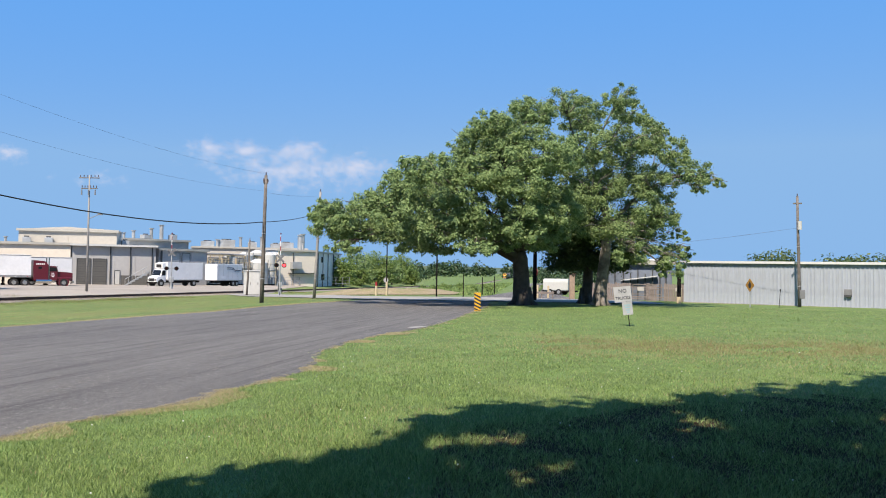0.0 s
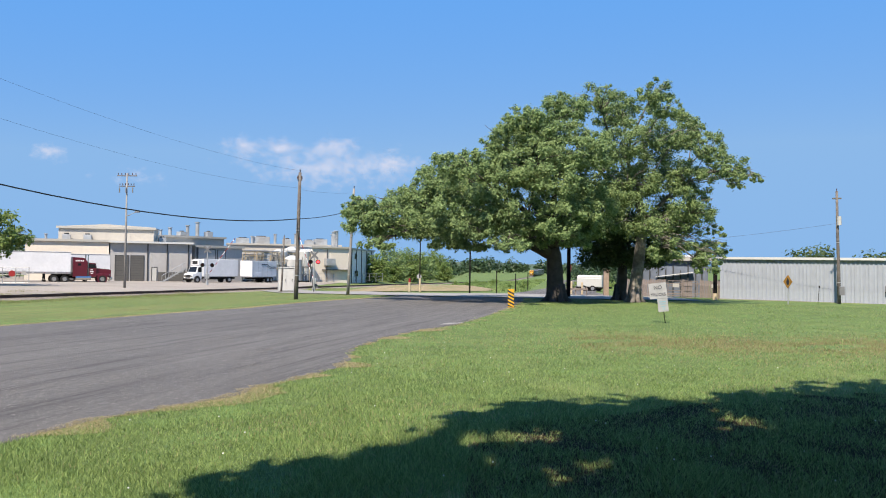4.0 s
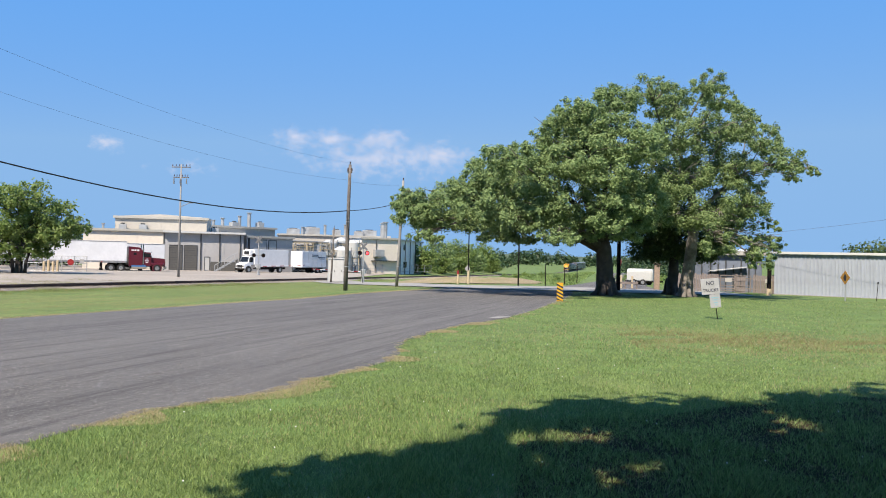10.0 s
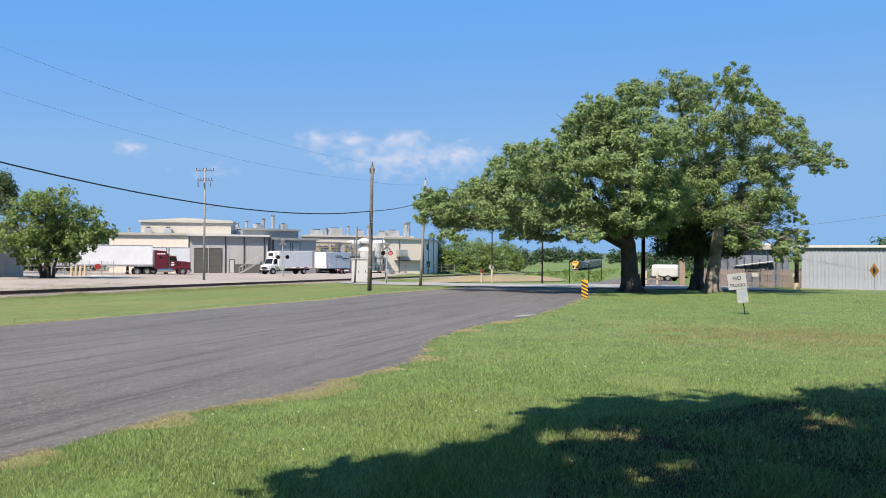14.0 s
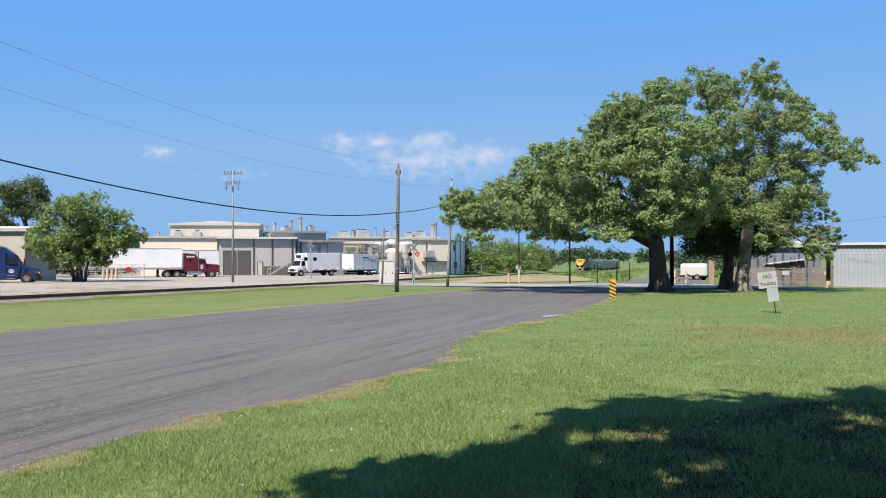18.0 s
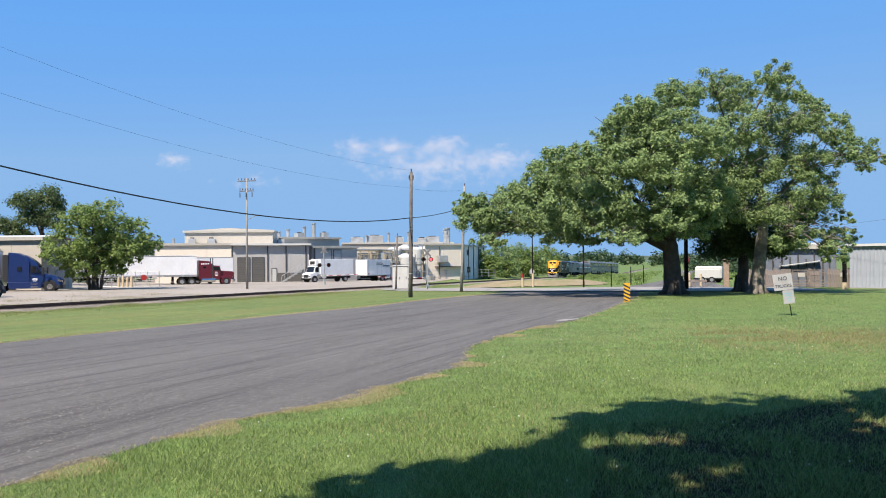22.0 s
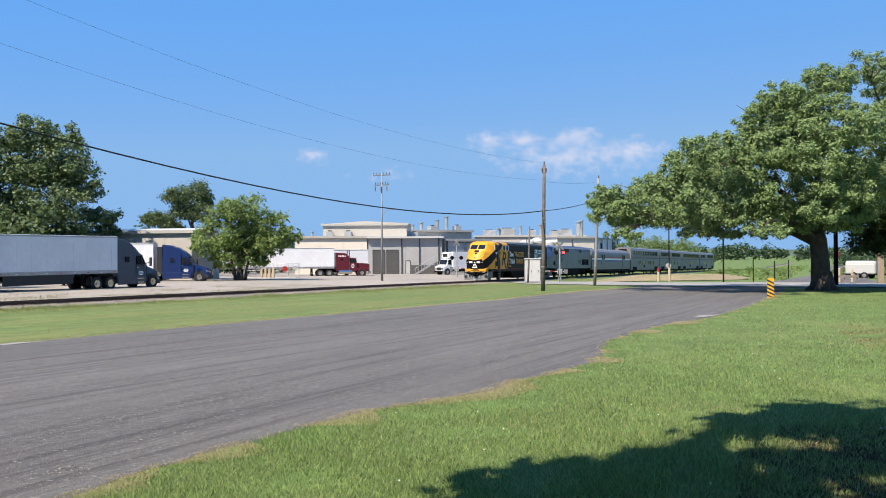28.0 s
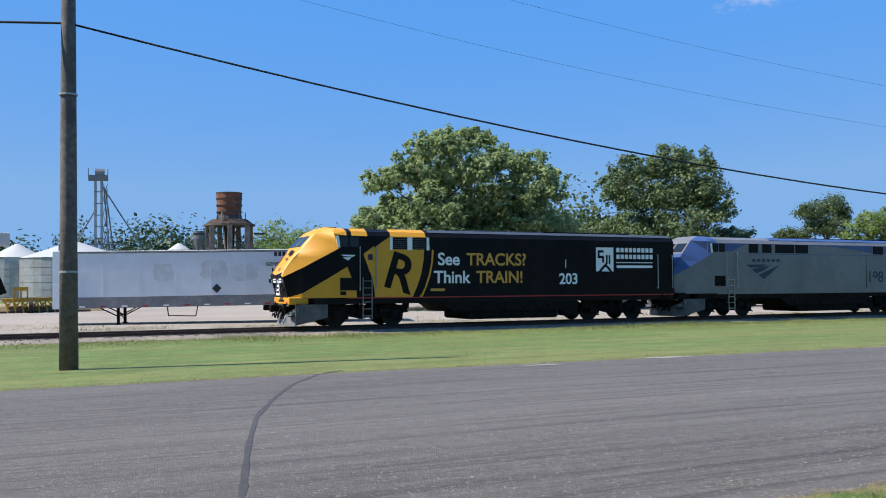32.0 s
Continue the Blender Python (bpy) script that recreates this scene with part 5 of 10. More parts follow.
def baggage_car():
    t = trailing_car("baggage_car", 25.6, 4.28, "stainless steel baggage car with red, white and blue stripes")
    L = 25.5
    sec = [(-1.5, 1.0), (-1.5, 3.35), (-1.42, 3.75), (-1.15, 4.1), (-0.6, 4.27), (0.6, 4.27), (1.15, 4.1), (1.42, 3.75), (1.5, 3.35), (1.5, 1.0)]
    shell(sec, 0.3, L, "body", STAINLESS, t)
    part("sill", box(-1.47, 1.47, -L, -0.3, 0.62, 1.0, 0.02), UNDER, t)
    flank("red_stripe", rect(0.3, L, 2.80, 2.98), RED_STRIPE, t, 0.006)
    flank("white_stripe", rect(0.3, L, 2.52, 2.80), WHITE_PAINT, t, 0.006)
    flank("blue_stripe", rect(0.3, L, 2.28, 2.52), BLUE_STRIPE, t, 0.006)
    for a in (6.2, 20.0):
        d = flank("sliding_door", rect(a, a + 1.9, 1.35, 3.45), LOCO_GREY, t, 0.02)
        flank("door_window", rect(a + 0.15, a + 0.75, 2.7, 3.35), GLASS, t, 0.028)
        flank("door_window", rect(a + 1.15, a + 1.75, 2.7, 3.35), GLASS, t, 0.028)
        flank("door_frame", rect(a - 0.1, a, 1.3, 3.5), UNDER, t, 0.022)
    for a in (4, 9, 14, 19.5, 23):
        part("roof_vent", box(-0.4, 0.4, -a - 0.35, -a + 0.35, 4.25, 4.38, 0.03), ROOF_GREY, t)
    for z in (1.25, 1.5, 1.75, 2.0, 3.15):
        flank("bead", rect(0.3, L, z, z + 0.03), STAINLESS, t, 0.02)
    part("end_diaphragm", box(-0.6, 0.6, -0.3, -0.02, 1.0, 3.6, 0.05), UNDER, t)
    part("equipment_box", box(-1.4, 1.4, -15.5, -10.0, 0.3, 0.65, 0.05), UNDER, t)
    bogie(3.6, 2.6, t)
    bogie(21.9, 2.6, t)
    return t


def bilevel_car(style):
    kinds = {0: "two-storey stainless sleeping car with rows of upper windows", 1: "two-storey stainless coach with paired upper windows", 2: "two-storey stainless lounge car with tall upper windows"}
    t = trailing_car("bilevel_car", 25.9, 4.92, kinds[style])
    L = 25.7
    sec = [(-1.52, 0.75), (-1.52, 4.35), (-1.36, 4.70), (-1.0, 4.90), (1.0, 4.90), (1.36, 4.70), (1.52, 4.35), (1.52, 0.75)]
    X = -1.52
    shell(sec, 0.25, L, "body", STAINLESS, t)
    part("roof_strip", prism([(-1.37, 4.71), (-1.0, 4.915), (1.0, 4.915), (1.37, 4.71), (1.0, 4.88), (-1.0, 4.88)], "Y", -0.3, -L + 0.05), LOCO_GREY, t)
    flank("blue_stripe", rect(0.25, L, 2.92, 3.08), DARK_BLUE, t, 0.006, x=X)
    flank("red_stripe", rect(0.25, L, 3.14, 3.20), RED_STRIPE, t, 0.006, x=X)
    if style == 0:
        uppers = [(2.2 + i * 1.55, 3.35 + i * 1.55) for i in range(14)]
    elif style == 1:
        uppers = [(1.6 + i * 1.35, 2.75 + i * 1.35) for i in range(6)] + [(13.4 + i * 1.5, 14.75 + i * 1.5) for i in range(7)]
    else:
        uppers = [(1.8 + i * 1.62, 3.36 + i * 1.62) for i in range(14)]
    for a, b in uppers:
        if b < L - 0.8:
            flank("window", rect(a, b, 3.52 if style < 2 else 3.42, 4.28), GLASS, t, 0.012, x=X)
    lowers = [(6.2, 7.0), (9.0, 10.2), (15.0, 16.1), (16.4, 17.5), (19.6, 20.4)] if style != 2 else [(5.6, 6.4), (13.0, 14.0), (17.2, 18.2)]
    for a, b in lowers:
        flank("lower_window", rect(a, b, 1.75, 2.4), GLASS, t, 0.012, x=X)
    for a in (7.6, 12.2):
        d = flank("door", rect(a, a + 0.9, 1.0, 2.75), LOCO_GREY, t, 0.012, x=X)
        flank("door_window", rect(a + 0.22, a + 0.68, 1.95, 2.55), GLASS, t, 0.02, x=X)
    part("vent_grille", prism([(-10.6, 1.2), (-11.9, 1.2), (-11.9, 1.7), (-10.6, 1.7)], "X", X - 0.01, X + 0.02), UNDER, t)
    part("underframe", box(-1.4, 1.4, -L, -0.3, 0.5, 0.78, 0.02), UNDER, t)
    for a in (3.2, 22.4):
        part("bogie_opening", box(X - 0.008, 1.528, -a - 1.75, -a + 1.75, 0.6, 1.35, 0), UNDER, t)
        bogie(a, 2.6, t)
    part("end_diaphragm", box(-0.7, 0.7, -0.25, 0.05, 2.6, 4.6, 0.05), UNDER, t)
    part("roof_unit", box(-0.8, 0.8, -14.5, -11.5, 4.9, 4.97, 0.02), ROOF_GREY, t)
    return t


lead_engine, second_engine, bag = locomotive("yellow"), locomotive("grey"), baggage_car()
sleeper, coach, lounge = bilevel_car(0), bilevel_car(1), bilevel_car(2)
last_coach = copy_thing(coach, pose(0, 0, 0))
TRAIN = ((lead_engine, 0.0), (second_engine, 21.03), (bag, 42.0), (sleeper, 68.35), (coach, 94.5), (lounge, 120.6), (last_coach, 146.7))

# ---- lorries and trailers ----
TRAILER_WHITE = material("trailer_white", (0.90, 0.91, 0.935), 0.4, 0.0, 0.05, 3, second=(0.79, 0.80, 0.82), second_scale=0.5)
TRAILER_AGED = material("trailer_aged_white", (0.90, 0.90, 0.89), 0.5, 0.0, 0.06, 2, second=(0.74, 0.735, 0.72), second_scale=0.35)
TRAILER_OLD = material("trailer_old_white", (0.98, 0.99, 1.01), 0.5, 0.0, 0.05, 2, second=(0.84, 0.85, 0.855), second_scale=0.35)
ALU = material("aluminium_rail", (0.50, 0.50, 0.50), 0.4, 0.7, 0.15, 6)
GREY_PAINT = material("dark_grey_paint", (0.075, 0.085, 0.11), 0.3, 0.2, 0.1)
BLUE_PAINT = material("blue_paint", (0.012, 0.032, 0.135), 0.28, 0.1, 0.1)
RED_PAINT = material("maroon_paint", (0.135, 0.014, 0.028), 0.28, 0.1, 0.1)
TYRE = material("tyre_rubber", (0.022, 0.022, 0.023), 0.9, 0, 0.3, 9)
CHROME = material("chrome", (0.75, 0.75, 0.76), 0.15, 1.0, 0.05)
BLACK_PLASTIC = material("black_plastic", (0.02, 0.02, 0.022), 0.6, 0, 0.2)
STAIN = material("grey_stain", (0.80, 0.815, 0.82), 0.6, 0, 0.10, 4, second=(0.66, 0.67, 0.66), second_scale=1.5)
INK = material("dark_ink", (0.02, 0.025, 0.04), 0.5)


def road_wheel(x, y, r, w, parent, hub=CHROME):
    bm = disc((x, y, r), r, w, "X", 26)
    bmesh.ops.bevel(bm, geom=[e for e in bm.edges if len(e.link_faces) == 2 and e.calc_face_angle() > 1.2], offset=0.05, segments=2, affect="EDGES")
    wh = part("wheel", bm, TYRE, parent)
    s = 1 if x > 0 else -1
    bm = disc((x + s * w * 0.5, y, r), r * 0.56, 0.03, "X", 20)
    disc((x + s * w * 0.54, y, r), r * 0.2, 0.09, "X", 14, bm)
    part("rim", bm, hub, wh)


SILL_GREY = material("grimy_sill_grey", (0.30, 0.295, 0.29), 0.7, 0, 0.2, 3, second=(0.20, 0.19, 0.175), second_scale=0.8)


def semi_trailer(m, L, skin, label, h=4.1, rear_doors=True, skirt=False, group="parked trailers", posts=9, lower=None, hub=None, sill=None, slide=0.0):
    """Box trailer: rear end at y = 0, front at y = L."""
    t = thing("semi_trailer", m, label, "trailer", group)
    part("box_body", box(-1.28, 1.28, 0.06, L, 1.12, h, 0.025), skin, t)
    part("top_rail", box(-1.3, 1.3, 0.05, L + 0.01, h - 0.13, h - 0.02, 0.01), sill or ALU, t)
    part("floor_rail", box(-1.3, 1.3, 0.05, L + 0.01, 1.06, 1.32 if lower is None else lower, 0.01), sill or ALU, t)
    for k in (-1, 1):
        for i in range(posts):
            y = 0.6 + (L - 1.2) * i / (posts - 1)
            part("side_post", box(k * 1.28 - 0.008, k * 1.28 + 0.008, y - 0.02, y + 0.02, 1.32, h - 0.15), skin, t)
    for i in range(12):
        y = 0.4 + (L - 0.8) * i / 11
        part("side_marker", box(1.29, 1.315, y - 0.10, y + 0.10, 1.14, 1.19), RED_STRIPE if i % 2 else WHITE_PAINT, t)
    for k in (-1, 1):
        d = part("rear_door", box(min(0.02 * k, k * 1.22), max(0.02 * k, k * 1.22), 0.0, 0.07, 1.22, h - 0.12, 0.01), skin, t)
        for x in (0.35, 0.85):
            part("lock_rod", rod((k * x, -0.03, 1.2), (k * x, -0.03, h - 0.15), 0.018, 0.018, 8), ALU, d)
        for z in (1.5, 2.6, h - 0.5):
            part("hinge", box(k * 1.16 - 0.06, k * 1.16 + 0.06, -0.03, 0.0, z, z + 0.12), ALU, d)
    part("bumper_bar", box(-1.15, 1.15, -0.02, 0.08, 0.5, 0.62, 0.01), UNDER, t)
    for k in (-1, 1):
        part("bumper_post", box(k * 0.6 - 0.05, k * 0.6 + 0.05, 0.0, 0.1, 0.55, 1.1), UNDER, t)
        part("tail_lamp", box(k * 1.05 - 0.12, k * 1.05 + 0.12, -0.02, 0.02, 1.08, 1.18), RED_STRIPE, t)
    part("slider_frame", box(-0.6, 0.6, 1.0, 5.2, 0.75, 1.08, 0.03), UNDER, t)
    for y in (2.2 + slide, 3.5 + slide):
        for x in (-1.02, 1.02):
            road_wheel(x, y, 0.5, 0.46, t, hub or ALU)
        part("axle", rod((-0.9, y, 0.5), (0.9, y, 0.5), 0.07, 0.07, 8), UNDER, t)
    for k in (-1, 1):
        part("mud_flap", box(k * 1.0 - 0.3, k * 1.0 + 0.3, 1.45, 1.47, 0.25, 0.95), BLACK_PLASTIC, t)
        bm = box(k * 0.95 - 0.07, k * 0.95 + 0.07, L - 3.2, L - 3.06, 0.22, 1.1)
        box(k * 0.95 - 0.15, k * 0.95 + 0.15, L - 3.28, L - 2.98, 0.0 if not skirt else 0.18, 0.22 if not skirt else 0.24, 0, bm)
        part("landing_leg", bm, UNDER, t)
    part("leg_brace", rod((-0.95, L - 3.13, 0.9), (0.95, L - 3.13, 0.35), 0.03, 0.03, 6), UNDER, t)
    if skirt:
        part("side_skirt", box(1.2, 1.25, 4.3, L - 4.2, 0.38, 1.08, 0.01), BLACK_PLASTIC, t)
    return t


def tractor(m, paint, style, label):
    """Tractor unit: bumper at y = 0, driving towards +y."""
    t = thing("semi_tractor", m, label, "truck")
    if style == "aero":
        def loft(name, sections, mat, bev):
            """A body through upright outlines: (y, half width low, half width high, z low, z high)."""
            bm = bmesh.new()
            rings = [[bm.verts.new(v) for v in ((-a, y, z0), (a, y, z0), (b, y, z1), (-b, y, z1))] for y, a, b, z0, z1 in sections]
            for p, q in zip(rings, rings[1:]):
                for i in range(4):
                    bm.faces.new((p[i], p[(i + 1) % 4], q[(i + 1) % 4], q[i]))
            bm.faces.new(rings[0][::-1])
            bm.faces.new(rings[-1])
            bmesh.ops.recalc_face_normals(bm, faces=bm.faces)
            if bev:
                bmesh.ops.bevel(bm, geom=[e for e in bm.edges if e.calc_face_angle(0) > 0.3], offset=bev, segments=3, affect="EDGES", profile=0.5)
            return part(name, bm, mat, t, "", False)
        loft("hood", [(0.0, 0.78, 0.70, 0.62, 1.18), (-0.35, 0.98, 0.80, 0.60, 1.42), (-1.0, 1.06, 0.84, 0.60, 1.62), (-1.78, 1.08, 0.92, 0.60, 1.86)], paint, 0.10)
        loft("cab", [(-1.72, 1.16, 1.04, 0.62, 1.88), (-2.30, 1.20, 0.98, 0.62, 2.72), (-3.05, 1.22, 1.02, 0.62, 2.98)], paint, 0.05)
        loft("sleeper", [(-3.0, 1.24, 1.20, 0.62, 3.00), (-3.35, 1.24, 1.14, 0.62, 3.50), (-4.1, 1.25, 1.12, 0.62, 3.86), (-4.95, 1.25, 1.12, 0.62, 3.94)], paint, 0.07)
        loft("roof_fairing", [(-2.25, 0.92, 0.88, 2.70, 2.78), (-2.75, 1.02, 0.92, 2.80, 3.22), (-3.45, 1.08, 0.98, 2.9, 3.66)], paint, 0.06)
        part("windscreen", prism([(-1.76, 1.93), (-2.20, 2.62), (-2.26, 2.60), (-1.84, 1.91)], "X", -1.02, 1.02), GLASS, t)
        part("sun_visor", prism([(-2.14, 2.66), (-2.02, 2.58), (-2.30, 2.76)], "X", -0.98, 0.98), BLACK_PLASTIC, t)
        for k in (-1, 1):
            x = k * 1.235
            part("door_window", prism([(-1.92, 1.90), (-2.34, 2.56), (-2.92, 2.60), (-2.92, 1.90)], "X", k * 1.10, x - k * 0.005), GLASS, t)
            part("window_pillar", prism([(-2.36, 1.90), (-2.36, 2.58), (-2.42, 2.58), (-2.42, 1.90)], "X", k * 1.10, x + k * 0.004), paint, t)
            part("sleeper_window", prism([(-3.75, 2.10), (-3.75, 2.52), (-4.12, 2.52), (-4.12, 2.10)], "X", k * 1.20, k * 1.262), GLASS, t)
            for y in (-1.86, -3.02):
                part("door_seam", box(min(k * 1.2, x + k * 0.006), max(k * 1.2, x + k * 0.006), y - 0.02, y + 0.02, 0.75, 1.88), BLACK_PLASTIC, t)
            part("door_handle", box(min(x, x + k * 0.03), max(x, x + k * 0.03), -2.95, -2.75, 1.62, 1.68), CHROME, t)
            part("mirror", box(k * 1.50 - 0.1, k * 1.50 + 0.1, -1.78, -1.64, 1.75, 2.45, 0.03), BLACK_PLASTIC, t)
            part("mirror_arm", rod((k * 1.1, -1.85, 1.95), (k * 1.46, -1.72, 2.1), 0.03, 0.03, 6), BLACK_PLASTIC, t)
            fairing = part("side_fairing", box(k * 1.22 - 0.04, k * 1.22 + 0.04, -4.9, -1.95, 0.34, 0.98, 0.03), paint, t)
            for z in (0.44, 0.74):
                part("step", box(k * 1.262 - 0.004, k * 1.262 + 0.004, -2.9, -2.2, z, z + 0.09), CHROME, fairing)
            part("headlamp", prism([(-0.02, 0.92), (-0.02, 1.12), (-0.55, 1.32), (-0.42, 1.02)], "X", k * 0.80, k * 1.02), CHROME, t)
            part("wheel_arch", disc((k * 1.02, -1.15, 0.55), 0.62, 0.14, "X", 24), BLACK_PLASTIC, t)
            part("cab_extender", box(k * 1.2 - 0.02, k * 1.2 + 0.02, -5.45, -4.95, 1.0, 3.7, 0.005), BLACK_PLASTIC, t)
            part("rear_fender", box(k * 1.02 - 0.26, k * 1.02 + 0.26, -7.6, -7.5, 0.35, 1.05), BLACK_PLASTIC, t)
            for z, w in ((1.30, 0.42), (1.18, 0.55), (1.06, 0.36)):
                part("door_lettering", box(min(x, x + k * 0.006), max(x, x + k * 0.006), -2.5 - w / 2, -2.5 + w / 2, z, z + 0.06), WHITE_PAINT, t)
        part("grille", box(-0.52, 0.52, -0.10, 0.03, 0.66, 1.14, 0.02), BLACK_PLASTIC, t)
        for i in range(5):
            part("grille_bar", box(-0.50, 0.50, 0.03, 0.045, 0.70 + i * 0.085, 0.72 + i * 0.085), CHROME, t)
        loft("bumper", [(0.06, 0.86, 0.86, 0.32, 0.64), (-0.25, 1.14, 1.14, 0.32, 0.66), (-0.62, 1.16, 1.16, 0.34, 0.66)], BLACK_PLASTIC, 0.04)
        axles, back = (-5.7, -7.0), -7.5
    else:
        part("hood", prism([(0.0, 0.75), (0.0, 1.75), (-0.3, 1.85), (-1.9, 1.98), (-1.9, 0.7)], "X", -0.75, 0.75), paint, t)
        bm = prism([(-1.88, 0.75), (-1.88, 1.98), (-2.05, 2.65), (-3.05, 2.75), (-3.05, 0.7)], "X", -1.08, 1.08)
        bmesh.ops.bevel(bm, geom=bm.edges[:], offset=0.06, segments=2, affect="EDGES")
        part("cab", bm, paint, t)
        bm = prism([(-3.05, 0.75), (-3.05, 2.85), (-3.5, 3.35), (-4.9, 3.45), (-4.9, 0.75)], "X", -1.22, 1.22)
        bmesh.ops.bevel(bm, geom=bm.edges[:], offset=0.06, segments=2, affect="EDGES")
        part("sleeper", bm, paint, t)
        for k in (-1, 1):
            part("fender", box(min(k * 0.7, k * 1.15), max(k * 0.7, k * 1.15), -1.95, -0.25, 0.85, 1.25, 0.12), paint, t)
            part("door_window", prism([(-1.98, 2.0), (-2.1, 2.5), (-2.9, 2.55), (-2.9, 2.0)], "X", k * 1.082, k * 1.092), GLASS, t)
            part("sleeper_window", prism([(-3.9, 2.3), (-3.9, 2.6), (-4.3, 2.6), (-4.3, 2.3)], "X", k * 1.222, k * 1.23), GLASS, t)
            part("exhaust_pipe", rod((k * 1.12, -3.0, 1.0), (k * 1.12, -3.0, 3.75), 0.08, 0.08, 10), CHROME, t)
            part("headlamp", box(k * 0.9 - 0.15, k * 0.9 + 0.15, -0.35, -0.2, 0.95, 1.2, 0.03), CHROME, t)
            part("fuel_tank", disc((k * 0.98, -3.6, 0.68), 0.32, 1.9, "Y", 18), CHROME, t)
            for i in range(5):
                part("cab_lettering", prism([(-3.55 - i * 0.22, 2.86), (-3.55 - i * 0.22, 3.04), (-3.70 - i * 0.22, 3.04), (-3.70 - i * 0.22, 2.86)], "X", k * 1.222, k * 1.23), WHITE_PAINT, t)
            for z, w in ((2.05, 0.34), (1.80, 0.5), (1.60, 0.3)):
                part("door_lettering", box(min(k * 1.08, k * 1.092), max(k * 1.08, k * 1.092), -2.5 - w / 2, -2.5 + w / 2, z - 0.35, z - 0.25), WHITE_PAINT, t)
            for z in (0.45, 0.72):
                part("step", box(min(k * 0.9, k * 1.16), max(k * 0.9, k * 1.16), -2.75, -2.1, z, z + 0.06), CHROME, t)
            part("fender_crown", disc((k * 0.98, -1.15, 0.56), 0.66, 0.40, "X", 22), paint, t)
        part("windscreen", prism([(-1.86, 2.04), (-2.01, 2.6), (-2.07, 2.6), (-1.94, 2.02)], "X", -0.98, 0.98), GLASS, t)
        part("sun_visor", box(-1.0, 1.0, -2.02, -1.86, 2.62, 2.68), CHROME, t)
        for i in range(9):
            part("grille_bar", box(-0.5 + i * 0.12, -0.46 + i * 0.12, 0.03, 0.045, 0.85, 1.65), BLACK_PLASTIC, t)
        part("grille", box(-0.55, 0.55, -0.05, 0.03, 0.8, 1.7, 0.02), CHROME, t)
        part("bumper", box(-1.15, 1.15, -0.2, 0.12, 0.4, 0.75, 0.05), CHROME, t)
        axles, back = (-5.9, -7.2), -7.7
    part("chassis", box(-0.45, 0.45, back, -0.8, 0.6, 0.9, 0.02), UNDER, t)
    part("fifth_wheel", disc((0, (axles[0] + axles[1]) / 2, 1.0), 0.5, 0.12, "Z", 16), UNDER, t)
    for x in (-1.03, 1.03):
        road_wheel(x, -1.15, 0.5, 0.32, t)
        for y in axles:
            road_wheel(x, y, 0.5, 0.46, t)
    return t


RZ_TRACK = -math.degrees(TH)
# trailer behind the grey tractor, parallel to the track
def beside(x, y, rz, dx, dy):
    """A place dx right and dy ahead of a point, for a thing turned by rz."""
    c, s = math.cos(radians(rz)), math.sin(radians(rz))
    return x + dx * c - dy * s, y + dx * s + dy * c


gx0, gy0 = beside(-46.9, 40.6, RZ_TRACK, -1.3, 1.7)
grey_trailer = semi_trailer(stand(gx0, gy0, RZ_TRACK), 14.4, TRAILER_WHITE, "long white box trailer with side skirts behind a grey tractor", 3.9, True, True, posts=12)
for z in (3.0, 2.75, 2.45):
    part("door_bar", box(1.283, 1.292, 2.8, 3.3, z, z + 0.07), INK, grey_trailer)
tx, ty = beside(gx0, gy0, RZ_TRACK, 0, 19.4)
tractor(stand(tx, ty, RZ_TRACK), GREY_PAINT, "aero", "dark grey aerodynamic semi tractor with sleeper cab")
old_trailer = semi_trailer(stand(-55.65, 40.87, RZ_TRACK), 14.4, TRAILER_AGED, "older white box trailer with closed rear doors", 3.85, posts=10, slide=1.0)
for x, z, w in ((-0.75, 3.05, 0.5), (0.35, 3.05, 0.35), (-0.6, 1.6, 0.2), (0.7, 1.6, 0.12)):
    part("door_bar", box(x, x + w, -0.008, 0.0, z, z + 0.12), INK, old_trailer)
second_trailer = semi_trailer(stand(-59.69, 42.11, RZ_TRACK), 14.4, TRAILER_AGED, "white box trailer parked close alongside an older one", 3.85, posts=10)
part("door_bar", box(0.3, 0.95, -0.008, 0.0, 3.0, 3.14), INK, second_trailer)
# contractor's trailer close behind the rails
cx0, cy0 = -43.2, 21.5
gc_rz = math.degrees(math.atan2(6.0, -14.6))
cx1, cy1 = beside(cx0, cy0, gc_rz, 1.3, 0)
gc = semi_trailer(stand(cx1, cy1, gc_rz), 15.8, TRAILER_OLD, "weathered white contractor trailer with painted side and grey sill", 4.05, posts=9, lower=1.64, hub=UNDER, sill=SILL_GREY)


def near_side(parent, a, z, size, text, mat, bold=0.004):
    m = Matrix(((0, 0, -1, -1.295), (-1, 0, 0, a), (0, 1, 0, z), (0, 0, 0, 1)))
    return lettering("lettering", text, size, mat, parent, m, "dark painted lettering", bold)


# its flank to the rails is at x = -1.28, rear end to the right as seen from the road
def gc_bar(y0, y1, z0, z1, mat=INK, name="letter_bar", lift=0.012):
    return part(name, box(-1.28 - lift, -1.27, y0, y1, z0, z1), mat, gc)


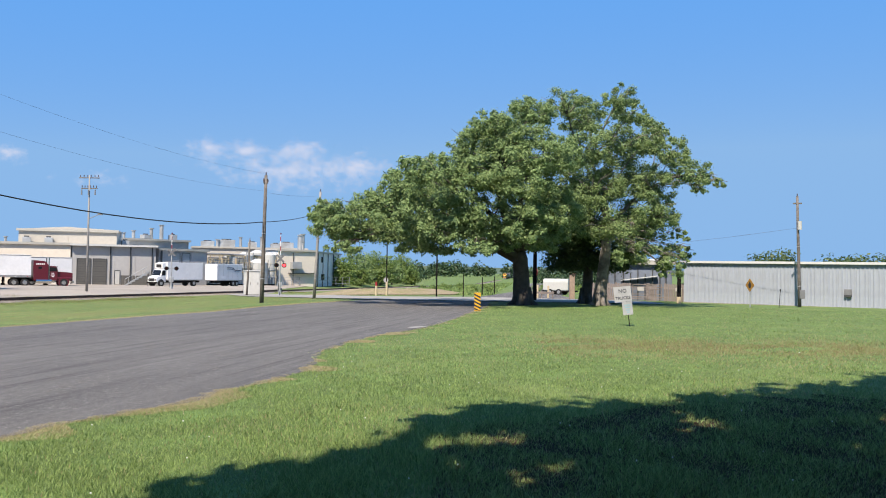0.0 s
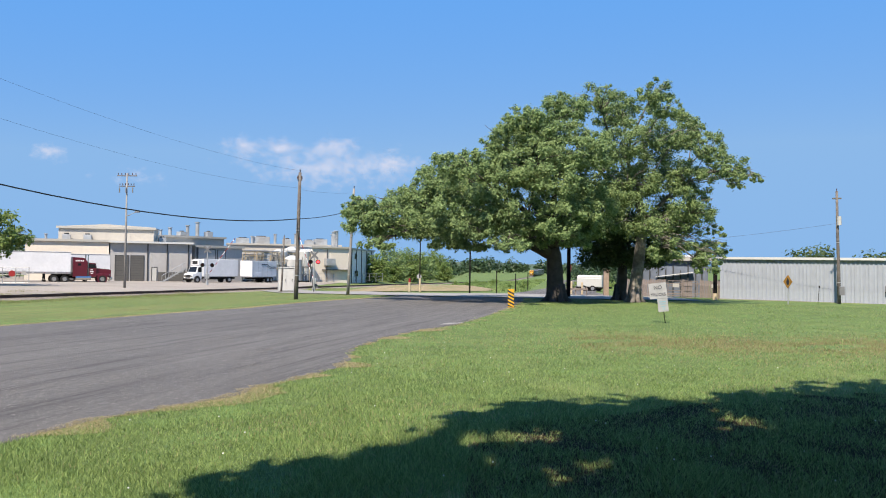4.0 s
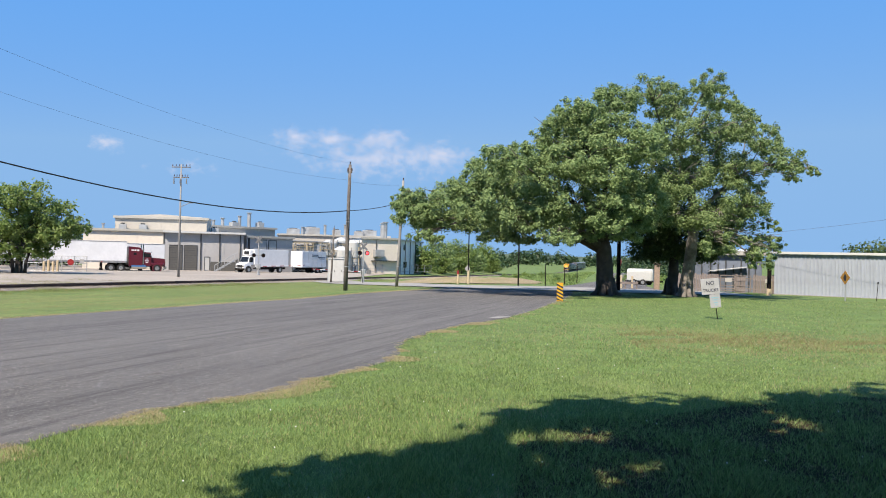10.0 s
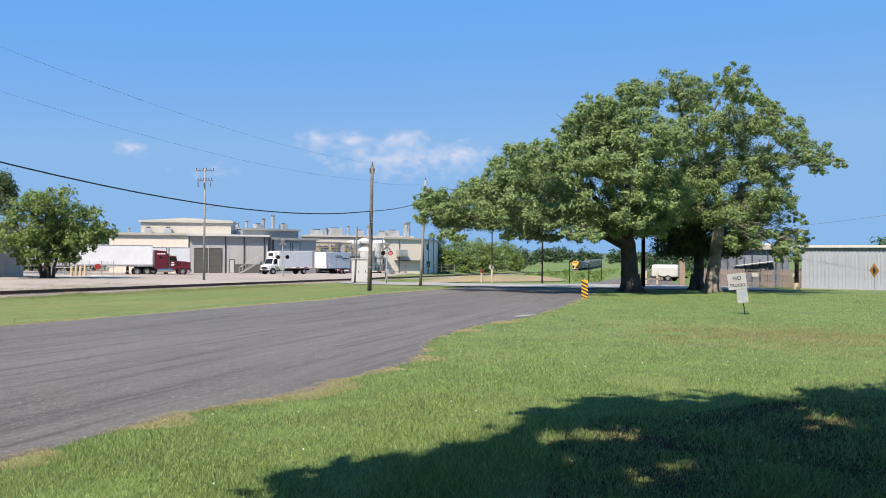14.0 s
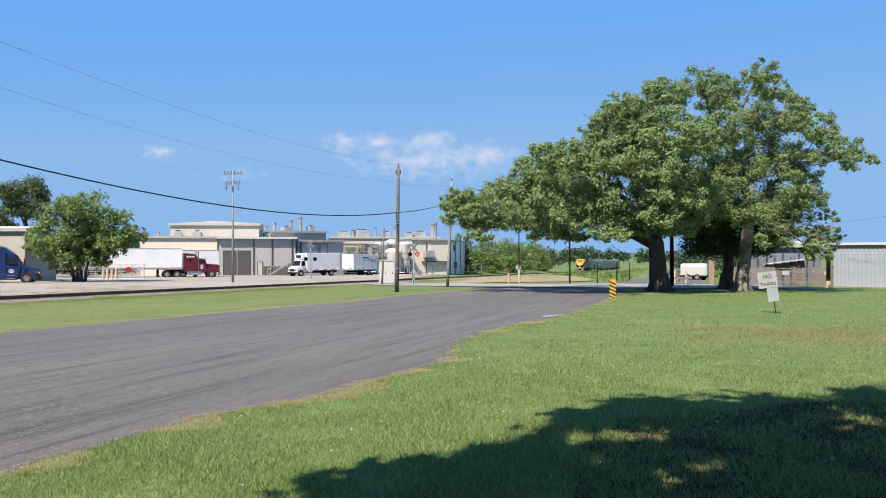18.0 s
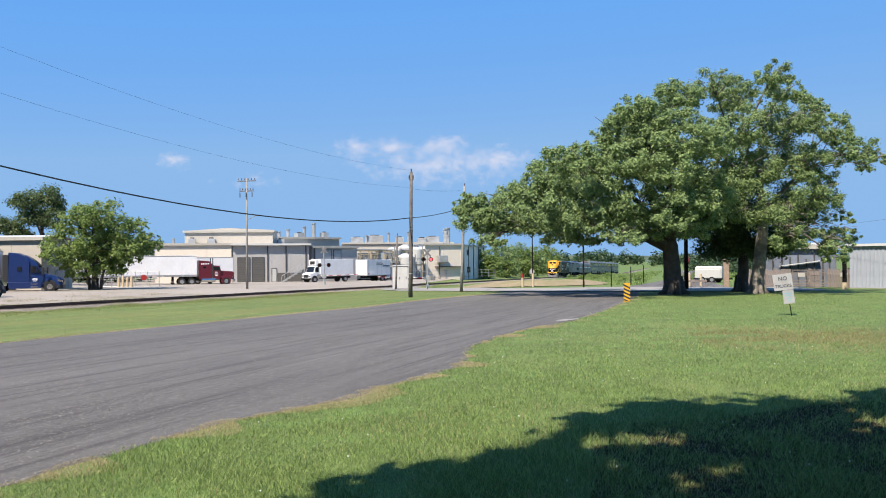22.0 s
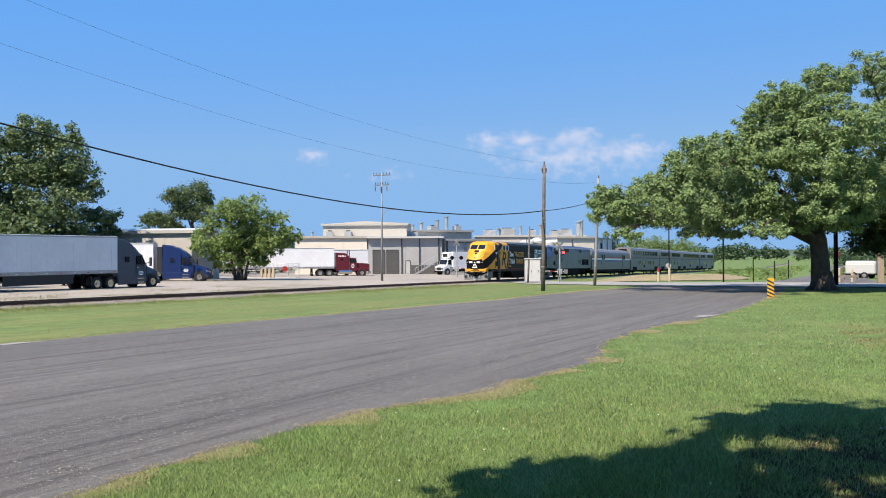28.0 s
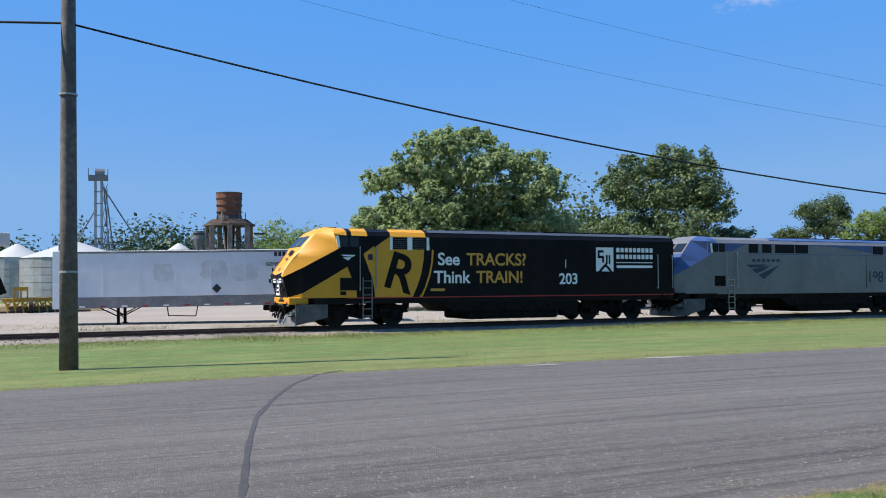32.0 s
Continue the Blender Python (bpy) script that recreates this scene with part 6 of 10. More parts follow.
for i in range(10):
    if i != 4:
        gc_bar(4.42 - i * 0.22, 4.58 - i * 0.22, 3.68, 3.93)
gc_bar(2.95, 4.1, 3.52, 3.57)
near_side(gc, 5.02, 3.17, 0.27, "GENERAL CONTRACTOR", INK, 0.006)
gc_bar(4.62, 4.70, 2.55, 3.05)
gc_bar(4.30, 4.70, 2.55, 2.63)
for z, words in ((2.94, "RESIDENTIAL & COMMERCIAL"), (2.76, "REMODELING"), (2.58, "CUSTOM CABINETS")):
    near_side(gc, 4.1, z, 0.118, words, INK, 0.003)
for i in range(12):
    if i not in (3, 7):
        gc_bar(4.72 - i * 0.222, 4.88 - i * 0.222, 2.24, 2.46)
gs = random.Random(9)
for y0, y1, z0, z1 in ((9.8, 10.9, 2.4, 3.4), (7.0, 8.5, 2.45, 3.5), (5.4, 6.9, 2.35, 3.3)):
    n_ = 26
    pts = [((y0 + y1) / 2 + (y1 - y0) / 2 * gs.uniform(0.82, 1.05) * abs(math.cos(i * math.tau / n_)) ** 0.45 * math.copysign(1, math.cos(i * math.tau / n_)),
            (z0 + z1) / 2 + (z1 - z0) / 2 * gs.uniform(0.82, 1.05) * abs(math.sin(i * math.tau / n_)) ** 0.45 * math.copysign(1, math.sin(i * math.tau / n_))) for i in range(n_)]
    part("faded_patch", prism(pts, "X", -1.285, -1.27), STAIN, gc)
for i in range(15):
    gc_bar(0.6 + i * 1.05, 0.9 + i * 1.05, 1.12, 1.19, WHITE_PAINT if i % 2 else RED_STRIPE, "side_marker", 0.04)
for y0 in (1.6, 8.6):
    part("tool_hoop", rod((-1.2, y0, 1.06), (-1.2, y0 + 0.1, 0.55), 0.03, 0.03, 6), UNDER, gc)
    part("tool_hoop", rod((-1.2, y0 + 0.1, 0.55), (-1.2, y0 + 1.5, 0.6), 0.03, 0.03, 6), UNDER, gc)
    part("tool_hoop", rod((-1.2, y0 + 1.5, 0.6), (-1.2, y0 + 1.55, 1.06), 0.03, 0.03, 6), UNDER, gc)
for k in (-1, 1):
    for d in (-0.9, 0.9):
        part("leg_strut", rod((k * 0.95, 15.8 - 3.13 + d, 1.06), (k * 0.95, 15.8 - 3.13, 0.6), 0.035, 0.035, 6), UNDER, gc)
part("corner_post", box(-1.34, -1.26, 15.3, 15.84, 1.06, 4.05, 0.01), WHITE_PAINT, gc, "bright white front corner")
part("placard", prism([(7.35, 2.0), (7.6, 2.25), (7.85, 2.0), (7.6, 1.75)], "X", -1.31, -1.27), INK, gc)
# maroon tractor with white trailer at the gate
red_rz = -58.0
rx, ry = -50.25, 118.8
tractor(stand(rx, ry, red_rz), RED_PAINT, "classic", "maroon long-nosed semi tractor with chrome stacks")
qx, qy = beside(rx, ry, red_rz, 0, -4.6 - 16.6)
semi_trailer(stand(qx, qy, red_rz), 16.0, TRAILER_WHITE, "white refrigerated box trailer coupled to a maroon tractor", 4.0, posts=12, group="parked trailers")
wx, wy = beside(rx, ry, red_rz, -4.5, -8.0)
semi_trailer(stand(wx, wy, red_rz), 8.5, TRAILER_WHITE, "short white trailer with orange and blue front", 3.9, posts=6)
# blue tractor that rolls forward, and its trailer
BLUE_RZ = -64.0
blue_x, blue_y = -52.66, 81.51
blue_truck = tractor(stand(blue_x, blue_y, BLUE_RZ), BLUE_PAINT, "aero", "dark blue semi tractor with sleeper cab rolling out of the yard")
bx, by = beside(blue_x, blue_y, BLUE_RZ, 0, -5.6 - 14.6)
blue_trailer = semi_trailer(stand(bx, by, BLUE_RZ), 14.4, TRAILER_WHITE, "white ribbed box trailer pulled by a blue tractor", 4.0, posts=26)


def box_truck(m, L, label, cab=True):
    t = thing("box_truck", m, label, "truck")
    part("cargo_box", box(-1.22, 1.22, -L, -1.9 if cab else 0, 0.95, 3.6, 0.04), TRAILER_WHITE, t)
    part("box_trim", box(-1.24, 1.24, -L - 0.01, -1.88 if cab else 0.01, 0.9, 1.02, 0.01), ALU, t)
    part("chassis", box(-0.5, 0.5, -L, -0.4, 0.55, 0.85, 0.02), UNDER, t)
    if cab:
        bm = prism([(0, 0.6), (0.0, 1.35), (-0.75, 1.55), (-1.05, 2.5), (-1.85, 2.6), (-1.85, 0.6)], "X", -1.0, 1.0)
        bmesh.ops.bevel(bm, geom=bm.edges[:], offset=0.08, segments=2, affect="EDGES")
        part("cab", bm, TRAILER_OLD, t)
        part("windscreen", prism([(-0.74, 1.60), (-1.02, 2.42), (-1.06, 2.40), (-0.80, 1.58)], "X", -0.88, 0.88), GLASS, t)
        part("reefer_unit", box(-0.85, 0.85, -1.88, -1.25, 2.65, 3.5, 0.05), WHITE_PAINT, t)
        part("reefer_grille", box(-0.6, 0.6, -1.25, -1.23, 2.8, 3.3), BLACK_PLASTIC, t)
        part("grille", box(-0.6, 0.6, -0.05, 0.03, 0.75, 1.2, 0.02), BLACK_PLASTIC, t)
        part("bumper", box(-1.05, 1.05, -0.1, 0.1, 0.4, 0.68, 0.03), UNDER, t)
        for k in (-1, 1):
            part("door_window", prism([(-1.0, 1.62), (-1.12, 2.38), (-1.7, 2.4), (-1.7, 1.62)], "X", k * 1.002, k * 1.012), GLASS, t)
            part("headlamp", box(k * 0.8 - 0.15, k * 0.8 + 0.15, -0.02, 0.035, 0.85, 1.1, 0.01), CHROME, t)
            part("mirror", box(k * 1.22 - 0.1, k * 1.22 + 0.1, -0.95, -0.87, 1.7, 2.2, 0.02), BLACK_PLASTIC, t)
            part("wheel_arch", disc((k * 0.98, -0.9, 0.5), 0.58, 0.08, "X", 20), BLACK_PLASTIC, t)
            part("side_guard", box(k * 1.1 - 0.03, k * 1.1 + 0.03, -L + 2.6, -2.4, 0.5, 0.8), UNDER, t)
    else:
        part("door_frame", box(-1.0, 1.0, 0.0, 0.03, 1.05, 3.4), WHITE_PAINT, t)
        for dz, w in ((0.0, 0.13), (-0.26, 0.07)):
            line = [(-2.5, 3.08), (-3.9, 3.08), (-4.2, 2.98), (-4.45, 2.74), (-4.75, 2.66), (-L + 0.3, 2.66)]
            part("side_line", prism([(y, z + dz) for y, z in line] + [(y, z + dz - w) for y, z in line[::-1]], "X", -1.238, -1.222), DARK_BLUE, t)
        for y in (-0.4, -1.6, -2.8, -4.0, -5.2):
            part("panel_seam", box(-1.226, -1.216, y - 0.015, y + 0.015, 1.05, 3.5), ALU, t)
        part("side_hatch", box(-1.24, -1.215, -2.2, -0.9, 1.15, 1.7, 0.01), TRAILER_OLD, t)
    for x in (-0.95, 0.95):
        road_wheel(x, -0.9 if cab else -L + 1.2, 0.45, 0.3, t, ALU)
        road_wheel(x, -L + 1.6 if cab else -L + 2.2, 0.45, 0.4, t, ALU)
    return t


box_truck(stand(-43.3, 130.6, 146), 8.6, "white refrigerated delivery truck parked at a loading ramp")
box_truck(stand(-37.4, 141.7, 156), 6.5, "white box trailer with dark blue side lines", False)


def pickup():
    t = thing("pickup_truck", stand(-80.5, 42.8, -62), "old silver pickup truck parked by a barn", "truck")
    bm = prism([(0, 0.5), (0, 0.95), (-1.3, 1.08), (-1.75, 1.7), (-2.9, 1.72), (-3.05, 1.1), (-5.2, 1.1), (-5.2, 0.5)], "X", -0.95, 0.95)
    bmesh.ops.bevel(bm, geom=bm.edges[:], offset=0.05, segments=2, affect="EDGES")
    part("body", bm, LOCO_GREY, t)
    for k in (-1, 1):
        part("side_window", prism([(-1.55, 1.15), (-1.85, 1.62), (-2.8, 1.62), (-2.9, 1.15)], "X", k * 0.955, k * 0.962), GLASS, t)
    for x in (-0.8, 0.8):
        for y in (-0.95, -4.1):
            road_wheel(x, y, 0.38, 0.24, t, ALU)
    return t


pickup()

# ---- buildings ----
BEIGE = material("beige_metal_wall", (0.57, 0.53, 0.465), 0.6, 0, 0.05, 2, second=(0.52, 0.485, 0.425), second_scale=0.2)
GREY_WALL = material("grey_metal_wall", (0.51, 0.50, 0.49), 0.55, 0.0, 0.06, 2, second=(0.45, 0.44, 0.43), second_scale=0.2)
WHITE_ROOF = material("white_metal_roof", (0.72, 0.72, 0.70), 0.5, 0.1, 0.06, 2)
DARK_TRIM = material("dark_trim", (0.06, 0.062, 0.065), 0.6, 0, 0.2)
PALE_TRIM = material("pale_trim", (0.50, 0.48, 0.43), 0.6, 0, 0.1)
DOOR_GREY = material("roll_door_grey", (0.12, 0.115, 0.105), 0.6, 0, 0.15)
GALVANISED = material("galvanised_sheet", (0.50, 0.52, 0.53), 0.45, 0.35, 0.12, 1.5, second=(0.38, 0.37, 0.35), second_scale=0.5)
CREAM_WALL = material("cream_metal_wall", (0.86, 0.775, 0.655), 0.6, 0, 0.05, 2)
END_WALL = material("white_metal_wall", (0.95, 0.95, 0.94), 0.5, 0, 0.05, 2, second=(0.86, 0.86, 0.85), second_scale=0.2)
SHED_WALL = material("dull_zinc_sheet", (0.405, 0.44, 0.50), 0.6, 0.0, 0.08, 1.5, second=(0.335, 0.36, 0.40), second_scale=0.5)
OLD_TIN = material("weathered_tin", (0.20, 0.19, 0.175), 0.75, 0.1, 0.25, 2, second=(0.12, 0.10, 0.085), second_scale=0.6)
CREAM = material("cream_paint", (0.62, 0.50, 0.33), 0.7, 0, 0.1)
TANK_WHITE = material("tank_white", (0.60, 0.60, 0.57), 0.45, 0, 0.06)
PIPE = material("process_pipe", (0.48, 0.47, 0.44), 0.4, 0.5, 0.2)


class Hall:
    """A hall whose front wall runs from a to b; local x along that wall, y away from the road."""

    def __init__(self, a, b, depth, h, wall, label, name="warehouse", pitch=2.4, slope=0.0, roof=WHITE_ROOF, side=None, trim=None):
        trim = trim or PALE_TRIM
        self.L = math.hypot(b[0] - a[0], b[1] - a[1])
        rz = math.degrees(math.atan2(b[1] - a[1], b[0] - a[0]))
        base = min(gz(*a), gz(*b)) - 0.05
        t = self.t = thing(name, pose(a[0], a[1], base, 0, 0, rz), label, "building")
        L, side = self.L, side or wall
        part("wall", box(0, L, 0, 0.2, 0, h), wall, t)
        part("wall", box(0, L, depth - 0.2, depth, 0, h), wall, t)
        part("end_wall", box(0, 0.2, 0.2, depth - 0.2, 0, h), side, t)
        part("end_wall", box(L - 0.2, L, 0.2, depth - 0.2, 0, h), side, t)
        part("roof", prism([(-0.3, h), (depth / 2, h + slope), (depth + 0.3, h), (depth + 0.3, h + 0.12), (depth / 2, h + slope + 0.14), (-0.3, h + 0.12)], "X", -0.3, L + 0.3), roof, t)
        part("eave_trim", box(-0.32, L + 0.32, -0.36, -0.3, h - 0.22, h + 0.14), trim, t)
        part("gutter", box(-0.3, L + 0.3, -0.3, -0.02, h - 0.05, h + 0.02), trim, t)
        n = int(L / pitch)
        for i in range(n + 1):
            x = min(L - 0.03, max(0.03, i * L / max(1, n)))
            part("panel_rib", box(x - 0.03, x + 0.03, -0.035, 0.0, 0, h - 0.05), wall, t)
        for i in range(int(depth / pitch) + 1):
            y = min(depth - 0.05, i * pitch + 0.05)
            part("panel_rib", box(-0.035, 0.0, y - 0.03, y + 0.03, 0, h - 0.05), side, t)
            part("panel_rib", box(L, L + 0.035, y - 0.03, y + 0.03, 0, h - 0.05), side, t)

    def opening(self, name, x0, x1, z0, z1, mat, out=0.06, frame=None):
        p = part(name, box(x0, x1, -out, -0.004, z0, z1), mat, self.t)
        if frame:
            for q in ((x0 - 0.1, x0, z0, z1 + 0.1), (x1, x1 + 0.1, z0, z1 + 0.1), (x0, x1, z1, z1 + 0.1)):
                part("frame", box(q[0], q[1], -out - 0.03, -0.004, q[2], q[3]), frame, p)
        return p


h1 = Hall((-56.9, 134.4), (-46.0, 140.4), 46, 6.3, GREY_WALL, "grey metal warehouse with two dark roll doors and white roof", "warehouse", 3.0, 0.5, side=BEIGE)
for x in (0.8, 3.1):
    d = h1.opening("roll_door", x, x + 1.9, 0, 4.1, DOOR_GREY, 0.06, DARK_TRIM)
    for i in range(10):
        part("door_slat", box(x + 0.03, x + 1.87, -0.075, -0.062, 0.2 + i * 0.39, 0.24 + i * 0.39), DARK_TRIM, d)
h1.opening("side_door", 6.3, 7.0, 0.2, 2.3, TANK_WHITE, 0.05, DARK_TRIM)
for x in (5.6, 8.6, 11.9):
    part("downpipe", box(x - 0.09, x + 0.09, -0.16, -0.04, 0, 6.1), DARK_TRIM, h1.t)
part("low_wall", box(7.2, 12.0, -0.05, -0.003, 0, 1.6), DOOR_GREY, h1.t)
part("canopy_roof", box(-0.35, 12.6, -0.75, -0.38, 6.12, 6.4), WHITE_ROOF, h1.t)
h2 = Hall((-45.6, 141.0), (-40.0, 148.6), 40, 6.0, GREY_WALL, "grey metal hall wing with pale upper panels", "warehouse", 3.0, 0.4)
for x in (2.4, 4.4):
    h2.opening("tall_panel", x, x + 1.5, 1.5, 5.4, GALVANISED, 0.04, DARK_TRIM)
part("downpipe", box(0.2, 0.45, -0.2, -0.04, 0, 5.8), DARK_TRIM, h2.t)
h3 = Hall((-66.3, 136.8), (-52.4, 140.6), 9, 8.6, BEIGE, "tall beige metal hall rising behind a lower one", "factory_hall", 3.2, 0.0)
part("parapet", prism([(0.02, 8.7), (7.0, 9.15), (15.0, 8.75)], "Y", 0.0, 0.25), BEIGE, h3.t)
h4 = Hall((-56.3, 152.5), (-47.5, 163.5), 22, 8.1, BEIGE, "beige metal plant hall with roof vents", "factory_hall", 3.2, 0.3)
h5 = Hall((-53.0, 186.0), (-30, 193), 20, 7.9, BEIGE, "long beige process building behind tanks and pipes", "factory_hall", 3.5, 0.2)
h6 = Hall((-32.1, 171.05), (-25.6, 176.2), 9.0, 7.28, CREAM_WALL, "cream metal building with an air unit on the wall", "factory_hall", 4.0, 0.0, side=END_WALL)
h7 = Hall((-25.45, 176.5), (-23.8, 203.6), 8, 7.3, END_WALL, "grey metal building end with small windows", "factory_hall", 6.0, 0.0)
part("air_unit", box(2.6, 4.6, -1.2, -0.05, 3.6, 5.0, 0.05), GALVANISED, h6.t)
part("awning", box(2.2, 8.2, -0.8, -0.05, 2.7, 2.85), DARK_TRIM, h6.t)
for x, z in ((5.0, 5.2), (6.5, 1.6), (5.2, 1.6)):
    h7.opening("window", x, x + 1.8, z, z + 1.1, GLASS, 0.05, DARK_TRIM)
for x in (1.5, 6.5, 12.0, 18.0, 24.0):
    part("downpipe", box(x - 0.1, x + 0.1, -0.16, -0.04, 0, 7.1), DARK_TRIM, h7.t)
part("vent_mast", box(3.2, 3.3, -0.2, -0.1, 0, 6.8), DARK_TRIM, h6.t)
h8 = Hall((-74.0, 83.0), (-57.5, 85.0), 7, 5.6, BEIGE, "low beige metal warehouse partly hidden by trees", "warehouse", 3.0, 0.3)
h8.opening("roll_door", 2.0, 5.0, 0, 3.6, DOOR_GREY, 0.05, DARK_TRIM)
h9 = Hall((-67.8, 129.4), (-57.0, 134.1), 26, 6.3, CREAM_WALL, "long beige warehouse behind the parked lorries", "warehouse", 3.0, 0.0)
h10 = Hall((-96.0, 52.0), (-78.0, 64.0), 20, 4.6, OLD_TIN, "weathered grey tin barn in the shade of trees", "barn", 1.2, 0.5, roof=OLD_TIN, trim=OLD_TIN)
# dark panel on the closed wall stands for the shade inside an open bay
part("dark_bay_panel", box(1.0, 4.2, -0.02, -0.003, 0, 3.8), DARK_TRIM, h10.t)


def roof_gear(h, spots, z):
    for x, y, w, hh, kind in spots:
        if kind == "stack":
            bm = rod((x, y, z), (x, y, z + hh), w, w, 12)
            disc((x, y, z + hh), w * 1.5, 0.12, "Z", 12, bm)
            part("chimney", bm, GALVANISED, h.t)
        else:
            b = part("roof_unit", box(x - w, x + w, y - w, y + w, z, z + hh, 0.05), GALVANISED, h.t)
            part("fan_cowl", disc((x, y, z + hh + 0.1), w * 0.6, 0.2, "Z", 16), DARK_TRIM, b)


roof_gear(h1, [(1.5, 14, 0.9, 1.0, "unit"), (4.5, 14, 0.9, 1.0, "unit"), (9, 8, 0.6, 0.9, "unit")], 6.4)
roof_gear(h9, [(5.5, 5, 0.6, 0.9, "unit"), (8.6, 5, 0.6, 0.9, "unit"), (2.5, 6, 0.2, 0.9, "stack")], 6.4)
roof_gear(h4, [(2, 2, 0.25, 0.9, "stack"), (4.5, 3, 0.3, 1.4, "stack"), (7.5, 2, 0.3, 1.9, "stack"), (9.6, 2, 0.35, 2.6, "stack"), (6, 1.5, 0.7, 0.7, "unit"), (12, 2, 0.6, 0.9, "unit")], 8.3)
roof_gear(h5, [(3, 3, 1.4, 1.2, "unit"), (7, 4, 1.8, 1.6, "unit"), (10, 3, 0.3, 2.2, "stack"), (12.5, 3, 0.9, 1.2, "unit"), (5, 2, 0.3, 1.6, "stack"), (14.5, 3, 0.3, 2.4, "stack"), (17.5, 3, 1.0, 1.0, "unit"), (20.0, 4, 1.5, 1.3, "unit")], 8.0)
roof_gear(h7, [(3, 4, 0.45, 3.6, "stack"), (5, 4, 0.45, 3.9, "stack"), (7, 5, 0.5, 3.2, "stack"), (1.0, 3, 0.25, 2.2, "stack")], 7.1)

# tanks, pipes and platforms between the halls
g = random.Random(21)
for x, y, r, hh in ((-41.5, 160, 1.3, 4.6), (-39.5, 163, 1.3, 5.2), (-37.5, 166, 1.6, 5.6), (-36.0, 170, 1.6, 6.2), (-34.4, 163, 1.9, 4.2), (-33.2, 168, 1.2, 5.8), (-38.5, 156, 0.9, 3.2)):
    t = thing("process_tank", stand(x, y), "upright white steel process tank with domed top", "tank", "process tanks")
    part("tank_shell", rod((0, 0, 0.3), (0, 0, hh), r, r, 24), TANK_WHITE, t, "", False)
    part("dome", rod((0, 0, hh), (0, 0, hh + r * 0.4), r, r * 0.25, 24), TANK_WHITE, t)
    part("skirt", rod((0, 0, -0.1), (0, 0, 0.3), r * 0.9, r * 0.9, 20), UNDER, t)
    for z in (hh * 0.35, hh * 0.7):
        part("hoop", disc((0, 0, z), r + 0.03, 0.1, "Z", 24), GALVANISED, t)
    part("tank_ladder", box(r, r + 0.06, -0.25, 0.25, 0.3, hh + 0.6), PIPE, t)
for i in range(3):
    x0, y0 = -43.0 + i * 3.4, 156 + i * 5.2
    t = thing("pipe_rack", stand(x0, y0, 52), "steel pipe rack with stacked process pipes", "pipe rack", "pipe racks")
    for k in range(4):
        for s in (0, 1.6):
            part("post", box(k * 2 - 0.08, k * 2 + 0.08, s - 0.08, s + 0.08, -0.1, 5.4), CREAM, t)
    for z in (2.2, 3.4, 4.6, 5.3):
        part("beam", box(-0.2, 6.2, -0.1, 0.1, z, z + 0.18), CREAM, t)
        for q in range(3):
            part("pipe", rod((-0.4, 0.3 + q * 0.5, z + 0.32), (6.4 + g.uniform(0, 1), 0.3 + q * 0.5, z + 0.32), g.uniform(0.08, 0.17), None, 10), PIPE, t)
    for q in range(5):
        xx = g.uniform(0, 6)
        part("riser", rod((xx, -0.2, 0), (xx, -0.2, g.uniform(3, 6.4)), 0.1, 0.1, 8), PIPE, t)

# skids of small vessels, valves and ladders in front of the racks
for i in range(7):
    k = i / 6
    x0, y0 = -44.5 + 11.5 * k, 150 + 15 * k
    t = thing("process_skid", stand(x0, y0, 40), "steel process skid with small vessels, pipes and railings", "process skid", "process skids")
    part("skid_base", box(-1.3, 1.3, -0.8, 0.8, -0.1, 0.25), UNDER, t)
    for q in range(4):
        xx, r_, hh = -1.05 + q * 0.7, g.uniform(0.16, 0.34), g.uniform(1.4, 4.6)
        part("vessel", rod((xx, g.uniform(-0.5, 0.3), 0.25), (xx, 0, hh), r_, r_ * 0.9, 12), GALVANISED if q % 2 else TANK_WHITE, t)
        part("elbow_pipe", rod((xx, 0, hh), (xx + g.uniform(-0.8, 0.8), -0.3, hh + g.uniform(0.3, 1.2)), 0.06, 0.06, 8), PIPE, t)
    for q in range(3):
        z = g.uniform(0.9, 4.8)
        part("pipe", rod((-1.9, -0.7, z), (1.9, -0.7, z + g.uniform(-0.1, 0.1)), g.uniform(0.05, 0.12), None, 8), PIPE if q else CREAM, t)
    for xx in (-1.3, 1.3):
        part("post", box(xx - 0.07, xx + 0.07, -0.8, -0.66, 0.2, 4.9), CREAM, t)
    part("walkway", box(-1.5, 1.5, -0.95, 0.0, 3.2, 3.3), GALVANISED, t)
    part("guard_rail", box(-1.5, 1.5, -0.98, -0.93, 4.2, 4.26), CREAM, t)

# ramp with stairs by the grey hall
t = thing("loading_stair", stand(-47.6, 131.5, 30), "steel stair and platform at the loading ramp", "stair")
for i in range(7):
    part("tread", box(i * 0.5, i * 0.5 + 0.5, 0, 1.6, 0.3 * i, 0.3 * i + 0.08), GALVANISED, t)
    part("baluster", rod((i * 0.5, 0, 0.3 * i), (i * 0.5, 0, 0.3 * i + 1.0), 0.04, 0.04, 6), GALVANISED, t)
part("stringer", prism([(0, -0.1), (3.5, 2.0), (3.5, 2.25), (0, 0.15)], "Y", -0.06, 0.06), GALVANISED, t)
part("handrail", rod((0, 0, 1.0), (3.5, 0, 3.1), 0.05, 0.05, 8), GALVANISED, t)
part("platform", box(3.5, 5.5, 0, 1.6, 0, 2.1), GALVANISED, t)

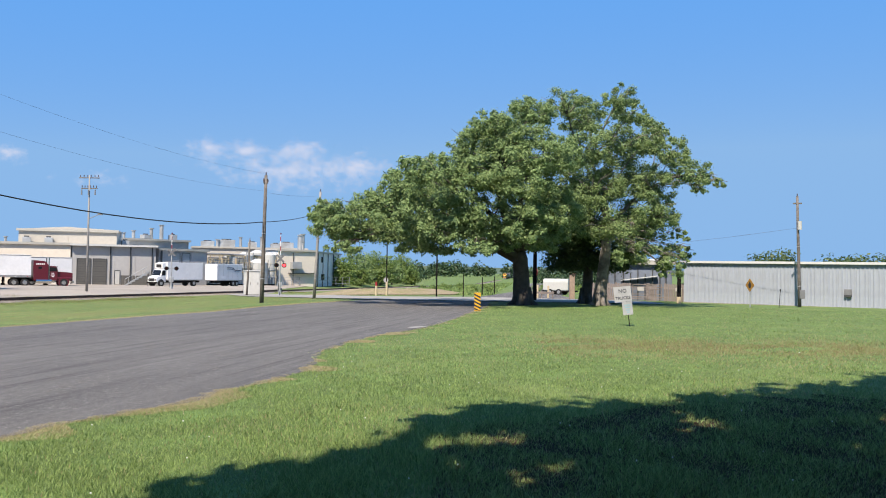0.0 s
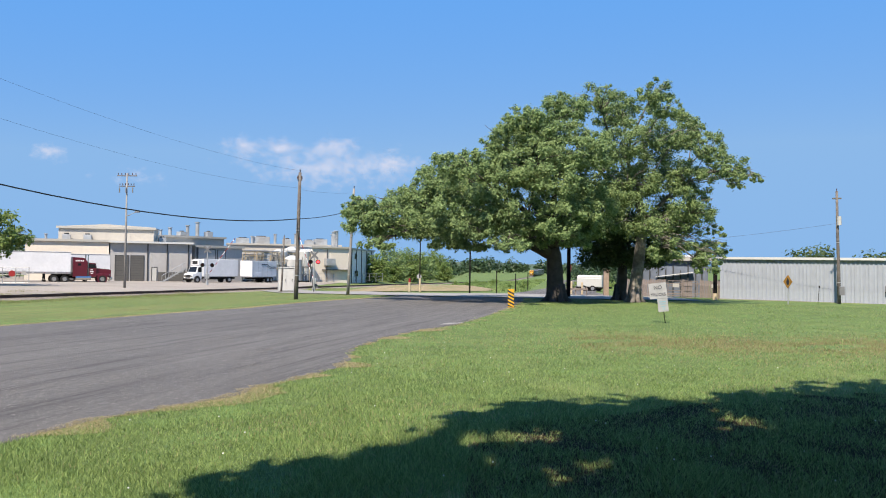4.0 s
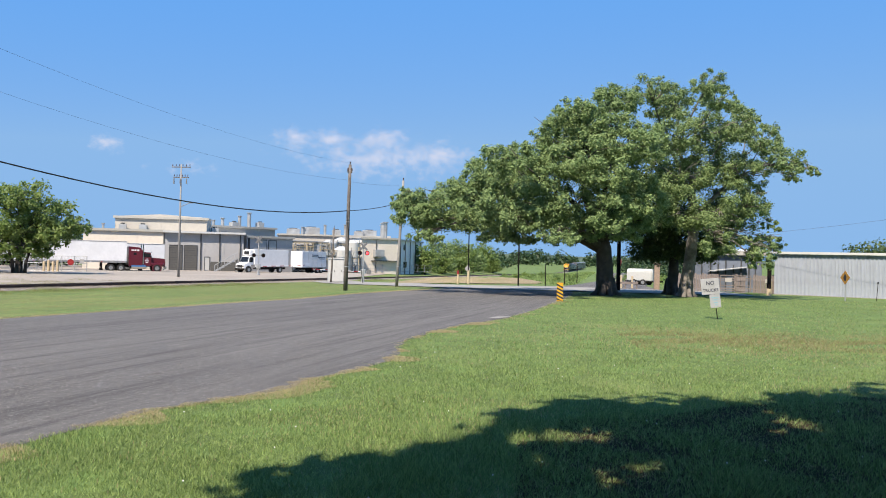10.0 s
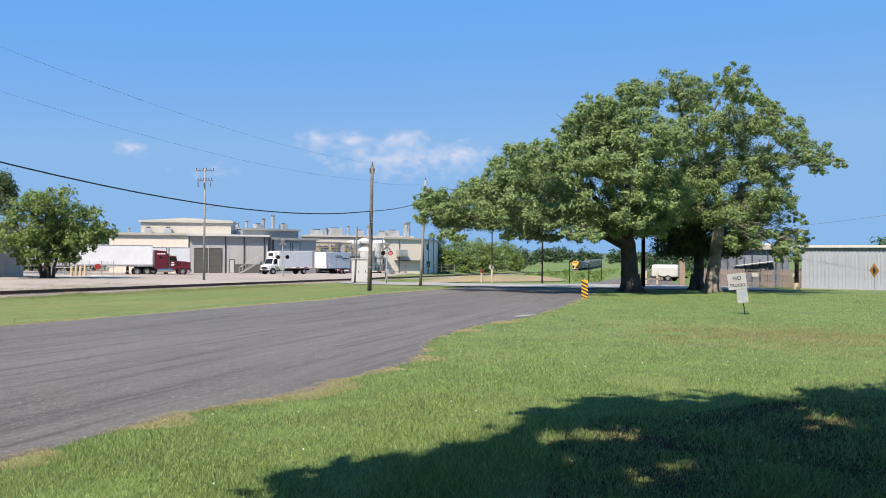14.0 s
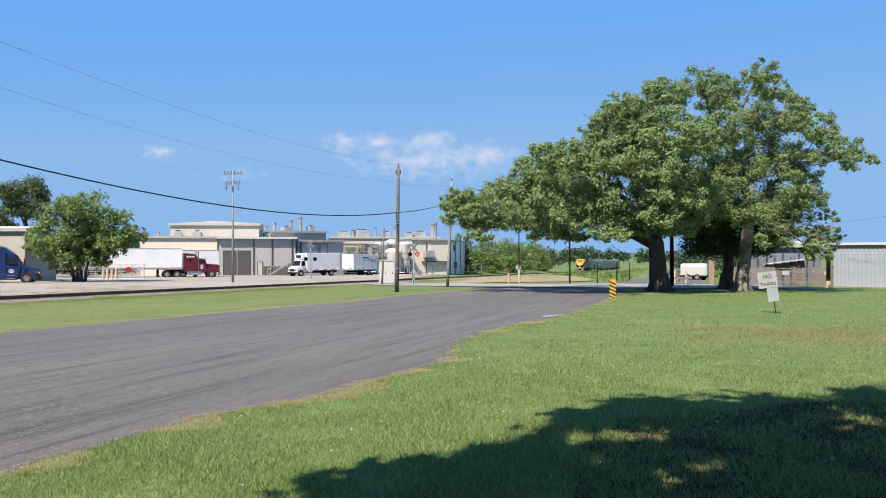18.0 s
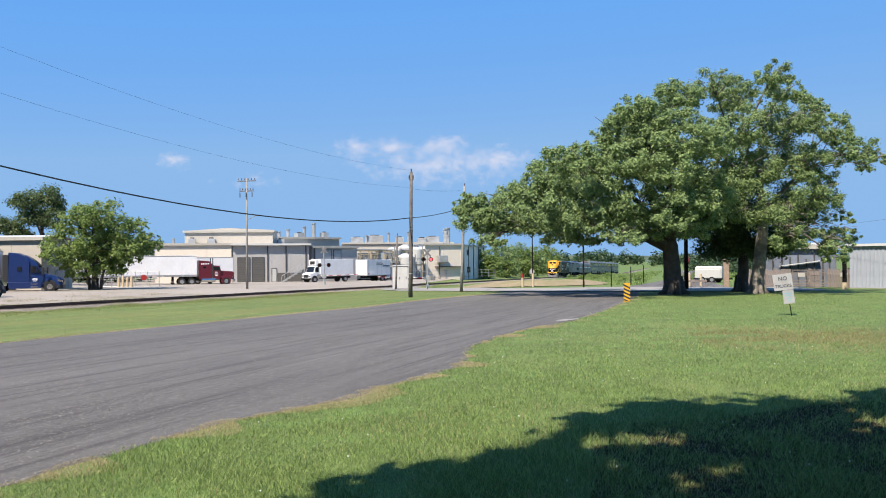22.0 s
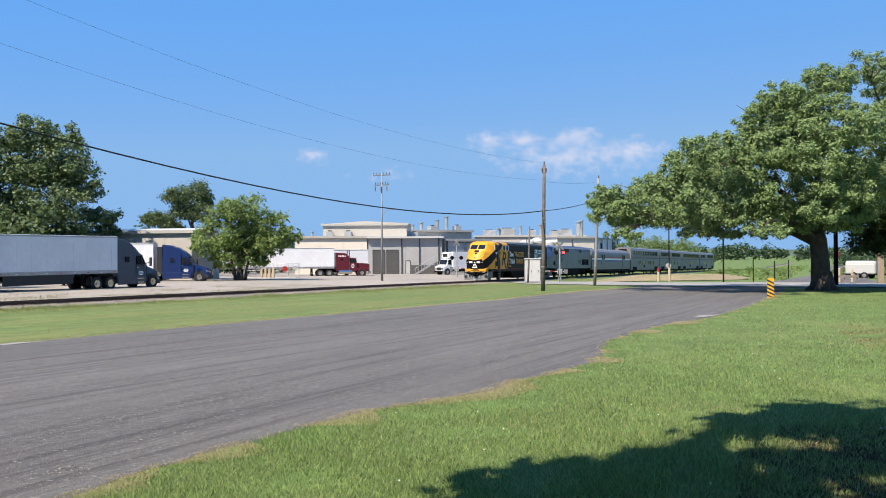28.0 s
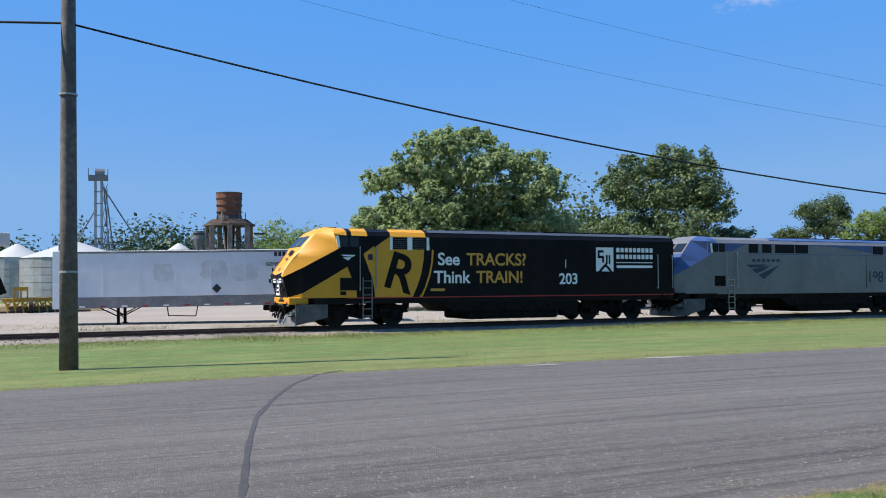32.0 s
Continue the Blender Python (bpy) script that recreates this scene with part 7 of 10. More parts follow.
# corrugated shed across the lawn
shed = thing("metal_shed", pose(19.2, 69.5, gz(19.2, 69.5) - 0.1, 0, 0, math.degrees(math.atan2(-8.3, 11.8))), "long galvanised corrugated metal shed with white roof edge", "shed")
SHED_L, SHED_H = 44.0, 3.28
part("wall_core", box(0, SHED_L, 0.05, 0.2, 0, SHED_H), SHED_WALL, shed)
part("end_wall", box(0, 0.15, 0.2, 16, 0, SHED_H), SHED_WALL, shed)
part("back_wall", box(0, SHED_L, 16, 16.2, 0, SHED_H), SHED_WALL, shed)
part("roof", prism([(-0.14, SHED_H), (8, SHED_H + 0.06), (16.4, SHED_H), (16.4, SHED_H + 0.1), (8, SHED_H + 0.16), (-0.14, SHED_H + 0.1)], "X", -0.3, SHED_L), WHITE_ROOF, shed)
part("fascia", box(-0.3, SHED_L, -0.19, -0.14, SHED_H - 0.06, SHED_H + 0.12), WHITE_ROOF, shed, "bright white metal fascia")
bm = bmesh.new()
prof = []
for k in range(3):
    x = k * 0.3
    prof += [(x, 0.045), (x + 0.17, 0.045), (x + 0.20, 0.0), (x + 0.27, 0.0), (x + 0.2995, 0.045)]
va = [(a, b, 0.0) for a, b in prof] + [(a, b, SHED_H - 0.02) for a, b in prof]
n = len(prof)
sheet_me = place("wall_sheet", va, [(i, i + 1, n + i + 1, n + i) for i in range(n - 1)], SHED_WALL)
for i in range(int(SHED_L / 0.9)):
    mesh_part("wall_sheet", sheet_me, shed, "", (i * 0.9, 0, 0.0))
part("wall_vent", box(11.8, 12.3, -0.12, 0.04, 1.05, 1.45, 0.01), LOCO_GREY, shed)
part("vent_hood", box(11.8, 12.3, -0.16, 0.0, 0.90, 1.04, 0.01), DARK_TRIM, shed)
part("meter_box", box(14.6, 14.9, -0.1, 0.04, 0.9, 1.2, 0.01), LOCO_GREY, shed)
part("peeling_door", box(15.2, 16.05, -0.03, 0.03, 0.1, 1.75), TRAILER_OLD, shed)
part("corner_post", box(-0.35, -0.15, -0.1, 0.1, 0, 1.1), CREAM, shed)
part("foundation", box(0, SHED_L, -0.06, 0.04, 0, 0.16), CONCRETE, shed)

# blue-grey structure and timber fence beside the shed
WOOD = material("weathered_fence_wood", (0.255, 0.215, 0.195), 0.9, 0, 0.3, 8, 0.3, 30, second=(0.17, 0.14, 0.125), second_scale=1.2)
fence = thing("board_fence", pose(12.0, 72.0, gz(12.0, 72.0), 0, 0, -10), "weathered wooden board fence with a gate", "fence")
bm = box(0, 0.16, 0, 0.025, 0.04, 1.42)
board_me = bpy.data.meshes.new("fence_board")
bm.to_mesh(board_me)
bm.free()
board_me.materials.append(WOOD)
g = random.Random(5)
for i in range(50):
    if 19 <= i < 26 or 30 <= i < 33:
        continue
    mesh_part("fence_board", board_me, fence, "", (i * 0.185, g.uniform(-0.01, 0.01), g.uniform(-0.05, 0.05)))
for x in (0, 2.3, 4.8, 6.2, 7.6, 9.2):
    part("fence_post", box(x - 0.06, x + 0.06, 0.03, 0.15, -0.2, 1.5), WOOD, fence)
for z in (0.3, 1.1):
    part("fence_rail", box(0, 9.3, 0.03, 0.08, z, z + 0.09), WOOD, fence)
for k in (3.6, 4.8):
    gate = part("gate_frame", box(k, k + 1.15, -0.03, 0.0, 0.15, 0.22), WOOD, fence)
    for q in ((k, k + 0.07, 0.15, 1.4), (k + 1.08, k + 1.15, 0.15, 1.4)):
        part("stile", box(q[0], q[1], -0.03, 0.0, q[2], q[3]), WOOD, gate)
    for z in (0.55, 0.95, 1.33):
        part("gate_bar", box(k, k + 1.15, -0.03, 0.0, z, z + 0.06), WOOD, gate)
for x in (4.0, 7.0):
    part("notice", box(x, x + 0.5, -0.06, -0.035, 0.85, 1.15), PALE_TRIM, fence)
BLUE_TIN = material("blue_grey_tin", (0.20, 0.235, 0.30), 0.6, 0.1, 0.15, 2, second=(0.13, 0.15, 0.19), second_scale=0.6)
lean = Hall((13.6, 74.5), (19.3, 73.5), 8, 3.3, BLUE_TIN, "blue-grey tin lean-to behind a fence", "tin_shed", 0.6, 0.2)
part("fallen_sheet", prism([(1.6, 1.7), (4.6, 2.1), (4.6, 2.16), (1.6, 1.76)], "Y", -0.5, -0.1), WHITE_ROOF, lean.t, "white roof sheet lying aslant")
for x in (0.5, 1.1, 1.8, 2.4, 3.0, 3.6, 4.2, 4.8, 5.3):
    part("post", box(x - 0.05, x + 0.05, -0.2, -0.08, 0, 2.5 + 0.3 * math.sin(x * 5)), DARK_TRIM, lean.t)
brick = thing("gate_pillar", stand(11.0, 74.0), "square brown stone gate pillar", "pillar")
STONE = material("pillar_stone", (0.36, 0.27, 0.20), 0.9, 0, 0.2, 6, 0.4, 20)
part("shaft", box(-0.22, 0.22, -0.22, 0.22, -0.1, 2.1, 0.02), STONE, brick)
part("cap", box(-0.28, 0.28, -0.28, 0.28, 2.1, 2.25, 0.03), STONE, brick)
post = thing("black_post", stand(17.9, 66.0), "dark timber post at the shed corner", "post")
part("shaft", rod((0, 0, -0.1), (0, 0, 3.0), 0.16, 0.14, 10), UNDER, post)
part("collar", rod((0, 0, 0), (0, 0, 0.5), 0.17, 0.17, 10), CREAM, post)
tank = thing("white_box_trailer", stand(12.44, 94.2, 62), "white box body on a small trailer beyond the trees", "trailer")
bm = prism([(-0.98, 0.45), (-0.98, 1.45), (-0.88, 1.72), (0.88, 1.72), (0.98, 1.45), (0.98, 0.45)], "Y", -1.5, 1.3)
bmesh.ops.bevel(bm, geom=bm.edges[:], offset=0.08, segments=2, affect="EDGES")
part("box_body", bm, TANK_WHITE, tank)
part("frame", box(-0.9, 0.9, -2.0, 1.5, 0.34, 0.47), UNDER, tank)
for x in (-0.9, 0.9):
    for y in (-0.5, 0.5):
        road_wheel(x, y, 0.32, 0.22, tank, ALU)
for x, h in ((8.33, 1.1), (9.25, 1.05)):
    p = thing("bollard", stand(x, 76.0), "cream concrete bollard beside the drive", "bollard", "drive bollards")
    part("shaft", rod((0, 0, -0.1), (0, 0, h), 0.09, 0.09, 12), CREAM, p)
    part("cap", rod((0, 0, h), (0, 0, h + 0.05), 0.09, 0.05, 12), CREAM, p)
barrier = thing("board_rail", stand(8.3, 72.5), "low weathered board rail beside the drive", "rail")
part("board", box(-1.0, 1.0, -0.04, 0.04, 0.45, 0.62), WOOD, barrier)
for x in (-0.9, 0, 0.9):
    part("post", box(x - 0.05, x + 0.05, 0.04, 0.12, -0.1, 0.7), WOOD, barrier)

# ---- poles and wires ----
POLE_WOOD = material("weathered_pole_wood", (0.18, 0.158, 0.14), 0.95, 0, 0.35, 7, 0.5, 14, second=(0.11, 0.095, 0.085), second_scale=1.4)
GREY_POLE = material("pale_grey_pole", (0.31, 0.30, 0.29), 0.7, 0, 0.12, 5)
WIRE = material("cable_black", (0.012, 0.012, 0.013), 0.7)
THIN_WIRE = material("weathered_wire", (0.10, 0.11, 0.13), 0.6)
PORCELAIN = material("insulator_brown", (0.10, 0.06, 0.05), 0.3)


def utility_pole(x, y, h, r, label, lean=(0.0, 0.0), mat=POLE_WOOD, arm=0.0, rz=0.0, name="utility_pole"):
    t = thing(name, pose(x, y, gz(x, y) - 0.1, lean[0], lean[1], rz), label, "pole")
    bm = bmesh.new()
    limb(bm, [(0, 0, 0), (0.01, 0, h * 0.3), (0, 0.01, h * 0.65), (0, 0, h)], r, r * 0.68, 14)
    part("shaft", bm, mat, t, "", True)
    if arm:
        part("crossarm", box(-arm, arm, -0.06, 0.06, h - 0.5, h - 0.38, 0.01), mat, t)
        for k in (-0.9, -0.45, 0.45, 0.9):
            part("insulator", rod((k * arm, 0, h - 0.38), (k * arm, 0, h - 0.2), 0.05, 0.03, 8), PORCELAIN, t)
    for z in (h * 0.2, h * 0.55):
        part("band", disc((0, 0, z), r * 0.98, 0.05, "Z", 14), GALVANISED, t)
    part("pin", rod((0, 0, h), (0, 0, h + 0.18), 0.03, 0.04, 8), PORCELAIN, t)
    return t


def wire(name, a, b, sag, r, label, n=26, mat=None, skew=0.0):
    a, b = Vector(a), Vector(b)
    pts = []
    for i in range(n + 1):
        k = i / n
        p = a.lerp(b, k)
        p.z -= (4 * sag - skew * (1 - 2 * k)) * k * (1 - k)
        pts.append(p)
    bm = bmesh.new()
    limb(bm, pts, r, r, 6)
    me = bpy.data.meshes.new(name)
    bm.to_mesh(me)
    bm.free()
    me.materials.append(mat or WIRE)
    return tagged(new(name, me), label, "cable")


PL, P1, P2 = (-22.27, 3.27), (-10.87, 52.99), (-9.5, 65.3)
big = utility_pole(*PL, 12.0, 0.215, "thick weathered wooden utility pole by the road", (0, -0.2))
part("nail_plate", box(-0.09, 0.03, -0.215, -0.19, 2.9, 3.05), GALVANISED, big)
utility_pole(*P1, 7.85, 0.135, "slender wooden utility pole on the road verge", (0, 0.9), arm=0.14, rz=30)
utility_pole(*P2, 8.1, 0.12, "pale leaning utility pole beside the oak crown", (0, 2.4), GREY_POLE)
utility_pole(-21.2, 95.2, 6.2, 0.12, "short leaning wooden pole beside a signal cabinet", (0, 2.2))
rp = utility_pole(25.0, 61.1, 7.85, 0.12, "wooden utility pole with transformer and meter before the shed", (0, -1.6))
part("transformer", rod((0.05, -0.2, 5.5), (0.05, -0.2, 6.1), 0.14, 0.14, 14), TANK_WHITE, rp)
part("meter_box", box(-0.05, 0.3, -0.25, -0.1, 0.7, 1.3, 0.02), LOCO_GREY, rp)
part("crossarm", box(-0.3, 0.3, -0.05, 0.05, 7.3, 7.4), POLE_WOOD, rp)
wire("overhead_cable", (*PL, 8.03), (*P1, 4.38), 1.87, 0.028, "thick black bundled overhead cable", skew=1.1)
wire("overhead_cable", (*PL, 8.03), (-30.0, -40.0, 8.2), 0.9, 0.028, "thick black bundled overhead cable")
wire("overhead_cable", (*P1, 4.38), (*P2, 5.65), 0.12, 0.022, "thick black bundled overhead cable")
for z, z1, s_ in ((10.15, 6.27, 1.63), (11.73, 7.33, 1.58)):
    wire("overhead_wire", (*PL, z), (*P1, z1), s_, 0.004, "thin bare overhead power wire", mat=THIN_WIRE)
    wire("overhead_wire", (*PL, z), (-30, -40, z), 0.9, 0.006, "thin bare overhead power wire", mat=THIN_WIRE)
wire("guy_wire", (*P1, 6.2), (*P2, 7.0), 0.1, 0.006, "thin bare overhead power wire", mat=THIN_WIRE)
wire("overhead_wire", (25.0, 61.1, 5.0), (11.5, 75.0, 3.6), 0.25, 0.008, "thin bare overhead power wire", mat=THIN_WIRE)


def line_tower(x, y):
    t = thing("power_line_pole", stand(x, y), "tall pale steel power pole with insulator arms and lamp", "pole")
    bm = bmesh.new()
    limb(bm, [(0, 0, -0.1), (0, 0, 6), (0, 0, 12.2)], 0.14, 0.07, 14)
    part("shaft", bm, GREY_POLE, t, "", True)
    for z, w in ((11.85, 1.05), (10.75, 0.85)):
        a = part("crossarm", box(-w, w, -0.05, 0.05, z, z + 0.10, 0.01), POLE_WOOD, t)
        for i in range(6):
            xx = -w + 0.1 + i * (2 * w - 0.2) / 5
            part("insulator", rod((xx, 0, z + 0.14), (xx, 0, z + 0.36), 0.05, 0.035, 8), PORCELAIN, a)
    for k in (-0.7, 0, 0.7):
        part("cutout", rod((k, -0.2, 10.1), (k, -0.2, 10.65), 0.08, 0.06, 10), LOCO_GREY, t)
    part("lamp_arm", rod((0, 0, 7.6), (1.1, 0, 8.1), 0.04, 0.03, 8), GREY_POLE, t)
    part("lamp_head", box(0.95, 1.45, -0.12, 0.12, 8.02, 8.18, 0.03), LOCO_GREY, t)
    return t


line_tower(-37.0, 91.3)

# ---- level crossing ----
RED_GLOW = glow_material("red_signal_glow", (1.0, 0.05, 0.06), 2.2)
DARK_LENS = material("unlit_red_lens", (0.06, 0.008, 0.008), 0.2)
GATE_RED = material("gate_red", (0.36, 0.02, 0.022), 0.5)


def crossing_signal(x, y, rz, h, lit, lz=2.68, lx=0.62):
    t = thing("crossing_signal", stand(x, y, rz), "railway crossing signal with red lamps, crossbuck and gate", "crossing signal", "level crossing signals")
    part("mast", rod((0, 0, -0.1), (0, 0, h), 0.09, 0.08, 12), GALVANISED, t)
    part("base", rod((0, 0, -0.1), (0, 0, 0.5), 0.22, 0.16, 12), GALVANISED, t)
    for k in (-1, 1):
        bm = box(-0.62, 0.62, -0.12, -0.09, -0.115, 0.115)
        bmesh.ops.rotate(bm, cent=(0, 0, 0), matrix=Matrix.Rotation(k * 0.79, 3, "Y"), verts=bm.verts)
        bmesh.ops.translate(bm, vec=(0, -0.012 * (k + 1), h - 0.45), verts=bm.verts)
        part("crossbuck_board", bm, LOCO_GREY, t)
    part("lamp_arm", box(-lx - 0.13, lx + 0.13, -0.06, 0.06, lz - 0.06, lz + 0.06), GALVANISED, t)
    for k in (-lx, lx):
        d = part("backplate", disc((k, -0.1, lz), 0.28, 0.03, "Y", 24), BLACK_PLASTIC, t)
        part("red_lens", disc((k, -0.14, lz), 0.17, 0.05, "Y", 20), RED_GLOW if k > 0 and lit else DARK_LENS, d, "red signal lamp")
        part("hood", prism([(k - 0.19, lz + 0.04), (k - 0.12, lz + 0.18), (k, lz + 0.22), (k + 0.12, lz + 0.18), (k + 0.19, lz + 0.04), (k + 0.16, lz + 0.16), (k, lz + 0.25), (k - 0.16, lz + 0.16)], "Y", -0.12, -0.42), BLACK_PLASTIC, d)
    part("gate_motor", box(-0.3, 0.3, -0.05, 0.4, 0.9, 1.5, 0.03), GALVANISED, t)
    arm = part("gate_arm", box(-0.035, 0.035, -0.015, 0.015, -0.9, 6.2), WHITE_PAINT, t, "white and red crossing gate arm")
    arm.location = (0, 0.3, 1.2)
    for i in range(5):
        part("red_band", box(-0.038, 0.038, -0.018, 0.018, 0.6 + i * 1.15, 1.15 + i * 1.15), GATE_RED, arm)
    part("counterweight", box(-0.25, 0.25, -0.08, 0.08, -0.95, -0.45, 0.02), LOCO_GREY, arm)
    part("gate_lamp", disc((0, -0.05, 6.1), 0.09, 0.08, "Y", 12), RED_PAINT, arm)
    return t, arm


signal_near, gate_near = crossing_signal(-19.5, 105.4, 12, 4.75, True, 3.5, 0.45)
signal_far, gate_far = crossing_signal(-35.5, 114.8, 20, 5.2, False)
hut = thing("signal_cabinet", stand(-20.9, 96.2, 16), "white metal railway signal cabinet with double doors", "cabinet")
CABINET = material("cabinet_white", (0.66, 0.65, 0.62), 0.5, 0, 0.07, 3)
part("housing", box(-0.832, 0.832, -0.9, 0.9, 0.1, 2.65, 0.03), CABINET, hut)
part("roof_cap", box(-0.896, 0.896, -1.0, 1.0, 2.65, 2.75, 0.02), CABINET, hut)
part("plinth", box(-0.768, 0.768, -0.8, 0.8, -0.15, 0.1), CONCRETE, hut)
for x0, x1 in ((-0.76, -0.015), (0.015, 0.76)):
    d = part("cabinet_door", box(x0, x1, -0.93, -0.9, 0.2, 2.55, 0.005), CABINET, hut)
    part("door_handle", box((x0 + x1) / 2 + 0.2, (x0 + x1) / 2 + 0.25, -0.97, -0.93, 1.2, 1.45), BLACK_PLASTIC, d)
guy = thing("guy_stake", stand(-17.0, 92.0, 0), "slanting guy wire guard by the cabinet", "stake")
part("stake", rod((0, 0, -0.1), (-0.5, 0.3, 3.0), 0.04, 0.03, 8), BLACK_PLASTIC, guy)

# ---- signs by the road ----
SIGN_WHITE = material("sign_white", (0.43, 0.43, 0.43), 0.6, 0, 0.1, 5, second=(0.36, 0.36, 0.35), second_scale=3.0)
FADED_INK = material("faded_ink", (0.06, 0.06, 0.085), 0.7)
OCHRE = material("weathered_sign_ochre", (0.42, 0.22, 0.035), 0.6, 0, 0.15, 6, second=(0.28, 0.15, 0.03), second_scale=4.0)
SIGN_YELLOW = material("sign_yellow", (0.78, 0.42, 0.02), 0.45, 0, 0.05)
PALE_BLUE = material("pale_blue_print", (0.25, 0.45, 0.52), 0.6)
s = thing("road_sign", pose(6.73, 31.68, gz(6.73, 31.68), 0, -7, -12), "leaning white no trucks sign with smaller notice on a thin post", "sign")
part("post", rod((0.13, 0.03, -0.1), (0.10, 0.03, 1.35), 0.016, 0.016, 8), UNDER, s)
bm = box(-0.31, 0.31, -0.006, 0.006, 0.88, 1.44, 0.003)
plate = part("sign_plate", bm, SIGN_WHITE, s)
for txt, x, z in (("NO", -0.14, 1.22), ("TRUCKS", -0.265, 0.98)):
    lettering("lettering", txt, 0.185 if txt == "NO" else 0.142, FADED_INK, s, Matrix(((1, 0, 0, x), (0, 0, -1, -0.012), (0, 1, 0, z), (0, 0, 0, 1))), "black sign lettering", 0.002)
part("small_notice", box(-0.06, 0.30, -0.012, -0.002, 0.40, 0.87, 0.002), SIGN_WHITE, s, "smaller white notice with pale print")
for k, z in enumerate((0.74, 0.66, 0.56, 0.48)):
    part("print_bar", box(0.0 + 0.03 * k, 0.24 - 0.02 * k, -0.018, -0.012, z, z + 0.035), PALE_BLUE, s)

m = thing("object_marker", pose(1.81, 43.44, gz(1.81, 43.44), 0, 0, -2), "yellow and black striped hazard marker on a post", "sign")
part("post", box(-0.025, 0.025, 0.01, 0.05, -0.1, 0.95), GALVANISED, m)
part("marker_plate", box(-0.155, 0.155, -0.004, 0.008, 0.02, 0.93, 0.002), SIGN_YELLOW, m)
for i in range(6):
    z = -0.06 + i * 0.175
    lo, hi = max(0.02, z), min(0.93, z + 0.085)
    pts = [(-0.155, z + 0.155), (0.155, z), (0.155, z + 0.085), (-0.155, z + 0.24)]
    pts = [(a, min(0.93, max(0.02, b))) for a, b in pts]
    if i < 5:
        part("black_stripe", prism(pts, "Y", -0.009, -0.003), INK, m)
d = thing("warning_sign", pose(20.6, 58.5, gz(20.6, 58.5), 0, 0, -70), "weathered ochre diamond warning sign with black symbol", "sign")
part("post", box(-0.03, 0.03, 0.01, 0.06, -0.1, 1.5), GALVANISED, d)
part("diamond_plate", prism([(-0.45, 1.48), (0, 1.02), (0.45, 1.48), (0, 1.94)], "Y", -0.006, 0.006), OCHRE, d)
part("black_symbol", prism([(-0.09, 1.28), (0.09, 1.28), (0.14, 1.5), (0, 1.75), (-0.14, 1.5)], "Y", -0.012, -0.005), INK, d)
d = thing("thin_stake", pose(22.6, 58.6, gz(22.6, 58.6), 0, 4, 0), "thin dark stake in the lawn", "stake")
part("stake", rod((0, 0, -0.1), (0, 0, 1.25), 0.02, 0.02, 6), UNDER, d)
part("tip", rod((0, 0, 1.1), (0, 0, 1.25), 0.045, 0.045, 8), UNDER, d)
st = thing("stop_sign", pose(7.3, 68.4, gz(7.3, 68.4), 0, 0, -68), "red octagonal stop sign on a post", "sign")
part("post", box(-0.03, 0.03, 0.01, 0.06, -0.1, 2.6), GALVANISED, st)
part("octagon_plate", disc((0, 0, 2.2), 0.40, 0.012, "Y", 8), GATE_RED, st)
part("word_bar", box(-0.24, 0.24, -0.012, -0.005, 2.12, 2.28), WHITE_PAINT, st)
dk = thing("dark_pole", stand(7.1, 66.8), "dark wooden pole behind the oak trunk", "pole")
part("shaft", rod((0, 0, -0.1), (0, 0, 7.5), 0.16, 0.12, 12), UNDER, dk)
part("cap", disc((0, 0, 7.5), 0.13, 0.05, "Z", 12), UNDER, dk)
rs = thing("round_sign", stand(-5.4, 84.5, 10), "white round sign beside the crossing", "sign")
part("post", rod((0, 0.03, -0.1), (0, 0.03, 1.7), 0.03, 0.03, 8), GALVANISED, rs)
part("plate", disc((0, 0, 1.35), 0.24, 0.012, "Y", 24), SIGN_WHITE, rs)
for i, (x, y) in enumerate(((-5.77, 77.2), (-4.9, 78.0))):
    p = thing("marker_post", stand(x, y), "short cream post with red top", "post", "marker posts")
    part("shaft", rod((0, 0, -0.1), (0, 0, 0.85), 0.1, 0.1, 10), CREAM, p)
    part("red_top", rod((0, 0, 0.85), (0, 0, 1.2), 0.102, 0.09, 10), GATE_RED if i == 0 else CREAM, p)
for x, y, h, thick in ((-5.22, 82.7, 6.2, 0.055), (-0.44, 74.75, 4.3, 0.07), (1.88, 76.2, 1.9, 0.045), (3.91, 84.6, 1.7, 0.05), (5.48, 91.2, 1.8, 0.05)):
    p = thing("slim_pole", stand(x, y), "slim dark metal pole at the field edge", "pole", "slim dark poles")
    part("shaft", rod((0, 0, -0.1), (0, 0, h), thick, thick * 0.85, 10), UNDER, p)
    part("cap", disc((0, 0, h), thick * 1.2, 0.06, "Z", 10), UNDER, p)
# gate posts and notices at the yard entrance
for i in range(4):
    x, y = -55.6 + 0.5 * i, 97.2 + 0.1 * i
    p = thing("bollard", stand(x, y), "cream concrete bollard at the yard gate", "bollard", "yard gate bollards")
    part("shaft", rod((0, 0, -0.1), (0, 0, 1.15 + 0.15 * (i % 2)), 0.15, 0.15, 12), CREAM, p)
    part("cap", rod((0, 0, 1.15 + 0.15 * (i % 2)), (0, 0, 1.22 + 0.15 * (i % 2)), 0.15, 0.08, 12), CREAM, p)
gt = thing("chain_link_gate", stand(-58.6, 98.0, 18), "chain-link gate with red round stop plate", "gate")
for x in (0, 1.4, 2.8, 4.2, 5.6, 7.0):
    part("gate_post", rod((x, 0, -0.1), (x, 0, 1.9), 0.045, 0.045, 8), GALVANISED, gt)
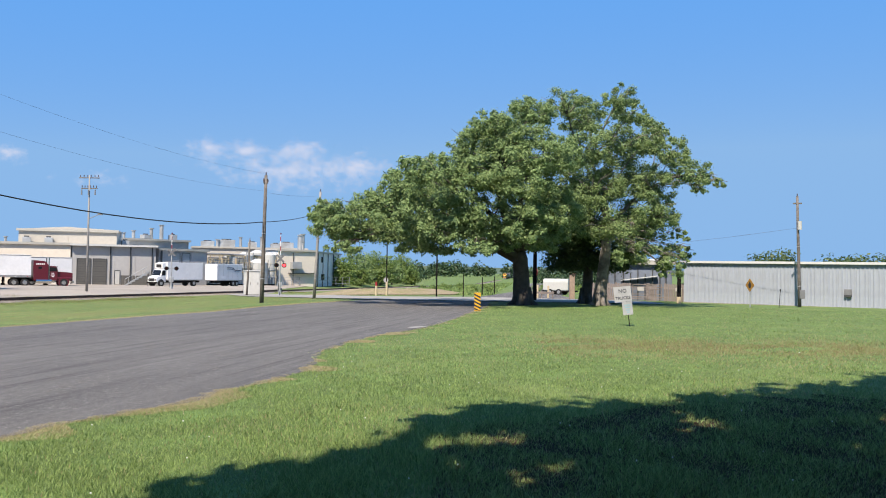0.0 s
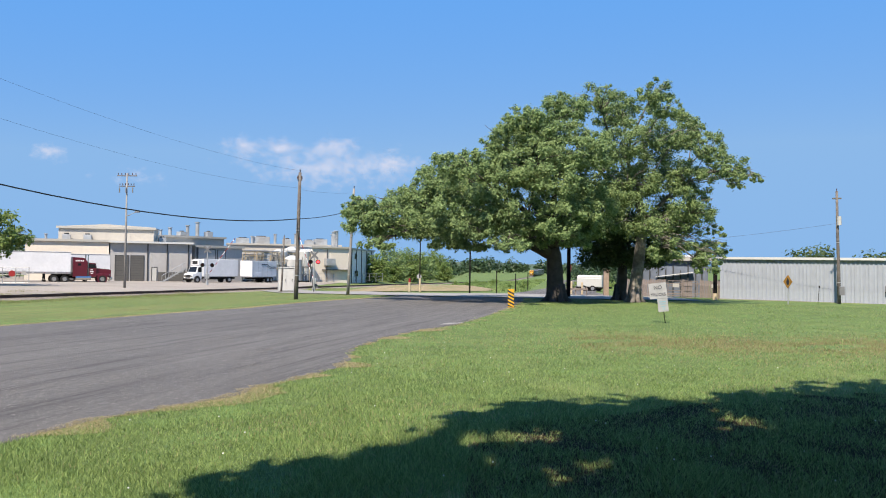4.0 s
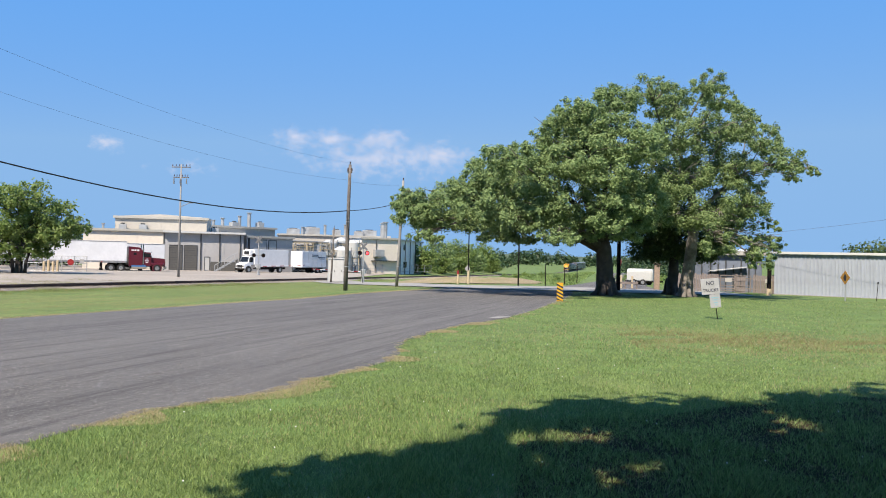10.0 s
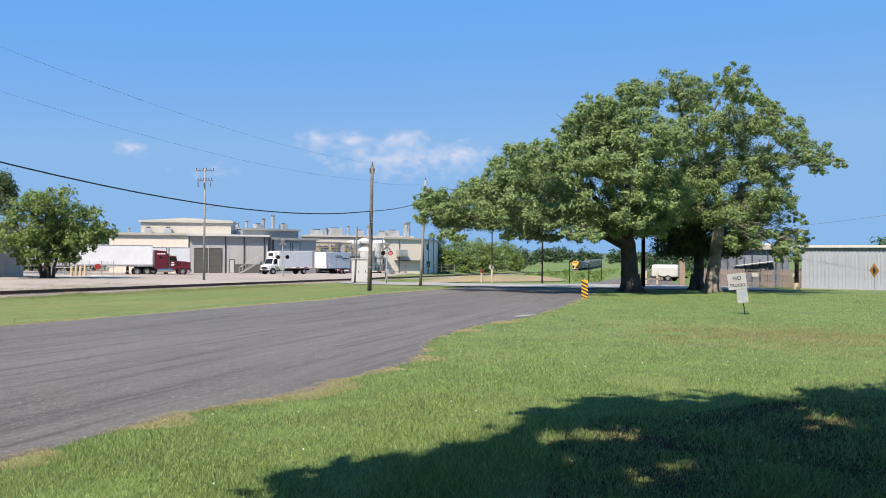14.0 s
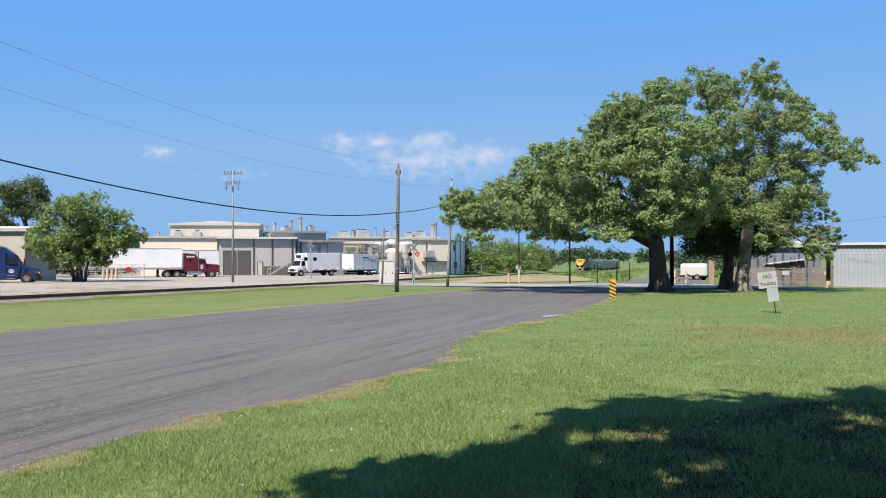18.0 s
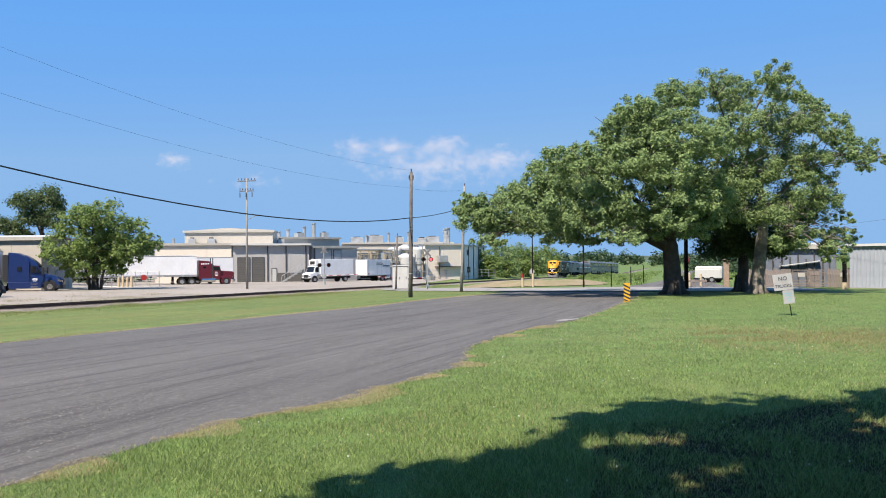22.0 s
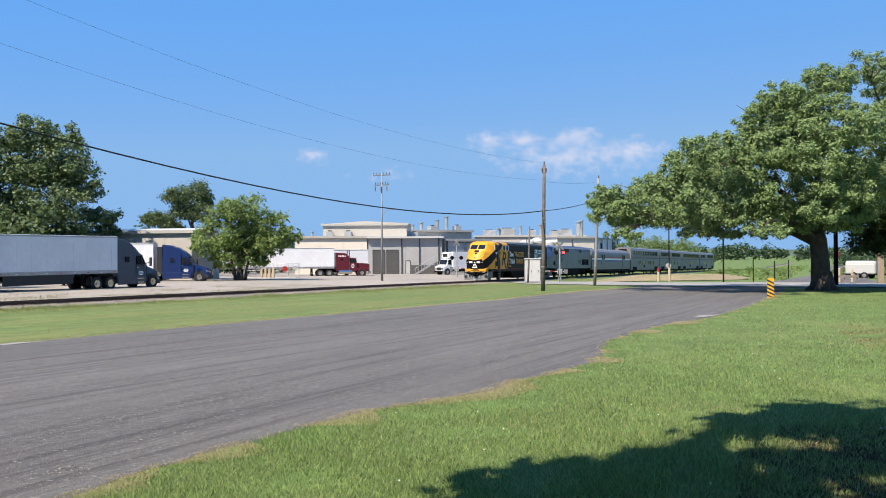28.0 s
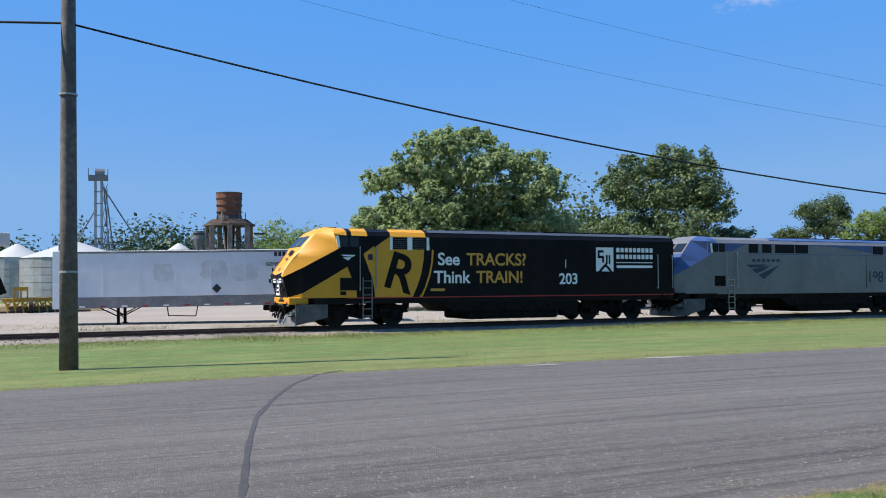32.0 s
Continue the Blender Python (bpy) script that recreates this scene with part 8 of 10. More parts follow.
for z in (0.1, 1.0, 1.85):
    part("gate_rail", rod((0, 0, z), (7, 0, z), 0.03, 0.03, 6), GALVANISED, gt)
for i in range(47):
    part("mesh_wire", rod((i * 0.15, 0.01, 0.1), (i * 0.15, 0.01, 1.85), 0.006, 0.006, 4), GALVANISED, gt)
part("stop_plate", disc((5.2, -0.06, 1.15), 0.38, 0.02, "Y", 8), GATE_RED, gt, "red octagonal plate")
part("notice", box(6.2, 6.7, -0.06, -0.04, 1.0, 1.5), SIGN_WHITE, gt)
fe = thing("chain_link_fence", stand(-33.0, 165.0, 62), "low galvanised chain-link fence before the plant", "fence")
for i in range(12):
    part("fence_post", rod((i * 2.5, 0, -0.1), (i * 2.5, 0, 1.6), 0.05, 0.05, 8), GALVANISED, fe)
for z in (0.2, 0.9, 1.55):
    part("fence_rail", rod((0, 0, z), (27.5, 0, z), 0.03, 0.03, 6), GALVANISED, fe)

# ---- grain store and old water tank ----
RUST = material("rusty_tank", (0.27, 0.115, 0.055), 0.8, 0.2, 0.35, 3, 0.3, 12, second=(0.13, 0.06, 0.035), second_scale=1.2)
OLD_CONCRETE = material("old_concrete", (0.16, 0.14, 0.115), 0.9, 0, 0.3, 3, 0.3, 14, second=(0.08, 0.07, 0.06), second_scale=0.8)
RUST_DARK = material("dark_rust", (0.055, 0.035, 0.027), 0.9, 0.1, 0.4, 3, 0.3, 12, second=(0.10, 0.05, 0.03), second_scale=1.5)
PIER = material("flaking_concrete", (0.34, 0.30, 0.25), 0.9, 0, 0.3, 3, 0.3, 14, second=(0.16, 0.13, 0.11), second_scale=1.1)
wt_ = thing("old_water_tank", stand(-113.8, 38.0, 71), "rusty banded water tank on a ruined concrete tower", "water tank")
part("tank", rod((0, 0, 11.2), (0, 0, 14.2), 1.55, 1.7, 24), RUST, wt_)
for z in (11.6, 12.5, 13.4, 14.15):
    part("hoop", disc((0, 0, z), 1.74, 0.1, "Z", 24), DARK_TRIM, wt_)
part("tank_base", rod((0, 0, 10.5), (0, 0, 11.2), 1.75, 1.6, 20), DARK_TRIM, wt_)
part("dome_roof", rod((0, 0, 9.9), (0, 0, 10.6), 3.3, 2.4, 20), RUST_DARK, wt_, "dark rusty deck")
part("deck_rim", disc((0, 0, 9.85), 3.4, 0.22, "Z", 20), OLD_CONCRETE, wt_)
for i in range(7):
    a = i * math.tau / 7 + 0.25
    part("column", box(2.85 * math.cos(a) - 0.32, 2.85 * math.cos(a) + 0.32, 2.85 * math.sin(a) - 0.32, 2.85 * math.sin(a) + 0.32, -0.2, 9.75, 0.05), PIER, wt_, "flaking concrete column")
    b = a + math.tau / 7
    part("tie_beam", rod((2.85 * math.cos(a), 2.85 * math.sin(a), 6.4), (2.85 * math.cos(b), 2.85 * math.sin(b), 6.4), 0.2, 0.2, 6), OLD_CONCRETE, wt_)
    if i % 2:
        part("brace", rod((2.85 * math.cos(a), 2.85 * math.sin(a), 9.6), (2.85 * math.cos(b), 2.85 * math.sin(b), 6.6), 0.09, 0.09, 6), RUST_DARK, wt_)
part("hopper", rod((0, 0, 4.0), (0, 0, 9.9), 0.45, 0.75, 14), RUST_DARK, wt_)
for i in range(5):
    a = -2.2 + i * 0.4
    part("railing_post", rod((2.5 * math.cos(a), 2.5 * math.sin(a), 10.4), (2.5 * math.cos(a), 2.5 * math.sin(a), 11.5), 0.06, 0.06, 6), RUST_DARK, wt_)
part("leaning_pole", rod((-0.9, -2.6, 11.4), (-0.5, -2.9, 6.4), 0.1, 0.1, 6), PIER, wt_)
for k in (-1, 1):
    part("outrigger", box(min(k * 3.2, k * 4.6), max(k * 3.2, k * 4.6), -0.3, 0.3, 8.6, 8.85), DARK_TRIM, wt_)
el = thing("grain_elevator", stand(-142.5, 27.0, 78), "slim galvanised grain elevator leg with stays", "grain elevator")
for k in (-0.45, 0.45):
    part("leg_casing", box(k - 0.2, k + 0.2, -0.25, 0.25, -0.1, 18.2), GALVANISED, el)
part("head_box", box(-1.5, 1.4, -0.7, 0.7, 18.2, 19.0, 0.05), LOCO_GREY, el)
part("motor", rod((-0.4, 0, 19.0), (0.6, 0, 19.4), 0.45, 0.4, 12), LOCO_GREY, el)
for i in range(9):
    part("cage_rung", box(-0.65, 0.65, -0.3, 0.3, 2 + i * 1.8, 2.1 + i * 1.8), LOCO_GREY, el)
part("ladder_mast", box(1.2, 1.3, -0.1, 0.1, 0, 17.0), GALVANISED, el)
for a, b in (((0.6, 0, 17.2), (7.4, 0, 6.0)), ((-0.4, 0, 13.8), (-3.9, 0, 7.4)), ((1.0, 0, 17.0), (2.2, 1.5, 6.5)), ((0.8, 0, 16.8), (1.5, 0.5, 7.5))):
    part("spout", rod(a, b, 0.11, 0.11, 8), LOCO_GREY, el)
for i in range(7):
    z = 1.0 + i * 2.4
    part("lattice_bar", rod((0.65, 0.2, z), (1.3, 0.2, z + 2.4), 0.05, 0.05, 6), LOCO_GREY, el)
    part("lattice_bar", rod((1.3, 0.2, z), (0.65, 0.2, z + 2.4), 0.05, 0.05, 6), LOCO_GREY, el)
for k in (-1.45, 1.35):
    part("deck_post", rod((k, -0.6, 19.0), (k, -0.6, 20.0), 0.06, 0.06, 6), LOCO_GREY, el)
part("head_hood", rod((-0.5, 0, 19.3), (0.9, 0, 19.3), 0.75, 0.75, 14), LOCO_GREY, el)
part("catwalk", box(-6.5, 4.0, -0.4, 0.4, 8.2, 8.35), LOCO_GREY, el)
for i in range(12):
    part("catwalk_post", box(-6.4 + i * 0.9, -6.34 + i * 0.9, -0.4, -0.34, 8.35, 9.3), LOCO_GREY, el)
part("catwalk_rail", rod((-6.4, -0.37, 9.3), (3.9, -0.37, 9.3), 0.04, 0.04, 6), LOCO_GREY, el)
for x, y, r, hh, cone in ((-132.5, 21.8, 7.0, 5.9, 2.4), (-141.5, 15.5, 3.6, 6.2, 2.0), (-134.9, 37.2, 1.6, 7.3, 1.0)):
    b = thing("grain_bin", stand(x, y), "round galvanised grain bin with conical roof", "silo", "grain bins")
    part("bin_wall", rod((0, 0, -0.1), (0, 0, hh), r, r, 32), GALVANISED, b)
    part("cone_roof", rod((0, 0, hh), (0, 0, hh + cone), r + 0.12, 0.3, 32), TANK_WHITE, b)
    for i in range(int(hh)):
        part("ring_rib", disc((0, 0, 0.6 + i), r + 0.03, 0.06, "Z", 32), GALVANISED, b)
hp = thing("dust_cyclone", stand(-134.4, 40.2), "small grey dust cyclone on legs", "cyclone")
part("barrel", rod((0, 0, 9.0), (0, 0, 10.2), 1.0, 1.0, 16), LOCO_GREY, hp)
part("cone", rod((0, 0, 6.6), (0, 0, 9.0), 0.25, 1.0, 16), LOCO_GREY, hp)
for a in range(3):
    part("leg", rod((math.cos(a * 2.1), math.sin(a * 2.1), -0.1), (0.8 * math.cos(a * 2.1), 0.8 * math.sin(a * 2.1), 9.0), 0.07, 0.07, 6), LOCO_GREY, hp)
part("duct", rod((0, 0, 9.8), (-3.4, -0.6, 8.6), 0.18, 0.18, 8), LOCO_GREY, hp)
FARM_YELLOW = material("farm_yellow", (0.62, 0.33, 0.03), 0.6, 0, 0.2, 4)
ym = thing("farm_implement", stand(-74.6, 9.0, 83), "yellow farm implement parked on rubble", "farm machine")
part("frame", box(-2.0, 1.8, -0.6, 0.6, 0.9, 1.2, 0.03), FARM_YELLOW, ym)
part("hood", box(-1.2, -0.2, -0.5, 0.5, 1.75, 2.05, 0.05), FARM_YELLOW, ym)
for x in (-1.15, -0.7, -0.25):
    part("hood_post", box(x - 0.06, x + 0.06, -0.45, -0.3, 1.2, 1.75), FARM_YELLOW, ym)
for i in range(6):
    part("toothed_disc", prism([(-1.9 + i * 0.6, 1.0), (-1.6 + i * 0.6, 0.4), (-1.3 + i * 0.6, 1.0), (-1.6 + i * 0.6, 0.75)], "Y", -0.75, -0.62), FARM_YELLOW, ym)
for i in range(7):
    part("tine", rod((-1.8 + i * 0.55, -0.6, 1.1), (-1.6 + i * 0.55, -0.8, 0.05), 0.06, 0.05, 6), FARM_YELLOW, ym)
part("boom", rod((-2.0, 0, 1.5), (-3.2, 0, 5.2), 0.35, 0.2, 10), UNDER, ym)
part("cab_roof", box(-2.9, -1.5, -0.6, 0.6, 5.2, 6.2, 0.05), TANK_WHITE, ym)
for x in (-1.5, 1.4):
    road_wheel(0.0, x, 0.5, 0.3, ym, FARM_YELLOW)
rb = thing("rubble_bank", stand(-76.0, 8.5, 80), "low brown bank of earth and rubble", "bank")
part("bank", prism([(-1.6, -0.2), (-1.0, 0.55), (0.6, 0.7), (1.6, -0.2)], "X", -8, 6), DRY, rb)
part("sleeper", box(-6, 5, -1.9, -1.6, -0.1, 0.2), TIE_MAT, rb)
ibc = thing("white_container", stand(-68.0, 43.4, 55), "white plastic container in the yard", "container", "yard containers")
part("bottle", box(-0.55, 0.55, -0.5, 0.5, 0.15, 1.1, 0.06), TANK_WHITE, ibc)
part("pallet", box(-0.6, 0.6, -0.5, 0.5, 0, 0.15), GALVANISED, ibc)
copy_thing(ibc, stand(-66.6, 45.4, 55))
drum = thing("barrel", stand(-69.6, 38.0), "black and white drum in the yard", "barrel")
part("drum", rod((0, 0, 0), (0, 0, 0.75), 0.42, 0.42, 16), TANK_WHITE, drum)
part("black_lid", rod((0, 0, 0.75), (0, 0, 1.2), 0.44, 0.4, 16), BLACK_PLASTIC, drum)
for x, y in ((-77.5, 43.2), (-76.0, 43.9), (-74.5, 44.6)):
    c = thing("concrete_block", stand(x, y, 60), "rough concrete block by the barn", "block", "concrete blocks")
    part("block", box(-0.7, 0.7, -0.35, 0.35, -0.05, 0.75, 0.05), OLD_CONCRETE, c)
container = Hall((-87.0, 46.0), (-82.5, 51.5), 6, 3.4, TRAILER_OLD, "pale corrugated storage container, a dark panel for its shaded open end", "container", 0.6, 0.0, roof=OLD_TIN, trim=OLD_TIN)
# dark slab on the wall gives the shaded inside of the open end
part("dark_end_panel", box(2.2, 4.2, -0.03, -0.004, 0.1, 3.0), DARK_TRIM, container.t)
ta = thing("tractor", stand(-81.6, 47.4, 40), "small orange loader parked in front of a container", "tractor")
part("body", box(-0.7, 0.7, -1.0, 1.0, 0.5, 1.3, 0.1), FARM_YELLOW, ta)
part("roll_cage", box(-0.6, 0.6, -0.6, 0.3, 1.3, 2.0, 0.05), UNDER, ta)
for x in (-0.75, 0.75):
    for y in (-0.65, 0.65):
        road_wheel(x, y, 0.42, 0.3, ta, FARM_YELLOW)

# ---- sky and distance ----
def cloud_material(name, seed, cover):
    m = bpy.data.materials.new(name)
    m.use_nodes = True
    nt = m.node_tree
    nt.nodes.remove(nt.nodes["Principled BSDF"])
    tc = nt.nodes.new("ShaderNodeTexCoord")
    mp = nt.nodes.new("ShaderNodeMapping")
    mp.inputs["Location"].default_value = (seed * 3.7, seed * 1.9, seed)
    mp.inputs["Scale"].default_value = (0.019, 0.019, 0.026)
    nt.links.new(tc.outputs["Object"], mp.inputs["Vector"])
    n = nt.nodes.new("ShaderNodeTexNoise")
    n.inputs["Scale"].default_value, n.inputs["Detail"].default_value, n.inputs["Roughness"].default_value = 1.0, 9, 0.62
    nt.links.new(mp.outputs["Vector"], n.inputs["Vector"])
    sub = nt.nodes.new("ShaderNodeVectorMath")
    sub.operation = "SUBTRACT"
    sub.inputs[1].default_value = (0.5, 0.5, 0.42)
    nt.links.new(tc.outputs["Generated"], sub.inputs[0])
    flat = nt.nodes.new("ShaderNodeVectorMath")
    flat.operation = "MULTIPLY"
    flat.inputs[1].default_value = (2.0, 0.0, 2.2)
    nt.links.new(sub.outputs["Vector"], flat.inputs[0])
    ln = nt.nodes.new("ShaderNodeVectorMath")
    ln.operation = "LENGTH"
    nt.links.new(flat.outputs["Vector"], ln.inputs[0])
    fall = nt.nodes.new("ShaderNodeMapRange")
    fall.inputs["From Min"].default_value, fall.inputs["From Max"].default_value = 0.0, 1.0
    fall.inputs["To Min"].default_value, fall.inputs["To Max"].default_value = cover, -0.42
    nt.links.new(ln.outputs["Value"], fall.inputs["Value"])
    add = nt.nodes.new("ShaderNodeMath")
    add.operation = "ADD"
    nt.links.new(n.outputs["Fac"], add.inputs[0])
    nt.links.new(fall.outputs["Result"], add.inputs[1])
    alpha = nt.nodes.new("ShaderNodeMapRange")
    alpha.interpolation_type = "SMOOTHSTEP"
    alpha.inputs["From Min"].default_value, alpha.inputs["From Max"].default_value = 0.40, 0.98
    alpha.inputs["To Max"].default_value = 0.55
    nt.links.new(add.outputs[0], alpha.inputs["Value"])
    tr = nt.nodes.new("ShaderNodeBsdfTransparent")
    em = nt.nodes.new("ShaderNodeEmission")
    em.inputs["Color"].default_value = (0.86, 0.80, 0.84, 1)
    em.inputs["Strength"].default_value = 0.575
    mx = nt.nodes.new("ShaderNodeMixShader")
    nt.links.new(alpha.outputs["Result"], mx.inputs["Fac"])
    nt.links.new(tr.outputs["BSDF"], mx.inputs[1])
    nt.links.new(em.outputs["Emission"], mx.inputs[2])
    nt.links.new(mx.outputs["Shader"], nt.nodes["Material Output"].inputs["Surface"])
    return m


CLOUDS = ((15.0, 7.6, 7.5, 3.2, 0.30), (12.6, 7.6, 6.5, 3.2, 0.27), (9.2, 7.8, 7.6, 4.0, 0.32), (5.4, 7.0, 9.0, 4.0, 0.25), (9.5, 6.6, 24.0, 6.0, 0.30), (26.6, 6.6, 5.0, 2.6, 0.24),
          (37.6, 16.9, 11.0, 3.6, 0.24), (47.5, 3.8, 9.0, 3.0, 0.16), (62.5, 3.8, 9.0, 3.6, 0.20), (12.5, 17.4, 9.0, 2.6, 0.08), (21.5, 5.4, 10.0, 3.2, 0.10))
for i, (az, el, w, h, cover) in enumerate(CLOUDS):
    R_ = 3600.0
    W_, H_ = R_ * math.radians(w), R_ * math.radians(h)
    a = math.radians(az)
    me = place("cloud_sheet", [(-W_ / 2, 0, -H_ / 2), (W_ / 2, 0, -H_ / 2), (W_ / 2, 0, H_ / 2), (-W_ / 2, 0, H_ / 2)], [(0, 1, 2, 3)], cloud_material("cloud_%d" % i, i + 1.0, cover))
    c = new("backdrop_cloud", me)
    c.matrix_basis = pose(-math.sin(a) * R_, math.cos(a) * R_, 1.75 + R_ * math.tan(math.radians(el)), 0, 0, az)
    c.visible_shadow = False
    tagged(c, "faint white cumulus cloud low in the sky", "cloud", kind="structure")

HILL = material("far_wooded_hill", (0.075, 0.115, 0.085), 0.95, 0, 0.35, 0.02, 0.0, 1, second=(0.11, 0.15, 0.12), second_scale=0.004)
for R_, lo, hi, seed in ((1500.0, -0.25, 0.05, 3), (2600.0, 0.08, 0.26, 4)):
    g = np.random.default_rng(seed)
    az = np.radians(np.arange(-75, 130, 0.08))
    wave = sum(np.sin(az * f + p) / q for f, p, q in ((9, 1.1, 2.0), (23, 0.4, 3.0), (61, 2.2, 5.0), (140, 0.9, 8.0)))
    top = np.radians(lo + (hi - lo) * (0.5 + 0.35 * wave)) + np.radians(g.uniform(-0.025, 0.025, len(az)))
    zt = 1.75 + R_ * np.tan(top)
    V, Fc = [], []
    for i, a in enumerate(az):
        for z, rr in ((-40.0, R_ - 60), (zt[i], R_), (-40.0, R_ + 200)):
            V.append((-math.sin(a) * rr, math.cos(a) * rr, float(z)))
    for i in range(len(az) - 1):
        for j in range(2):
            Fc.append((3 * i + j, 3 * i + 3 + j, 3 * i + 4 + j, 3 * i + 1 + j))
    tagged(new("backdrop_hill", place("far_hill", V, Fc, HILL)), "low wooded hills on the horizon", "hill", kind="structure")


def woods(az0, az1, d0, d1, h, n, leaf, mat, label, seed, up0=0.0):
    """A far belt of trees as one mass of leaf clumps."""
    g = np.random.default_rng(seed)
    blobs = []
    for _ in range(n):
        a, d = math.radians(g.uniform(az0, az1)), g.uniform(d0, d1)
        x, y = -math.sin(a) * d, math.cos(a) * d
        r, hh = h * g.uniform(0.35, 0.6), h * g.uniform(0.6, 1.05)
        z = gz(x, y) + up0
        blobs.append((x, y, z + hh * 0.62, r, r, hh * 0.42))
        blobs.append((x + g.uniform(-r, r), y, z + hh * 0.3, r * 1.1, r, hh * 0.36))
    me = leaf_cloud("woods", blobs, int(n * leaf[0]), leaf[1], seed, 0.32, 0.25, 26)
    me.materials.append(mat)
    return tagged(new("far_woods", me), label, "woods", kind="stuff")


FAR_LEAF = leaf_material("far_leaf", (0.040, 0.082, 0.030), (0.085, 0.140, 0.055), 0.25)
woods(-40, 4, 760, 900, 14.0, 90, (280, 2.4), FAR_LEAF, "belt of distant green trees", 31)
woods(-40, -7, 330, 420, 6.5, 50, (300, 1.1), FAR_LEAF, "belt of distant green trees", 32)
woods(-30, -17, 130, 170, 6.0, 14, (1500, 0.55), DARK_LEAF, "tree tops behind a shed", 33)
woods(1, 40, 380, 520, 7.0, 50, (260, 1.1), FAR_LEAF, "belt of distant green trees", 34)
woods(62, 100, 150, 185, 11.5, 54, (1300, 0.72), FAR_LEAF, "green trees behind the grain store", 35)
woods(40, 66, 110, 150, 9.5, 40, (900, 0.7), DARK_LEAF, "dark trees behind the yard", 36)
woods(43, 50, 92, 106, 6.8, 12, (900, 0.5), DARK_LEAF, "dark undergrowth behind the yard trees", 38)
woods(47, 56, 114, 126, 14.0, 18, (1100, 0.65), DARK_LEAF, "dark trees close behind the parked trailers", 42)
woods(28, 46, 150, 200, 8.0, 30, (700, 0.85), FAR_LEAF, "trees behind the warehouses", 37)

woods(-11, 1.5, 96, 180, 0.8, 46, (150, 0.2), BRIGHT_LEAF, "low green shrubs scattered over the meadow", 39)
woods(-12, -6.5, 150, 300, 5.0, 24, (420, 0.5), FAR_LEAF, "bushy green trees across the meadow", 40)
g = random.Random(77)
def behind_track(x, y, u):
    """The place in the same direction as x, y, but u metres off the track."""
    r = math.hypot(x, y)
    k = (u + RX0 * DY - RY0 * DX) / (x / r * DY - y / r * DX)
    return x / r * k, y / r * k, k / r


for i, (x, y, h) in enumerate(((-21.5, 190, 6.5), (-19.0, 196, 8.5), (-16.5, 200, 7.0), (-14.5, 205, 8.2), (-12.0, 208, 6.0), (-9.5, 214, 7.4), (-17.5, 188, 4.2), (-13.5, 196, 4.0), (-10.5, 203, 3.6), (-7.8, 222, 4.5))):
    x, y, k = behind_track(x, y, -8.0 - 2.0 * (i % 3))
    k = min(k, 1.5)
    h *= k
    m = 0.55 * h / 2
    blobs = [(-0.5 * m, h * 0.75, m * 0.9, h * 0.22), (0.6 * m, h * 0.62, m * 0.9, h * 0.24), (0, h * 0.4, m * 1.2, h * 0.26), (-0.9 * m, h * 0.42, m * 0.8, h * 0.2), (0.9 * m, h * 0.25, m * 0.9, h * 0.2), (-0.3 * m, h * 0.16, m * 1.3, h * 0.14)]
    tree("field_tree" if h > 5 else "bush", x, y, blobs, [(0, 0, 0, 0.16), (0, 0, h * 0.3, 0.12), (0, 0, h * 0.5, 0.08)], 5200 if h > 5 else 3000, 0.42, BRIGHT_LEAF if i % 3 != 1 else OAK_LEAF, BARK, "leafy green tree beside the railway" if h > 5 else "green bush beside the railway", 100 + i, "trackside growth")
for i, (x, y, h) in enumerate(((-72, 44.5, 2.4), (-70.5, 47.5, 2.0), (-83, 40, 1.8), (-118, 48, 12.0), (-112, 51.5, 10.5), (-124, 52, 11.0), (-106, 55, 9.0))):
    m = 0.5 * h
    blobs = [(-0.4 * m, h * 0.7, m * 0.6, h * 0.22), (0.5 * m, h * 0.6, m * 0.6, h * 0.24), (0, h * 0.4, m * 0.8, h * 0.26), (-0.7 * m, h * 0.3, m * 0.6, h * 0.2), (0.7 * m, h * 0.25, m * 0.6, h * 0.2)]
    tree("bush" if h < 4 else "bright_tree", x, y, blobs, [(0, 0, 0, 0.12), (0, 0, h * 0.4, 0.08)], 4200, 0.2 if h < 4 else 0.4, BRIGHT_LEAF if h > 4 else PECAN_LEAF, BARK, "overgrown green bush in the yard" if h < 4 else "bright green young tree behind a trailer", 130 + i, "yard growth")

